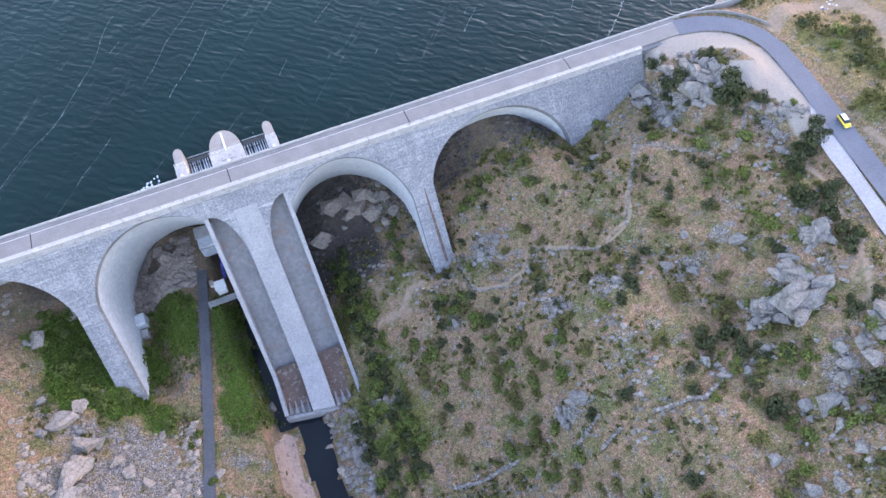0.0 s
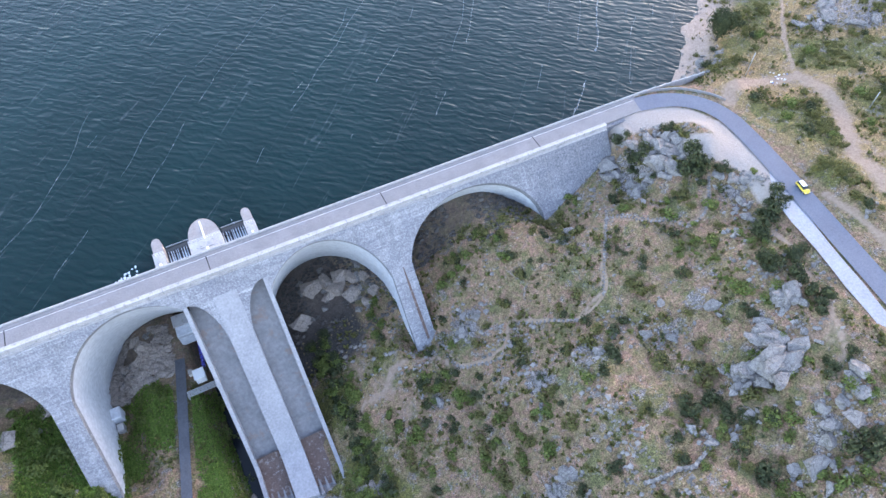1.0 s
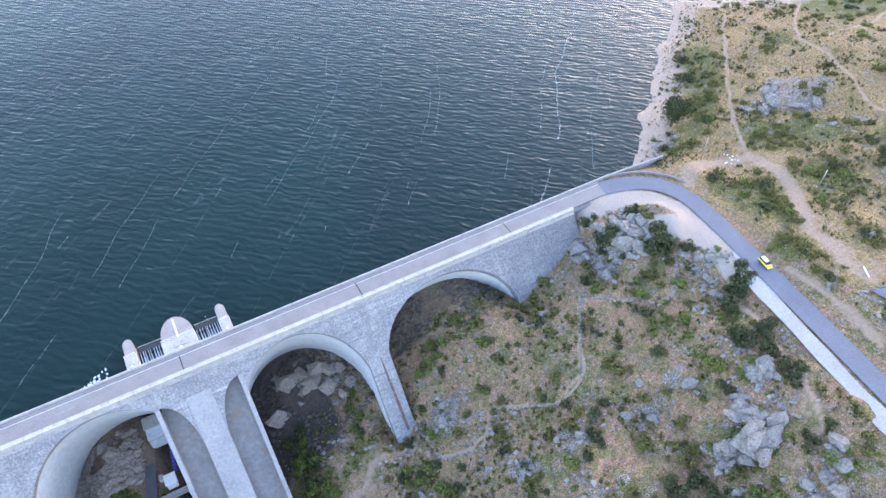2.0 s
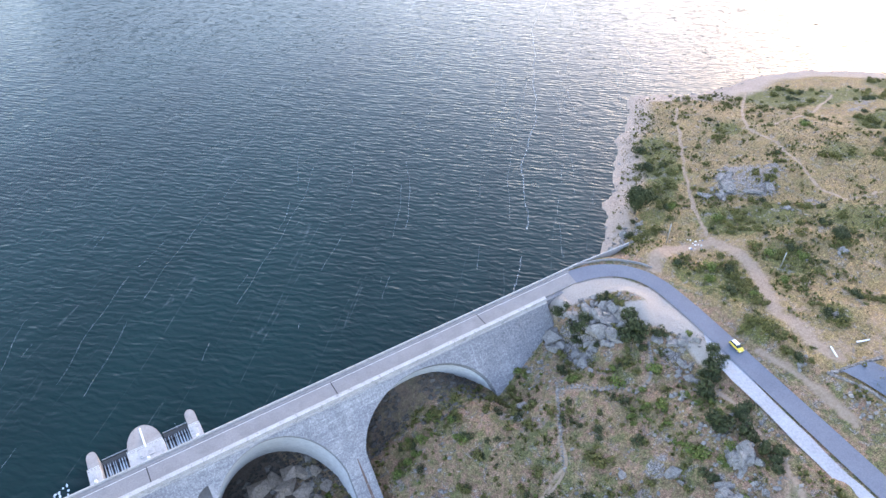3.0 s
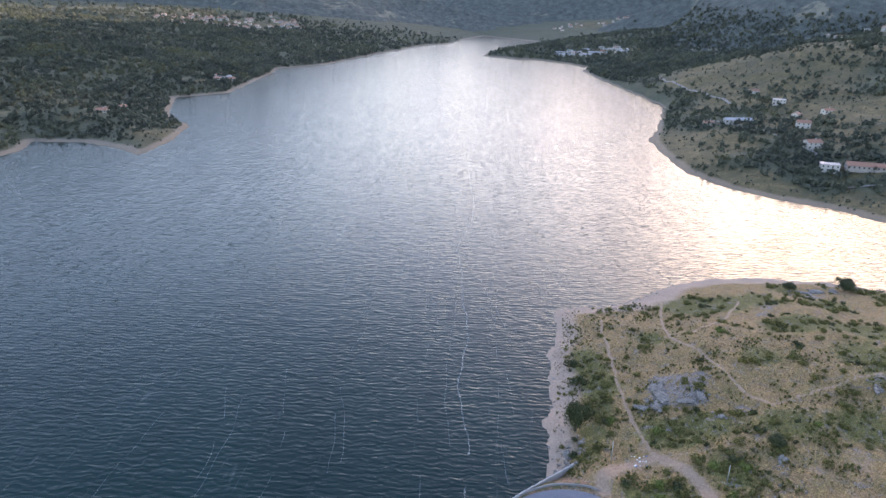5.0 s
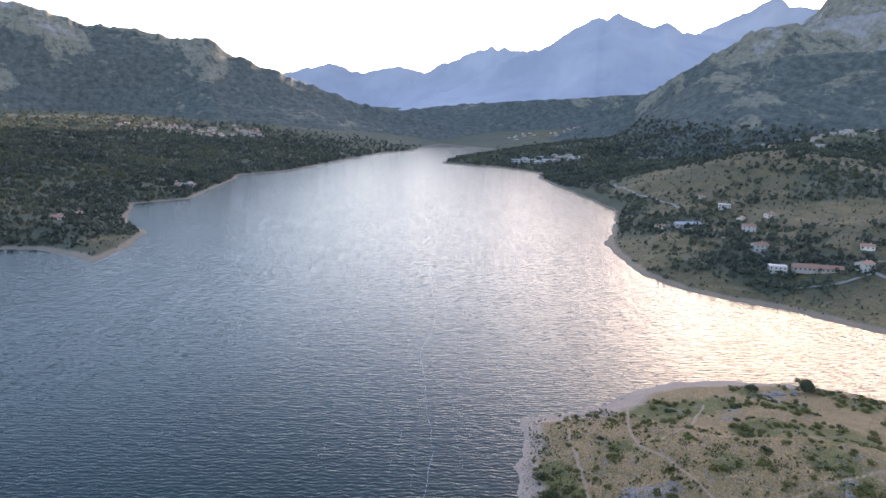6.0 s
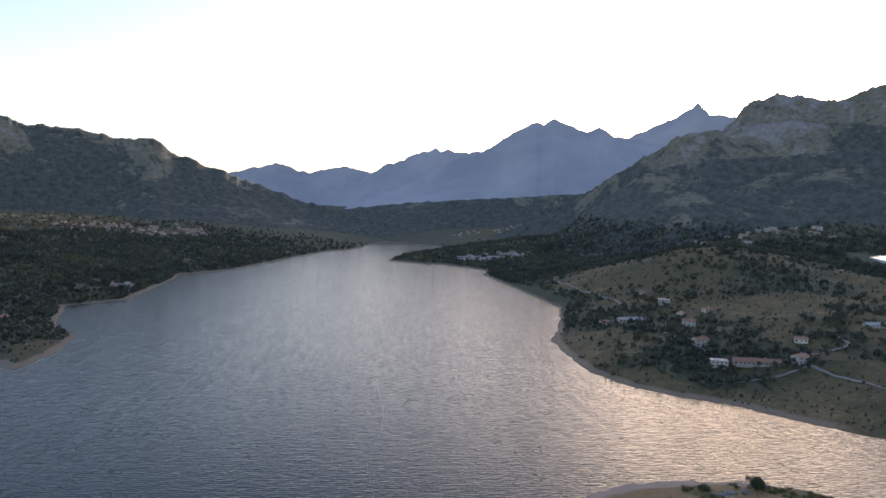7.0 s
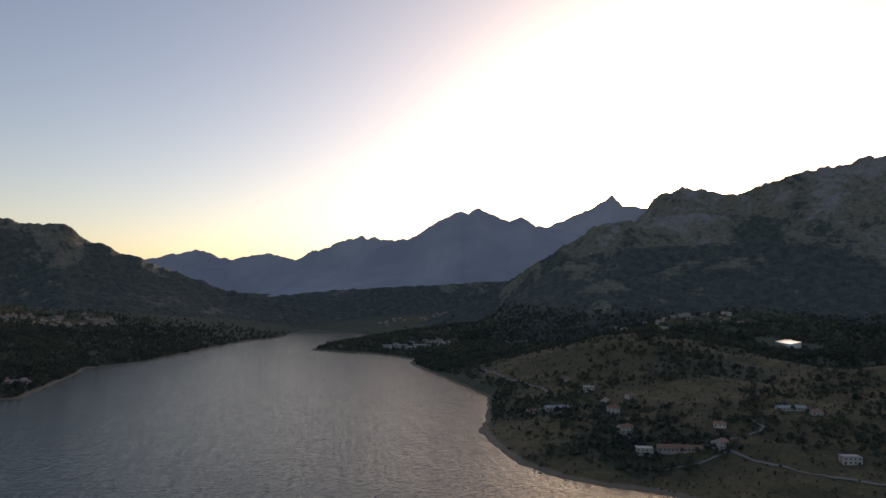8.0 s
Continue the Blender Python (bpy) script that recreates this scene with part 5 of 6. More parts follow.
CRAGS = [(64.0, -12.0, 4.2), (62.3, -14.8, 2.8), (74.7, -13.0, 3.2), (75.0, -17.5, 4.4), (71.4, -21.7, 4.2), (73.5, -25.7, 3.8), (75.8, -21.0, 4.0), (68.4, -23.7, 2.6), (65.3, -20.4, 2.2), (63.9, -25.0, 2.6), (69.7, -12.5, 3.4), (68.3, -21.5, 2.0), (79.7, -18.4, 2.4), (81.1, -33.7, 2.2), (83.4, -37.0, 2.4), (85.7, -38.4, 2.0), (80.9, -38.2, 2.0), (81.6, -43.0, 2.4), (79.7, -47.2, 2.2), (73.6, -50.3, 2.0), (88.8, -40.6, 1.6), (42.9, -25.1, 2.1), (39.6, -27.9, 1.5), (11.2, -31.8, 2.4), (6.4, -33.5, 2.4), (2.8, -29.9, 1.8), (8.5, -30, 1.8), (-29.6, -55.1, 2.2), (-40.8, -63.3, 2.4), (14.9, -57.3, 2.0), (-40.5, -72.9, 2.6), (-39.9, -66.5, 1.8), (160.6, -17.2, 1.8), (151.3, -41.7, 2.0), (123, -57, 1.2), (101.2, -62, 1.5), (120, 10, 1.6), (117, 7.5, 1.4)]
SLABS = [(-100.8, -46.7, 5.5), (-102.7, -52.8, 5.5), (-98.2, -40.3, 4.6), (-101.9, -33.7, 4.3), (-83.0, -43.1, 1.8), (-74.1, -67.0, 2.2), (-93.0, -46.4, 2.7), (-98.1, -31.0, 3.2), (-91.2, -49.7, 2.2), (-94, -55, 3.0), (-97, -60, 3.5), (-88, -53, 2.0), (-30, -3, 4.0), (-24, 6, 4.5), (-15, 4, 5.0), (-12, 2, 4.2), (-17, 1, 4.6), (-19, 5, 4.4), (-14, -3, 3.6), (-9, 0, 4.0), (-8, -6, 2.6), (-11, -8, 2.4), (-20, 0, 3.4), (-77, -1, 2.6), (-73, 8, 3.0), (-79, 6, 3.2), (-69, 13, 2.6), (-82, 2, 2.4), (-75, 11, 2.2), (-104, -12, 4), (-96, -4, 4.5), (-47, -58, 2.0), (-46, -66, 2.6), (-57.5, -24, 1.6), (-58.0, -30, 1.9), (-57.6, -36, 1.6), (-58.2, -42, 1.8)]
rng = random.Random(4)


PALE_MESHES = [m.copy() for m in ROCK_MESHES]
for m in PALE_MESHES:
    m.materials.clear()
    m.materials.append(PALE_ROCK)


def boulder(x, y, r, label, group, meshes=ROCK_MESHES):
    ob = new("boulder", rng.choice(meshes))
    s = r * rng.uniform(0.85, 1.05)
    ob.matrix_world = Matrix.Translation((x, y, ground_at(x, y) + s * 0.12)) @ Euler((rng.uniform(-.25, .25), rng.uniform(-.25, .25), rng.uniform(0, 6.3))).to_matrix().to_4x4() @ Matrix.Diagonal((s, s * rng.uniform(0.6, 0.85), s * rng.uniform(0.6, 0.85), 1))
    tagged(ob, label, "rock", group)


LOOSE = []


def loose(x, y, r, count, wide, low, high):
    for k in range(count):
        LOOSE.append((x + rng.gauss(0, r * wide), y + rng.gauss(0, r * wide), r * rng.uniform(low, high)))


for x, y, r in GREAT:
    ob = new("outcrop")
    for me in rng.choice(LEDGES):
        new("block", me).parent = ob
    ob.matrix_world = Matrix.Translation((x, y, ground_at(x, y) + r * 0.05)) @ Euler((rng.uniform(-.2, .2), rng.uniform(-.2, .2), rng.uniform(0, 6.3))).to_matrix().to_4x4() @ Matrix.Diagonal((r, r * rng.uniform(0.7, 0.9), r * (rng.uniform(0.6, 0.8) if x < 100 else 0.42), 1))
    tagged(ob, "huge layered grey granite outcrop with cracked ledges", "rock", "granite outcrops")
    loose(x, y, r, 5, 0.8, 0.1, 0.3)
for x, y, r in BOULDERS:
    boulder(x, y, r, "weathered grey granite boulder on the dry hillside", "hillside boulders")
    loose(x, y, r, 4, 0.8, 0.15, 0.45)
for x, y, r in CRAGS:
    boulder(x, y, r, "cracked grey granite crag among bushes", "granite crags")
    loose(x, y, r, 7, 0.8, 0.2, 0.6)
for x, y, r in SLABS:
    boulder(x, y, r, "pale granite slab in the gorge", "gorge slabs", PALE_MESHES)
    loose(x, y, r, 3, 0.7, 0.2, 0.5)
ROUGH = [rock_mesh(80 + s, 1) for s in range(6)]
ROUGH = [(np.array([v.co[:] for v in m.vertices]), np.array([p.vertices[:] for p in m.polygons])) for m in ROUGH]
verts, faces, count = [], [], 0
for x, y, r in LOOSE:
    v, f = ROUGH[int(rng.random() * 6)]
    turn = np.array((Euler((rng.uniform(-.5, .5), rng.uniform(-.5, .5), rng.uniform(0, 6.3))).to_matrix() @ Matrix.Diagonal((r, r * rng.uniform(.6, .95), r * rng.uniform(.6, 1)))))
    verts.append(v @ turn.T + np.array([x, y, ground_at(x, y) + r * 0.1]))
    faces.append(f + count)
    count += len(v)
tagged(new("loose_rocks", mesh_of("loose_rocks", np.concatenate(verts).tolist(), np.concatenate(faces).tolist(), ROCK)), "broken grey granite rocks round the boulders and crags", "rocks", kind="stuff")


# ---- bushes and trees ----
def foliage(seed, leaves, size, lumps, flat=0.7):
    """Leaf clumps spread over several lobes, open at the edges."""
    rng = random.Random(seed)
    verts, faces = [], []
    lobes = []
    for k in range(lumps):
        a = rng.uniform(0, 6.28)
        d = rng.uniform(0.1, 0.62)
        lobes.append((d * math.cos(a), d * math.sin(a), rng.uniform(0.12, 0.6) * flat, rng.uniform(0.26, 0.5)))
    for k in range(leaves):
        lx, ly, lz, lr = rng.choice(lobes)
        n = Vector((rng.gauss(0, 1), rng.gauss(0, 1), rng.gauss(0.25, 0.9))).normalized()
        c = Vector((lx, ly, lz)) + n * lr * rng.uniform(0.7, 1.12)
        if c.z < 0.0:
            c.z *= 0.2
        u = n.cross(Vector((rng.gauss(0, 1), rng.gauss(0, 1), rng.gauss(0, 1)))).normalized()
        w = n.cross(u)
        n2 = (n + Vector((rng.gauss(0, .5), rng.gauss(0, .5), rng.gauss(0, .5)))).normalized()
        s = size * rng.uniform(0.6, 1.4)
        base = len(verts)
        verts += [tuple(c - u * s), tuple(c - w * s * 0.7 + n2 * s * 0.3), tuple(c + u * s), tuple(c + w * s * 0.7 + n2 * s * 0.2)]
        faces += [(base, base + 1, base + 2), (base, base + 2, base + 3)]
    return verts, faces


def bush_mesh(seed, material, leaves=520, size=0.085, lumps=9, flat=0.7):
    v, f = foliage(seed, leaves, size, lumps, flat)
    return mesh_of("bush", v, f, material)


def brush(name, label, material, places, seed):
    """Many small bushes of one kind as one mass."""
    shapes = [foliage(seed + k, 330, 0.095, 9, 0.7) for k in range(4)]
    faces = np.array(shapes[0][1])
    shapes = np.array([s[0] for s in shapes])
    r = np.random.RandomState(seed)
    x, y, s = np.array(places).T
    v = shapes[r.randint(0, 4, len(x))]
    a = r.uniform(0, 6.28, len(x))
    c, q = (np.cos(a) * s)[:, None], (np.sin(a) * s)[:, None]
    wide = r.uniform(0.7, 1.1, (len(x), 1))
    v = np.stack([x[:, None] + v[:, :, 0] * c - v[:, :, 1] * q * wide, y[:, None] + v[:, :, 0] * q + v[:, :, 1] * c * wide, level(x, y)[:, None] + v[:, :, 2] * s[:, None] * 0.85], 2)
    f = faces[None] + (np.arange(len(x)) * v.shape[1])[:, None, None]
    tagged(new(name, fast_mesh(name, v.reshape(-1, 3), f.reshape(-1, 3), material)), label, "bushes", kind="stuff")


BUSHES = {"dark": [bush_mesh(s, LEAF_DARK) for s in range(4)], "olive": [bush_mesh(10 + s, LEAF_OLIVE, 560, 0.08, 11, 0.5) for s in range(4)], "green": [bush_mesh(20 + s, LEAF_GREEN) for s in range(3)]}
BUSH_LABEL = {"dark": "dense dark evergreen bush on the dry slope", "olive": "low olive-green broom bush in dry grass", "green": "fresh green bush in a damp hollow"}
brng = random.Random(9)


def bush(kind, x, y, r, tall=1.0, base=None):
    ob = new("bush", brng.choice(BUSHES[kind]))
    ob.matrix_world = Matrix.Translation((x, y, (ground_at(x, y) if base is None else base) - 0.05 * r)) @ Matrix.Rotation(brng.uniform(0, 6.3), 4, "Z") @ Matrix.Diagonal((r, r * brng.uniform(0.75, 1), r * tall * brng.uniform(0.8, 1.1), 1))
    tagged(ob, BUSH_LABEL[kind], "bush", kind + " bushes")


EVERGREEN = [(68.6, -16.0, 4.2), (70.6, -16.5, 3.2), (79.5, -25.0, 4.4), (76.4, -29.0, 4.6), (79.2, -28.2, 4.4), (68.8, -8.3, 3.2), (57.8, -23.1, 2.6), (80.0, -13.4, 2.8), (88.1, -46.3, 3.2), (85.5, -49.6, 3.8), (82.4, -50.2, 3.6), (78.0, -53.7, 4.0), (72.5, -60.0, 3.8), (73.2, -63.5, 3.8), (78.4, -63.3, 3.4), (75.5, -67.7, 3.4), (80.4, -62.5, 2.8), (74.7, -73.2, 3.6), (72.9, -76.2, 2.8), (61.2, -68.8, 2.4), (64.4, -88.5, 3.0), (31.9, -60.2, 2.8), (27.0, -64.1, 2.6), (37.8, -80.2, 3.2), (42.4, -80.8, 3.2), (42.8, -84.8, 3.2), (45.5, -88.4, 2.8), (41.8, -97.6, 3.8), (49.9, -90.2, 2.4), (16.8, -82.7, 2.6), (58.2, -104.0, 4.6), (61.5, -102.5, 3.4), (70.6, -87.4, 2.2), (31.0, -84.5, 2.0), (-8.6, -39.3, 2.0), (-37.1, -61.4, 3.0), (-38.9, -66.4, 2.6), (9.7, -82.8, 2.2), (-16.3, -64.3, 1.8)]
MIXED = [(82.0, -18.8, 2.4), (69.6, -32.4, 1.8), (63.8, -35.1, 1.6), (72.6, -45.8, 1.8), (39.3, -68.1, 3.2), (47.3, -75.3, 2.6), (49.8, -69.2, 2.6), (28.9, -75.9, 2.2), (29.2, -87.7, 2.0), (-3.8, -81.9, 2.6), (-10.8, -81.5, 2.0), (7.4, -67.6, 2.6), (-1.6, -69.8, 2.6), (-28.5, -72.2, 2.2), (-24.3, -57.0, 1.8), (25.1, -29.7, 2.6), (12.2, -36.1, 1.8), (18.4, -33.7, 2.6), (16.8, -45.0, 2.2), (3.3, -58.3, 2.0), (23.7, -54.5, 2.2), (14.3, -14.6, 3.2), (26.6, -17.4, 3.0), (23.4, -12.5, 2.5), (57.5, -53.3, 2.0), (21.6, -92.6, 2.0), (37.3, -94.0, 1.8)]
FRESH = [(89.1, -38.0, 1.6), (49.6, -95.1, 1.8), (31.8, -92.0, 1.8), (64.5, -92.7, 2.6), (-1.2, -48.1, 3.4), (1, -50, 2.4), (-13.5, -19.8, 2.4), (-24.8, -31.6, 2.8), (-29.0, -19.7, 3.2), (-17.0, -28.4, 1.6), (-9.5, -9.0, 2.4), (-12.0, -13.0, 2.6), (-10.5, -17.0, 2.2), (38.4, -110.5, 2.6), (7.8, -18.6, 2.4), (-99.6, -21.0, 3.8), (-94.8, -28.5, 3.2), (-88.9, -31.3, 3.0), (-84.9, -35.6, 2.5), (-95.5, -17.5, 4.0), (-75.3, -45.4, 2.0), (-87.1, -59.6, 2.6), (-74.4, -57.8, 1.8), (-73.2, -63.0, 1.9), (-77.2, -47.4, 1.5), (-29.3, -45.5, 2.5), (-29.6, -49.9, 2.7), (-26.4, -44.4, 2.4), (-30.3, -51.6, 2.2), (57.2, -28.2, 2.3), (-37.2, -72.7, 3.0), (-36.3, -77.5, 2.6), (-33.5, -66, 2.6)]
HEADLAND_BUSHES = [(110, -15, 2.4), (115.5, -14.2, 2.2), (117.2, -21.9, 3.0), (119.7, -26.1, 3.0), (117.8, -33.1, 3.2), (114.2, -38.8, 2.8), (111.9, -25.5, 2.6), (111.3, -33.9, 2.6), (105.6, -45.0, 2.8), (105.3, -49.0, 3.2), (105.2, -53.6, 2.6), (102.9, -45.6, 2.6), (102.5, -57.1, 2.4), (102.8, -60.9, 2.4), (170.2, 3.3, 2.8), (170.8, -1.8, 2.4), (154.9, -40.2, 4.0), (122.2, -55.3, 2.4), (122.3, -58.9, 2.2), (136.5, -55.4, 2.6), (138.8, -58.9, 2.8), (211.3, -17.3, 4.0), (200.8, -29.6, 2.6), (173.2, -42.2, 2.0), (167.2, -31.3, 2.8), (159.6, -30.2, 2.6), (140.5, -6.0, 3.0), (145.1, -10.6, 3.0), (142.9, -19.3, 2.8), (136.3, -14.1, 2.4), (134.7, -29.4, 2.8), (141.3, -32.2, 3.0), (139.7, -36.3, 2.6), (131.1, -42.6, 2.4), (126.6, -39.3, 2.4), (156.8, 44.8, 4.4), (148.5, 34.6, 4.0), (154.9, 30.9, 2.6), (146.8, 20.8, 2.8), (135.1, 13.9, 3.2), (135.6, 9.8, 2.6), (113.0, 6.8, 2.6), (121.4, 3.8, 3.2), (117.1, 3.8, 2.6), (185.8, 31.1, 3.2), (215.3, 14.6, 3.0), (187.6, 7.0, 2.2), (195.6, 44.3, 2.0), (222.0, -13.8, 3.0)]
for x, y, r in EVERGREEN:
    bush("dark", x, y, r, 1.1)
    bush("dark", x + brng.gauss(0, r * 0.5), y + brng.gauss(0, r * 0.5), r * 0.6, 1.0)
for x, y, r in MIXED:
    bush("olive", x, y, r)
    bush("dark", x + brng.gauss(0, r * 0.4), y + brng.gauss(0, r * 0.4), r * 0.5)
for x, y, r in FRESH:
    bush("green", x, y, r)
for x, y, r in HEADLAND_BUSHES:
    kind = ("olive", "green", "dark", "olive")[int(brng.random() * 4)]
    bush(kind, x, y, r, 0.9)
    for k in range(2):
        bush("olive", x + brng.gauss(0, r * 0.8), y + brng.gauss(0, r * 0.8), r * brng.uniform(0.4, 0.7), 0.8)
def spots(count, x0, x1, y0, y1, scale, seed, limit, low, high, ok):
    """Places for small bushes, in drifts."""
    r = np.random.RandomState(seed + 70)
    x, y = r.uniform(x0, x1, count * 30), r.uniform(y0, y1, count * 30)
    k = (vnoise(x / scale, y / scale, seed) > limit)
    x, y = x[k], y[k]
    k = ok(x, y)
    x, y = x[k][:count], y[k][:count]
    return np.stack([x, y, low + (high - low) * r.uniform(0, 1, len(x)) ** 2], 1)


def off_road(x, y):
    c = cover_of(x, y)
    near = np.full(x.shape, 1e9)
    for a, b, _ in ROAD_LINE[::3]:
        near = np.minimum(near, (x - a) ** 2 + (y - b) ** 2)
    return (near > 121) & ~((x > 84) & (y > -75) & (y < -20) & (x < 92)) & (np.maximum(c["bare"], c["gravel"]) < 0.4)


off_lane = lambda x, y: (cover_of(x, y)["lush"] > 0.22) & (np.abs(x - np.interp(y, [-84, -61.5, -37.5, -22, 0], [-80.5, -76, -71.2, -68.4, -64.5])) > 4)
dry = lambda x, y: (shore(x, y) > 7) & off_road(x, y)
thick = lambda x, y: dry(x, y) & (cover_of(x, y)["lush"] > 0.3)
beside_chute = lambda x, y: (x > -31.0) | (y < -50)
brush("low_bushes", "small olive bushes dotted over the hillside", LEAF_OLIVE, spots(340, -20, 92, -122, -12, 13, 33, -0.05, 0.7, 3.0, off_road), 101)
brush("low_bushes", "small fresh green bushes on the hillside", LEAF_GREEN, spots(260, -20, 80, -122, -12, 17, 36, 0.0, 0.7, 3.0, off_road), 111)
brush("low_bushes", "small dark bushes on the hillside", LEAF_DARK, spots(150, -20, 92, -122, -12, 15, 38, 0.05, 0.6, 2.6, off_road), 121)
brush("low_bushes", "low olive broom over the headland", LEAF_OLIVE, spots(640, 104, 365, -120, 80, 16, 3, -0.08, 0.6, 2.6, dry), 131)
brush("low_bushes", "green and olive thickets on the headland", LEAF_OLIVE, spots(280, 104, 365, -120, 80, 16, 4, -0.4, 0.8, 3.4, thick), 135)
brush("low_bushes", "dark thickets on the headland", LEAF_DARK, spots(110, 104, 365, -120, 80, 16, 5, -0.4, 0.7, 2.6, thick), 137)
brush("low_bushes", "dark low bushes over the headland", LEAF_DARK, spots(130, 104, 365, -120, 80, 16, 3, 0.05, 0.5, 1.6, dry), 141)
brush("low_bushes", "green bushes on the gorge side", LEAF_GREEN, spots(120, -108, -57, -60, -4, 13, 35, -0.2, 0.8, 3.2, off_lane), 151)
brush("low_bushes", "green bushes crowding the foot of the spillway", LEAF_GREEN, spots(95, -37, -24, -76, -12, 9, 37, -0.2, 1.0, 3.4, beside_chute), 161)
brush("low_bushes", "dark bushes along the gorge foot", LEAF_DARK, spots(85, -40, -25, -84, -8, 9, 39, -0.2, 1.0, 3.4, beside_chute), 171)


def tree(name, x, y, high, spread_r, material, seed, label):
    thing = tagged(new(name), label, "tree")
    thing.location = (x, y, ground_at(x, y))
    rng = random.Random(seed)
    bm = bmesh.new()

    def limb(a, b, r0, r1):
        a, b = Vector(a), Vector(b)
        q = (b - a).to_track_quat("Z", "Y").to_matrix()
        rings = []
        for k in range(5):
            c = a.lerp(b, k / 4) + Vector((rng.uniform(-.08, .08), rng.uniform(-.08, .08), 0)) * (k in (1, 2, 3))
            r = r0 + (r1 - r0) * k / 4
            rings.append([bm.verts.new(c + q @ Vector((r * math.cos(t), r * math.sin(t), 0))) for t in np.arange(7) * 2 * math.pi / 7])
        for u, w in zip(rings, rings[1:]):
            for i in range(7):
                bm.faces.new((u[i], u[(i + 1) % 7], w[(i + 1) % 7], w[i]))

    limb((0, 0, -0.4), (0.1, 0, high * 0.6), high * 0.035, high * 0.015)
    for k in range(6):
        a = k * 1.05 + rng.uniform(-.2, .2)
        limb((0.05, 0, high * rng.uniform(0.25, 0.5)), (spread_r * 0.6 * math.cos(a), spread_r * 0.6 * math.sin(a), high * rng.uniform(0.55, 0.85)), high * 0.014, 0.03)
    part("trunk", bm, BARK, thing, "", True)
    v, f = foliage(seed, 4200, 0.05, 22, 1.2)
    v = [(a * spread_r, b * spread_r, high * 0.22 + c * high * 0.62) for a, b, c in v]
    solid(v, f, material, "crown", thing)
    return thing


tree("tree", 123.8, 15.5, 13.5, 4.9, LEAF_DARK, 3, "dark rounded oak tree by the lake shore")
tree("tree", 128.5, 20.5, 5.0, 3.0, LEAF_DARK, 5, "smaller dark oak beside the shore tree")
tree("tree", 300, 23, 4.5, 4.0, LEAF_DARK, 6, "low dark bushy tree on the headland")
tree("tree", 155.5, -38, 4.5, 3.6, LEAF_DARK, 8, "small dark tree on the headland")
tree("tree", 324, 5, 8.0, 6.5, LEAF_DARK, 9, "dark bushy tree on the headland")


bm = bmesh.new()
for k in range(7):
    a, b = 82.1 + k * 3.7, 82.1 + (k + 1) * 3.7
    low = min(ground_at(a, 2.9), ground_at(b, 2.9)) - 0.5
    bmesh.ops.create_cube(bm, size=1, matrix=Matrix.Translation(((a + b) / 2, 2.9, (low + 5.68 - 0.22 * k) / 2)) @ Matrix.Diagonal((3.66, 0.42, 5.68 - 0.22 * k - low, 1)))
bmesh.ops.bevel(bm, geom=bm.edges, offset=0.05, segments=1, affect="EDGES")
for k, (x, y, r) in enumerate([(100.5, 4.6, 1.3), (103.2, 5.4, 1.7), (106.0, 4.2, 1.5), (108.4, 5.6, 2.1), (111.0, 7.4, 1.6), (112.6, 9.6, 1.9), (106.6, 7.6, 1.0), (110.0, 3.2, 1.3), (114.8, 6.2, 1.4), (115.4, 11.6, 1.2)]):
    boulder(x, y, r, "grey granite rock above the lake shore", "shore rocks")
shore_wall = new("shore_wall", mesh_of("shore_wall", [], []))
bm.to_mesh(shore_wall.data)
bm.free()
shore_wall.data.materials.append(PARAPET)
tagged(shore_wall, "low pale concrete wall running on from the dam to the shore rocks", "wall")


# ---- small cover: grass tufts, stones, green sward ----
def scatter(count, area, seed, keep):
    r = np.random.RandomState(seed)
    x, y = r.uniform(area[0], area[1], count), r.uniform(area[2], area[3], count)
    d = shore(x, y)
    ok = keep(x, y, d, r)
    return x[ok], y[ok], r


def clear_of_roads(x, y):
    near = np.full(x.shape, 1e9)
    for px, py, _ in ROAD_LINE[::2]:
        near = np.minimum(near, (x - px) ** 2 + (y - py) ** 2)
    lane = np.abs(x - np.interp(y, [-84, -61.5, -37.5, -22, 0], [-80.5, -76, -71.2, -68.4, -64.5]))
    c = cover_of(x, y)
    return (np.maximum(c["bare"], c["gravel"]) < 0.5) & (near > 9 ** 2) & ((lane > 2.4) | (y < -90) | (x > -50))


def land_side(x, y, d):
    return (d > 3) & ((y < -8) | (x > 70)) & clear_of_roads(x, y) & ~((x > -59) & (x < -40)) & (land(x, y) > -38)


def tufts(name, label, material, x, y, r, size, blades=4):
    n = len(x) * blades
    px, py, s = np.repeat(x, blades), np.repeat(y, blades), np.repeat(size * r.uniform(0.5, 1.5, len(x)), blades)
    pz = level(px, py)
    a, lean = r.uniform(0, 6.28, n), r.uniform(0.2, 0.9, n)
    c, q = np.cos(a), np.sin(a)
    rows = [(px - q * s * 0.3, py + c * s * 0.3, pz - 0.03), (px + q * s * 0.3, py - c * s * 0.3, pz - 0.03), (px + c * s * lean + q * s * 0.16, py + q * s * lean - c * s * 0.16, pz + s * 0.6), (px + c * s * lean - q * s * 0.16, py + q * s * lean + c * s * 0.16, pz + s * 0.62)]
    v = np.stack([np.stack(k, 1) for k in rows], 1).reshape(-1, 3)
    return tagged(new(name, fast_mesh(name, v, np.arange(len(v)).reshape(-1, 4), material)), label, "grass", kind="stuff")


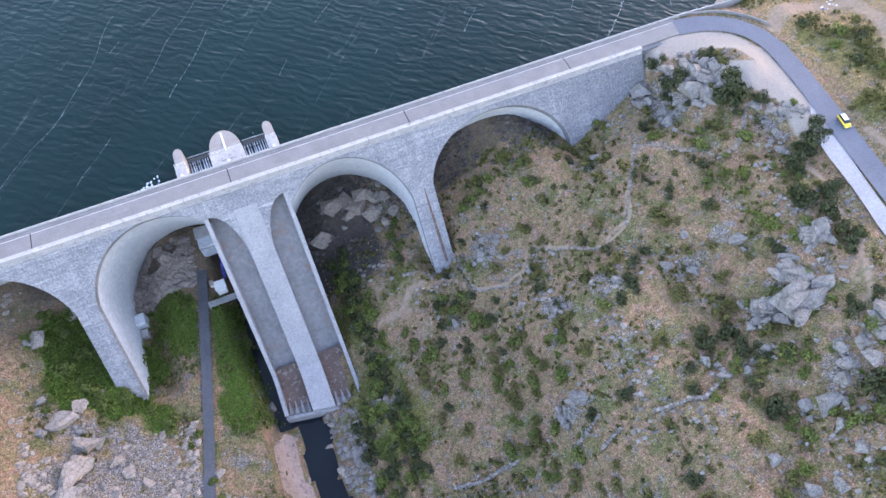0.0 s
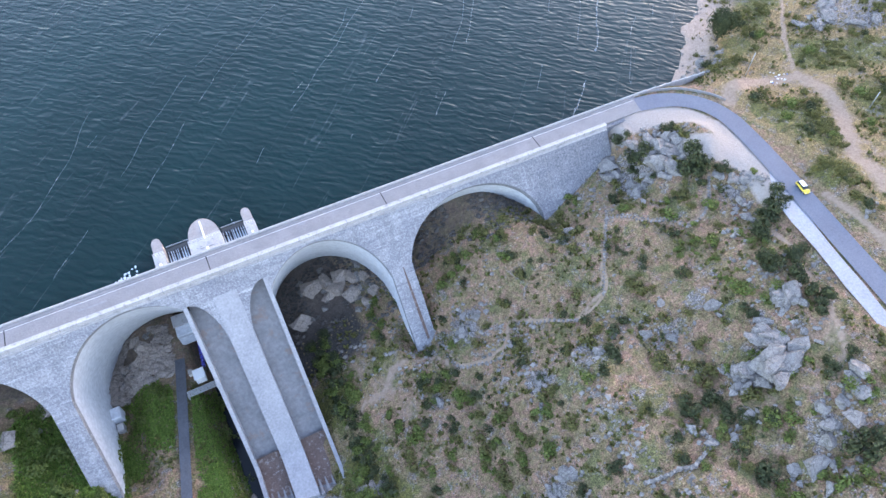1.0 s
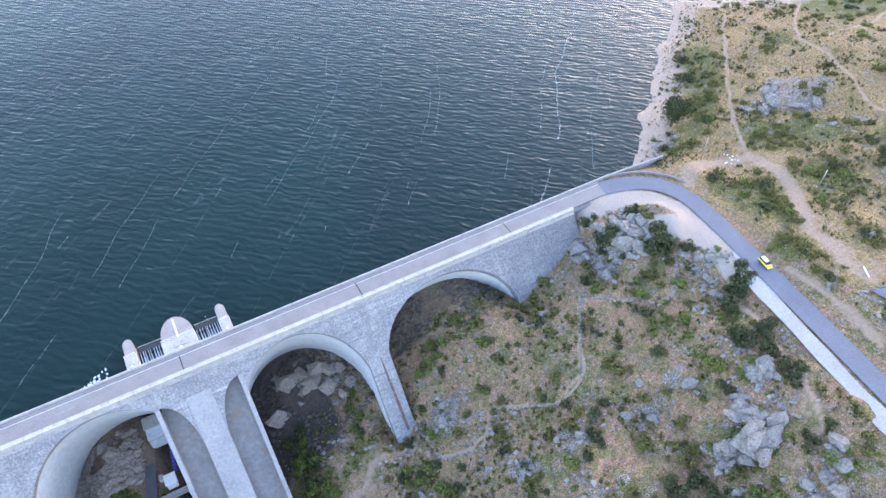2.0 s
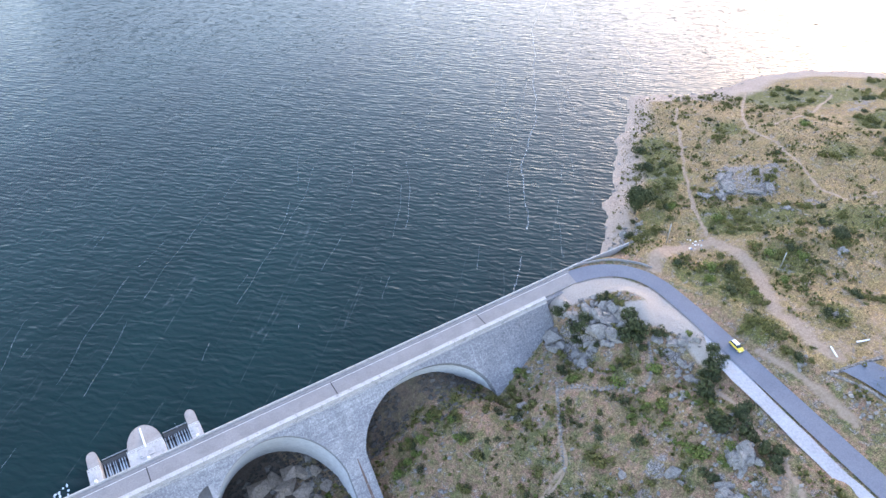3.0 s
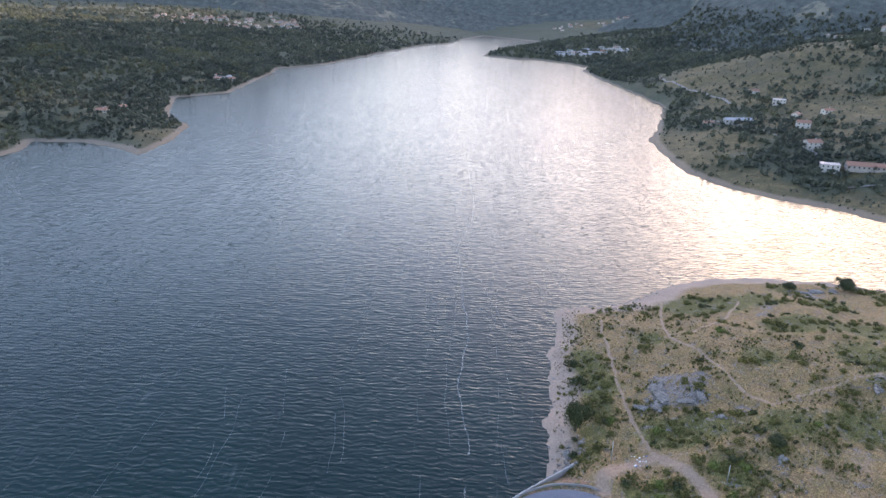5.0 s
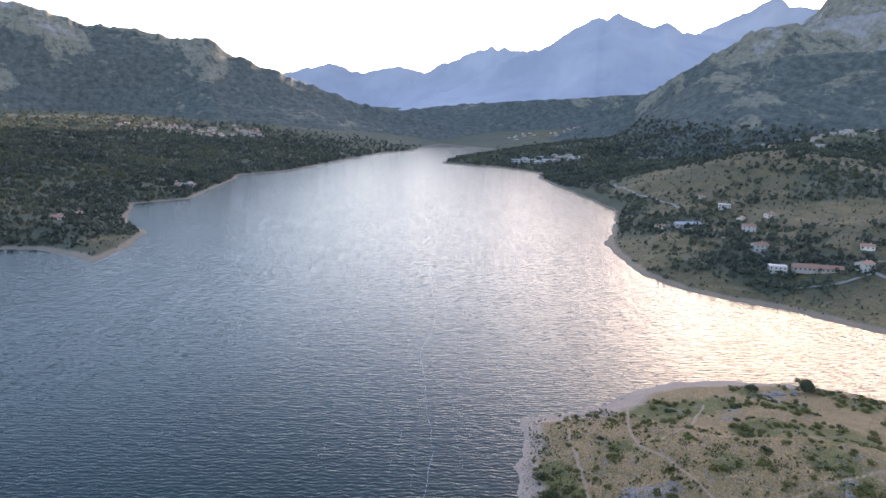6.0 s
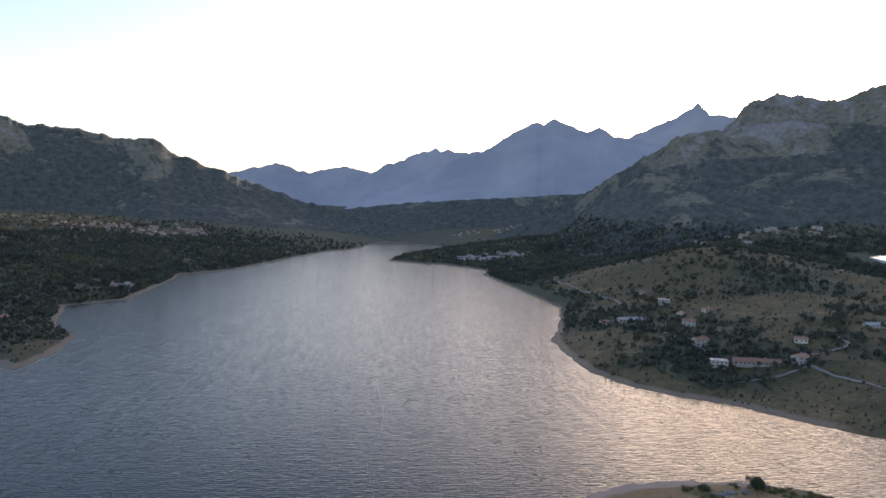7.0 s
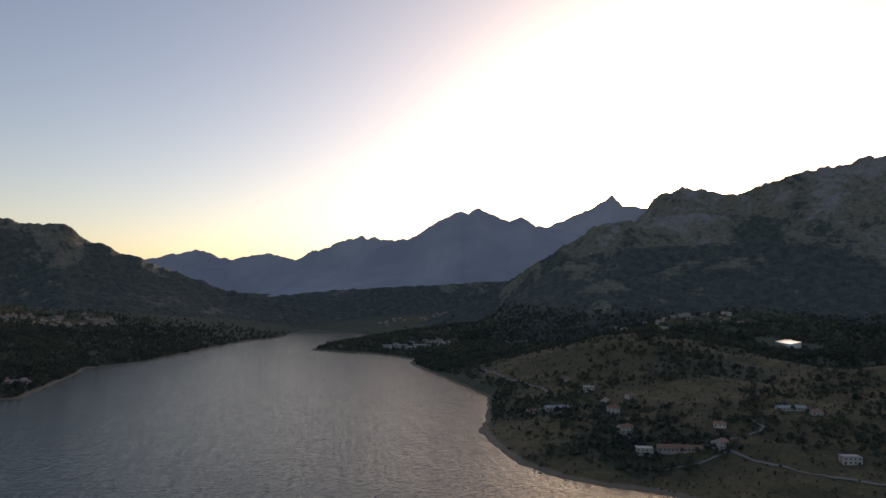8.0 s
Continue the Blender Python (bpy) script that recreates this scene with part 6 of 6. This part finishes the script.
x, y, r = scatter(52000, (-108, 230, -124, 86), 1, lambda x, y, d, r: land_side(x, y, d) & (vnoise(x / 7, y / 7, 2) + r.uniform(-.3, .3, x.shape) > -0.1))
tufts("dry_grass", "dry yellow grass tufts over the hillside", TUFT, x, y, r, 0.42)
x, y, r = scatter(34000, (-108, 230, -124, 86), 5, lambda x, y, d, r: land_side(x, y, d) & (vnoise(x / 7, y / 7, 22) + r.uniform(-.15, .15, x.shape) > 0.17))
tufts("low_scrub", "low olive scrub between the grass", LEAF_OLIVE, x, y, r, 0.75, 7)
x, y, r = scatter(46000, (-86, -57, -70, 2), 6, lambda x, y, d, r: (clear_of_roads(x, y)) & (cover_of(x, y)["lush"] + 0.7 * vnoise(x / 4, y / 4, 8) + r.uniform(-.25, .25, x.shape) > 0.55))
tufts("green_sward", "lush green grass beside the service lane", GRASS, x, y, r, 0.4, 5)
x, y, r = scatter(9000, (-108, -84, -36, 0), 7, lambda x, y, d, r: (cover_of(x, y)["lush"] + 0.6 * vnoise(x / 4, y / 4, 8) > 0.5))
tufts("green_sward", "lush green growth below the arches", GRASS, x, y, r, 0.6, 6)


def rubble(count, area, seed, low, high, keep, label, material=STONES):
    x, y, r = scatter(count, area, seed, keep)
    z = level(x, y)
    base = [Vector(v) for v in ((0, 0, 0.75), (0.9, 0.1, 0.1), (0.2, 0.95, 0.0), (-0.85, 0.3, 0.15), (-0.3, -0.9, 0.05), (0.6, -0.6, 0.3), (0, 0, -0.5), (0.3, 0.3, 0.7), (-0.4, -0.1, 0.65))]
    tri = [(0, 7, 8), (7, 1, 2), (7, 2, 3), (8, 7, 3), (8, 3, 4), (0, 8, 4), (0, 4, 5), (0, 5, 7), (7, 5, 1), (6, 2, 1), (6, 3, 2), (6, 4, 3), (6, 5, 4), (6, 1, 5)]
    verts, faces = [], []
    for px, py, pz in zip(x, y, z):
        s = low + (high - low) * r.uniform(0, 1) ** 3
        a, fl = r.uniform(0, 6.28), r.uniform(0.5, 0.9)
        c, q = math.cos(a), math.sin(a)
        b = len(verts)
        for v in base:
            j = r.uniform(0.8, 1.2)
            verts.append((px + s * j * (v.x * c - v.y * q), py + s * j * fl * (v.x * q + v.y * c), pz + s * v.z * fl * j))
        faces += [(b + i, b + k, b + l) for i, k, l in tri]
    tagged(new("rubble", mesh_of("rubble", verts, faces, material)), label, "stones", kind="stuff")


stony = lambda x, y: vnoise(x / 11, y / 11, 41) + 0.5 * vnoise(x / 4, y / 4, 42)
rubble(17000, (-25, 105, -122, -8), 11, 0.12, 1.0, lambda x, y, d, r: land_side(x, y, d) & (stony(x, y) + r.uniform(-.12, .12, x.shape) > 0.22), "loose grey stones over the hillside")
rubble(16000, (-110, -62, -98, 4), 12, 0.2, 1.6, lambda x, y, d, r: (stony(x, y) + r.uniform(-.25, .25, x.shape) > -0.02 + 0.6 * (y > -42) + 0.25 * (x > -72)) & clear_of_roads(x, y), "pale pinkish broken rock on the gorge side", PALE_ROCK)
rubble(2600, (-90, -66, -3, 14), 17, 0.3, 1.7, lambda x, y, d, r: stony(x, y) > -0.2, "broken rock under the spillway arch", PALE_ROCK)
rubble(5000, (-34, 40, -16, 14), 13, 0.2, 1.2, lambda x, y, d, r: stony(x, y) > -0.1, "dark rubble under the dam arches", WET_SHADE_STONE)
rubble(3500, (100, 230, -120, 86), 14, 0.12, 0.7, lambda x, y, d, r: (d > 1) & clear_of_roads(x, y) & (stony(x, y) > 0.3), "loose stones on the headland")
rubble(5200, (84, 365, -60, 95), 15, 0.2, 1.0, lambda x, y, d, r: (d > -2.5) & (d < 2.0) & (x > 96) & (level(x, y) > -0.5), "dark stones along the waterline")
rubble(420, (-46, -38, -80, -46), 16, 0.3, 1.5, lambda x, y, d, r: (np.abs(x + 50) > 4), "wet rocks along the stream")

# ---- houses round the lake ----
def house(name, label, wide, long, storeys, wall, roof, seed, flat=False):
    rng = random.Random(seed)
    thing = tagged(new(name), label, "house")
    high = 2.9 * storeys
    bm = bmesh.new()
    box(bm, -long / 2, long / 2, -wide / 2, wide / 2, -2.5, high)
    rise = 0.0 if flat else wide * 0.22
    if not flat:
        for s in (-1, 1):
            v = [bm.verts.new((s * long / 2, -wide / 2, high)), bm.verts.new((s * long / 2, wide / 2, high)), bm.verts.new((s * long / 2, 0, high + rise))]
            bm.faces.new(v if s > 0 else v[::-1])
    part("wall", bm, wall, thing)
    if flat:
        slab("roof", -long / 2 - .3, long / 2 + .3, -wide / 2 - .3, wide / 2 + .3, high, high + .35, roof, thing, "flat roof slab", 0.05)
    else:
        for s in (-1, 1):
            bm = bmesh.new()
            e = wide / 2 + 0.5
            drop = rise * 0.5 / (wide / 2)
            q = [(-long / 2 - .4, s * e, high - drop), (long / 2 + .4, s * e, high - drop), (long / 2 + .4, 0, high + rise), (-long / 2 - .4, 0, high + rise)]
            lo = [bm.verts.new(c) for c in q]
            hi = [bm.verts.new((a, b, c + 0.22)) for a, b, c in q]
            bm.faces.new(hi), bm.faces.new(lo[::-1])
            for k in range(4):
                bm.faces.new((lo[k], lo[(k + 1) % 4], hi[(k + 1) % 4], hi[k]))
            bmesh.ops.recalc_face_normals(bm, faces=bm.faces)
            part("roof", bm, roof, thing, "terracotta tiled roof slope" if roof is TILE else "grey roof slope")
        slab("chimney", long * 0.2 - .4, long * 0.2 + .4, wide * 0.1 - .4, wide * 0.1 + .4, high, high + rise + 1.0, wall, thing, "", 0.04)
    for f in range(storeys):
        n = max(2, int(long / 3.4))
        for k in range(n):
            x = -long / 2 + long * (k + 0.5) / n
            for s in (-1, 1):
                z = 0.9 + 2.9 * f
                y = s * (wide / 2 + 0.02)
                slab("window", x - 0.55, x + 0.55, min(y, y + s * 0.06), max(y, y + s * 0.06), z, z + 1.25, GLASS, thing, "dark window", 0)
        for s in (-1, 1):
            x = s * (long / 2 + 0.02)
            slab("window", min(x, x + s * 0.06), max(x, x + s * 0.06), -0.6, 0.6, 0.9 + 2.9 * f, 2.1 + 2.9 * f, GLASS, thing, "dark window", 0)
    slab("door", -long / 2 + 0.6, -long / 2 + 1.6, -wide / 2 - 0.09, -wide / 2 - 0.02, 0, 2.1, BARK, thing, "brown door", 0)
    return thing


def place(ob, x, y, turn, lift=0.0):
    return Matrix.Translation((x, y, ground_at(x, y) + lift)) @ Matrix.Rotation(radians(turn), 4, "Z")


STUCCO = plain("off-white house render", (0.42, 0.40, 0.37), 0.85)
VILLA = house("house", "white two-storey house with terracotta roof by the lake", 9, 13, 2, STUCCO, TILE, 1)
COTTAGE = house("house", "cream cottage with terracotta roof on the bank", 8, 11, 1, CREAM, TILE, 2)
LONG = house("long_house", "long pink-roofed lakeside house", 10, 38, 1, BEIGE, TILE, 3)
BARN = house("barn", "long white farm building with grey roof", 9, 30, 1, STUCCO, SLATE, 4)
FLAT = house("house", "white flat-roofed block house on the bank", 9, 14, 2, STUCCO, SLATE, 5, True)
LONG.matrix_world = place(LONG, 564, 80, -58)
VILLA.matrix_world = place(VILLA, 672.8, 184, -60)
COTTAGE.matrix_world = place(COTTAGE, 669.3, 284.4, -50)
BARN.matrix_world = place(BARN, 731.6, 16.8, -50)
FLAT.matrix_world = place(FLAT, 548, 106, -60)
for ob, x, y, turn in ((VILLA, 594.8, 140.8, -35), (BARN, 687.1, 259.5, -40), (COTTAGE, 645.7, 66.0, -70), (COTTAGE, 825.4, 314.5, -45), (FLAT, 773.7, 257.2, -60), (COTTAGE, 726.8, 215.2, 10), (COTTAGE, 748, 192, -30), (COTTAGE, 727.7, -6, -50), (FLAT, 597.1, -45.1, -60), (VILLA, 588, 52, -20), (VILLA, 1380, 620, -40), (VILLA, 1384, 442, -30)):
    copy_thing(ob, place(ob, x, y, turn))
hr = random.Random(12)


def village(count, cx, cy, along, across, turn, kinds):
    """Houses clustered along a slope."""
    c, s = math.cos(radians(turn)), math.sin(radians(turn))
    for k in range(count):
        u, v = hr.uniform(-along, along), hr.gauss(0, across)
        x, y = cx + u * c - v * s, cy + u * s + v * c
        if shore(np.array([x]), np.array([y]))[0] < 15:
            continue
        copy_thing(hr.choice(kinds), place(None, x, y, turn + hr.choice((0, 90, 20, -30)), hr.uniform(0, 1)))


village(80, 740, 1800, 200, 60, -25, (VILLA, COTTAGE, COTTAGE, COTTAGE, VILLA))
village(28, 1290, 950, 80, 22, -55, (VILLA, COTTAGE, FLAT, BARN))
village(26, 1420, 350, 130, 30, -60, (VILLA, COTTAGE, FLAT))
village(10, 1640, 480, 90, 25, -50, (VILLA, COTTAGE))
village(34, 2350, 1480, 170, 60, -50, (VILLA, COTTAGE, FLAT, VILLA))
village(20, 2050, 1560, 160, 40, -50, (VILLA, COTTAGE))
village(9, 1700, 2150, 140, 30, -40, (VILLA, COTTAGE))
village(4, 160, 765, 20, 12, 10, (COTTAGE,))
village(4, 390, 1010, 20, 12, 10, (COTTAGE, BARN))

# glasshouse roof that catches the low sun
m, t, p = nodes("glasshouse sheeting")
p.inputs["Base Color"].default_value, p.inputs["Roughness"].default_value, p.inputs["Metallic"].default_value = (0.85, 0.84, 0.82, 1), 0.06, 0.9
SHEET = m
x, y = 1308, 105
barn_glass = tagged(new("glasshouse"), "low glasshouse with a smooth pale roof catching the sky", "greenhouse")
base = ground_at(x, y)
ahead, side, rise = Vector((0.989, 0.149)), Vector((-0.149, 0.989)), math.tan(radians(9))
rim = [ahead * a + side * b for a, b in ((-20, -3), (-16, 4), (0, 21), (20, 3), (16, -4), (0, -21))]
bm = bmesh.new()
low = [bm.verts.new((x + q.x, y + q.y, base - 6)) for q in rim]
top = [bm.verts.new((x + q.x, y + q.y, base + 6 + q.dot(ahead) * rise)) for q in rim]
for k in range(6):
    bm.faces.new((low[k], low[(k + 1) % 6], top[(k + 1) % 6], top[k]))
part("wall", bm, SMOOTH, barn_glass)
bm = bmesh.new()
bm.faces.new([bm.verts.new((x + q.x * 1.02, y + q.y * 1.02, base + 6.3 + q.dot(ahead) * rise)) for q in rim])
bmesh.ops.recalc_face_normals(bm, faces=bm.faces)
part("roof", bm, SHEET, barn_glass, "smooth pale roof sheet")
# lanes on the far bank
FARLANE = grainy("pale worn lane", (0.17, 0.16, 0.15), (0.25, 0.235, 0.22), 6.0, 0.95, 0.02, 9)
for line, wide in (([(560, -75), (563, -8), (585, 44), (600, 60), (625, 40), (650, 28), (690, 60)], 2.6), ([(585, 44), (553, 57), (522, 86), (510, 110)], 1.8), ([(953, 545), (905, 490), (861, 433), (817, 370), (790, 330), (740, 290)], 2.6), ([(690, 300), (672, 250), (650, 215), (610, 165), (575, 125)], 2.4)):
    ribbon("far_lane", [(a, b, 0) for a, b in line], -wide * 0.65, wide * 0.65, FARLANE, "pale country lane on the far bank", "lane", 0.5, True)
for line in ([(533, 70), (548, 62), (562, 50), (580, 45)],):
    ribbon("garden_wall_strip", [(a, b, 0) for a, b in line], -0.35, 0.35, FARLANE, "pale boundary wall above the shore", "wall", 1.4, True)


# ---- woods on the far banks ----
def woods(count, seed, near, far, sprays, lift, tall=1.5, dots=False):
    r = np.random.RandomState(seed)
    az, dist = np.radians(r.uniform(-12, 99, count)), near + (far - near) * r.uniform(0, 1, count) ** 1.1
    x, y = EYE[0] + dist * np.sin(az), EYE[1] + dist * np.cos(az)
    cover = vnoise(x / 130, y / 130, 61) + 0.6 * vnoise(x / 45, y / 45, 62) + 0.45 * r.uniform(-1, 1, count)
    ok = (shore(x, y) > 8) & ~((x < 445) & (y < 130)) & ((cover > 0.5 - 0.98 * far_wood(x, y)) | dots) & (np.hypot(x - 1308, y - 105) > 60)
    x, y, dist = x[ok], y[ok], dist[ok]
    z = terrain(x, y)
    ok = r.uniform(0, 1, len(x)) < smooth(135, 85, z) * smooth(2500, 1700, dist)
    x, y, z, dist = x[ok], y[ok], z[ok], dist[ok]
    n = len(x)
    size = (tall + dist * lift) * r.uniform(0.4, 1.45, n)
    # ragged crowns: a few lobes of leaf sprays each
    shapes = []
    for k in range(6):
        lobes = r.normal(0, 0.38, (6, 3)) * (1, 1, 0.8)
        way = r.normal(0, 1, (sprays, 3)) + (0, 0, 0.25)
        way /= np.linalg.norm(way, axis=1)[:, None]
        mid = lobes[r.randint(0, 6, sprays)] + way * r.uniform(0.3, 0.62, (sprays, 1))
        a = np.cross(way, r.normal(0, 1, (sprays, 3)))
        a /= np.linalg.norm(a, axis=1)[:, None]
        b = np.cross(way, a)
        w = r.uniform(0.28, 0.55, (sprays, 1)) * (26 / sprays) ** 0.3
        shapes.append(np.stack([mid + a * w, mid - a * w * 0.6 + b * w, mid - a * w * 0.6 - b * w - way * 0.15], 1).reshape(-1, 3))
    v = np.array(shapes)[r.randint(0, 6, n)] * size[:, None, None]
    ang = r.uniform(0, 6.28, n)[:, None]
    v[:, :, 0], v[:, :, 1] = v[:, :, 0] * np.cos(ang) - v[:, :, 1] * np.sin(ang), v[:, :, 0] * np.sin(ang) + v[:, :, 1] * np.cos(ang)
    v[:, :, 2] *= r.uniform(0.8, 1.5, (n, 1))
    v += np.stack([x, y, z + size * 0.7], 1)[:, None, :]
    v = v.reshape(-1, 3)
    tagged(new("far_woods", fast_mesh("far_woods", v, np.arange(len(v)).reshape(-1, 3), WOOD_FAR)), "dark oak and pine woods on the far banks", "woods", kind="stuff")


woods(42000, 5, 360, 1400, 26, 0.0014)
woods(13000, 7, 440, 1300, 12, 0.0007, 0.5, True)
woods(95000, 6, 1250, 2900, 9, 0.0012)

# ---- car ----
def car(x, y, z, turn):
    thing = tagged(new("car"), "small yellow hatchback driving on the asphalt road", "car")
    bm = bmesh.new()
    prof = [(-2.0, 0.35), (-2.05, 0.75), (-1.95, 0.95), (-1.1, 1.02), (1.2, 1.0), (1.75, 0.85), (2.0, 0.68), (2.02, 0.35)]
    rows = [[(px, s, pz) for px, pz in prof] for s in (-0.82, 0.82)]
    a, b = [bm.verts.new(c) for c in rows[0]], [bm.verts.new(c) for c in rows[1]]
    for k in range(len(prof)):
        q = (k + 1) % len(prof)
        bm.faces.new((a[k], a[q], b[q], b[k]))
    bm.faces.new(a[::-1]), bm.faces.new(b)
    bmesh.ops.recalc_face_normals(bm, faces=bm.faces)
    bmesh.ops.bevel(bm, geom=bm.edges, offset=0.07, segments=2, affect="EDGES")
    part("body", bm, YELLOW, thing, "yellow painted body", True)
    bm = bmesh.new()
    base, top = [(-1.85, -.74), (1.05, -.74), (1.05, .74), (-1.85, .74)], [(-1.6, -.6), (0.35, -.6), (0.35, .6), (-1.6, .6)]
    vb, vt = [bm.verts.new((u, w, 0.99)) for u, w in base], [bm.verts.new((u, w, 1.48)) for u, w in top]
    for k in range(4):
        bm.faces.new((vb[k], vb[(k + 1) % 4], vt[(k + 1) % 4], vt[k]))
    part("glazing", bm, GLASS, thing, "dark car windows")
    slab("roof_panel", -1.62, 0.38, -.62, .62, 1.46, 1.53, WHITE, thing, "off-white roof", 0.03)
    for sx in (-1.3, 1.3):
        for sy in (-0.78, 0.78):
            bm = bmesh.new()
            bmesh.ops.create_cone(bm, cap_ends=True, segments=16, radius1=0.32, radius2=0.32, depth=0.2, matrix=Matrix.Translation((sx, sy, 0.32)) @ Matrix.Rotation(radians(90), 4, "X"))
            w = part("wheel", bm, RUBBER, thing, "black tyre")
            bm = bmesh.new()
            bmesh.ops.create_cone(bm, cap_ends=True, segments=12, radius1=0.19, radius2=0.19, depth=0.22, matrix=Matrix.Translation((sx, sy, 0.32)) @ Matrix.Rotation(radians(90), 4, "X"))
            part("rim", bm, STEEL, w, "grey wheel rim")
    for sy in (-0.6, 0.6):
        slab("headlight", 1.96, 2.04, sy - .16, sy + .16, 0.66, 0.8, WHITE, thing, "pale headlight", 0.01)
    thing.matrix_world = Matrix.Translation((x, y, z)) @ Matrix.Rotation(radians(turn), 4, "Z")


car(94.6, -48.5, 8.92, -100)


# ---- poles, litter, plant under the dam ----
def pole(x, y, high, label, lamp=True):
    thing = tagged(new("lamp_post"), label, "lamp post")
    g = ground_at(x, y)
    bm = bmesh.new()
    bmesh.ops.create_cone(bm, cap_ends=True, segments=10, radius1=0.16, radius2=0.09, depth=high, matrix=Matrix.Translation((x, y, g + high / 2)))
    part("post", bm, STEEL, thing, "pale tapered post", True)
    if lamp:
        slab("arm", x - 0.05, x + 1.3, y - 0.05, y + 0.05, g + high - 0.1, g + high, STEEL, thing, "", 0.01)
        slab("lamp_head", x + 0.9, x + 1.6, y - 0.16, y + 0.16, g + high - 0.16, g + high + 0.06, WHITE, thing, "white lamp head", 0.03)


pole(117.6, -4.2, 8.0, "pale bare metal post by the dirt yard", False)
pole(131.5, -35, 5.5, "thin grey post among scrub", False)
for x, y, turn, l in ((110.6, -64.6, 58, 3.6), (119.8, -66.6, -20, 3.8)):
    ob = slab("fallen_post", -l / 2, l / 2, -0.18, 0.18, 0, 0.3, WHITE, None, "", 0.05)
    ob.matrix_world = Matrix.Translation((x, y, ground_at(x, y) + 0.15)) @ Matrix.Rotation(radians(turn), 4, "Z")
    tagged(ob, "pale concrete post lying on bare dirt", "post")
lr = random.Random(3)
for k in range(14):
    x, y = 124.5 + lr.gauss(0, 1.6), -10.6 + lr.gauss(0, 1.2)
    ob = new("litter", ROCK_MESHES[k % 7].copy())
    ob.data.materials.clear()
    ob.data.materials.append((WHITE, WHITE, BLUE, CREAM)[k % 4])
    s = lr.uniform(0.25, 0.6)
    ob.matrix_world = Matrix.Translation((x, y, ground_at(x, y) + 0.2)) @ Matrix.Diagonal((s, s * 0.7, s * 0.5, 1))
    tagged(ob, "crumpled pale rubbish bag on the dirt", "litter", "rubbish heap")

z0 = -30.6
shed = tagged(new("plant_shed"), "grey flat-roofed valve house against the chute wall", "shed")
slab("wall", -63.0, -56.4, 5.2, 12.0, z0 - 2, z0 + 3.2, SMOOTH, shed, "", 0.05)
slab("roof", -63.3, -56.1, 8.4, 12.3, z0 + 3.2, z0 + 3.6, PARAPET, shed, "pale roof slab", 0.05)
slab("roof", -62.8, -56.3, 4.8, 8.2, z0 + 2.4, z0 + 2.8, STEEL, shed, "lower steel roof", 0.04)
for k in range(9):
    bm = bmesh.new()
    bmesh.ops.create_cone(bm, cap_ends=True, segments=14, radius1=0.5, radius2=0.5, depth=1.3, matrix=Matrix.Translation((-58.2 - 0.08 * k, 4.2 - 1.15 * k, z0 + 0.75)))
    bmesh.ops.bevel(bm, geom=[e for e in bm.edges if e.calc_face_angle(0) > 1], offset=0.08, segments=2, affect="EDGES")
    me = bpy.data.meshes.new("drum")
    bm.to_mesh(me)
    bm.free()
    me.materials.append(INDIGO)
    tagged(new("drum", me), "indigo plastic drum beside the service lane", "drum", "row of drums")
cabin = tagged(new("site_cabin"), "small white site cabin beside drums", "cabin")
slab("body", -61.8, -59.2, -9.4, -6.6, z0 - 0.5, z0 + 2.2, WHITE, cabin, "", 0.06)
slab("roof", -62.0, -59.0, -9.6, -6.4, z0 + 2.2, z0 + 2.4, WHITE, cabin, "pale roof panel", 0.03)
slab("door", -61.86, -61.80, -8.5, -7.6, z0, z0 + 2.0, STEEL, cabin, "grey door", 0)
crate = tagged(new("crate"), "yellowish wooden crate beside the cabin", "crate")
slab("box", -63.2, -62.1, -6.6, -4.9, z0, z0 + 1.2, CREAM, crate, "", 0.03)
for k in range(4):
    slab("plank", -63.24, -62.06, -6.55 + 0.43 * k, -6.25 + 0.43 * k, z0 + 1.19, z0 + 1.25, BEIGE, crate, "", 0)
rack = tagged(new("pipe_rack"), "steel pipe rack beside the lane", "rack")
for k in range(5):
    slab("pipe", -65.0, -57.0, -11.2 - 0.4 * k, -11.0 - 0.4 * k, z0 + 0.6, z0 + 0.8, STEEL, rack, "", 0.02)
for x in (-64.8, -57.2):
    slab("leg", x - 0.1, x + 0.1, -13.0, -11.0, z0 - 1.5, z0 + 0.6, STEEL, rack, "", 0.02)
block = tagged(new("concrete_block"), "pale concrete block at the foot of a pier", "block")
slab("body", -85.6, -82.8, -8.4, -5.0, ground_at(-81.5, -11) - 1, ground_at(-81.5, -11) + 4.2, SMOOTH, block, "", 0.15)
slab("cap", -85.0, -83.2, -11.4, -9.2, ground_at(-81.5, -15) - 1, ground_at(-81.5, -15) + 2.2, PARAPET, block, "small upper block", 0.1)
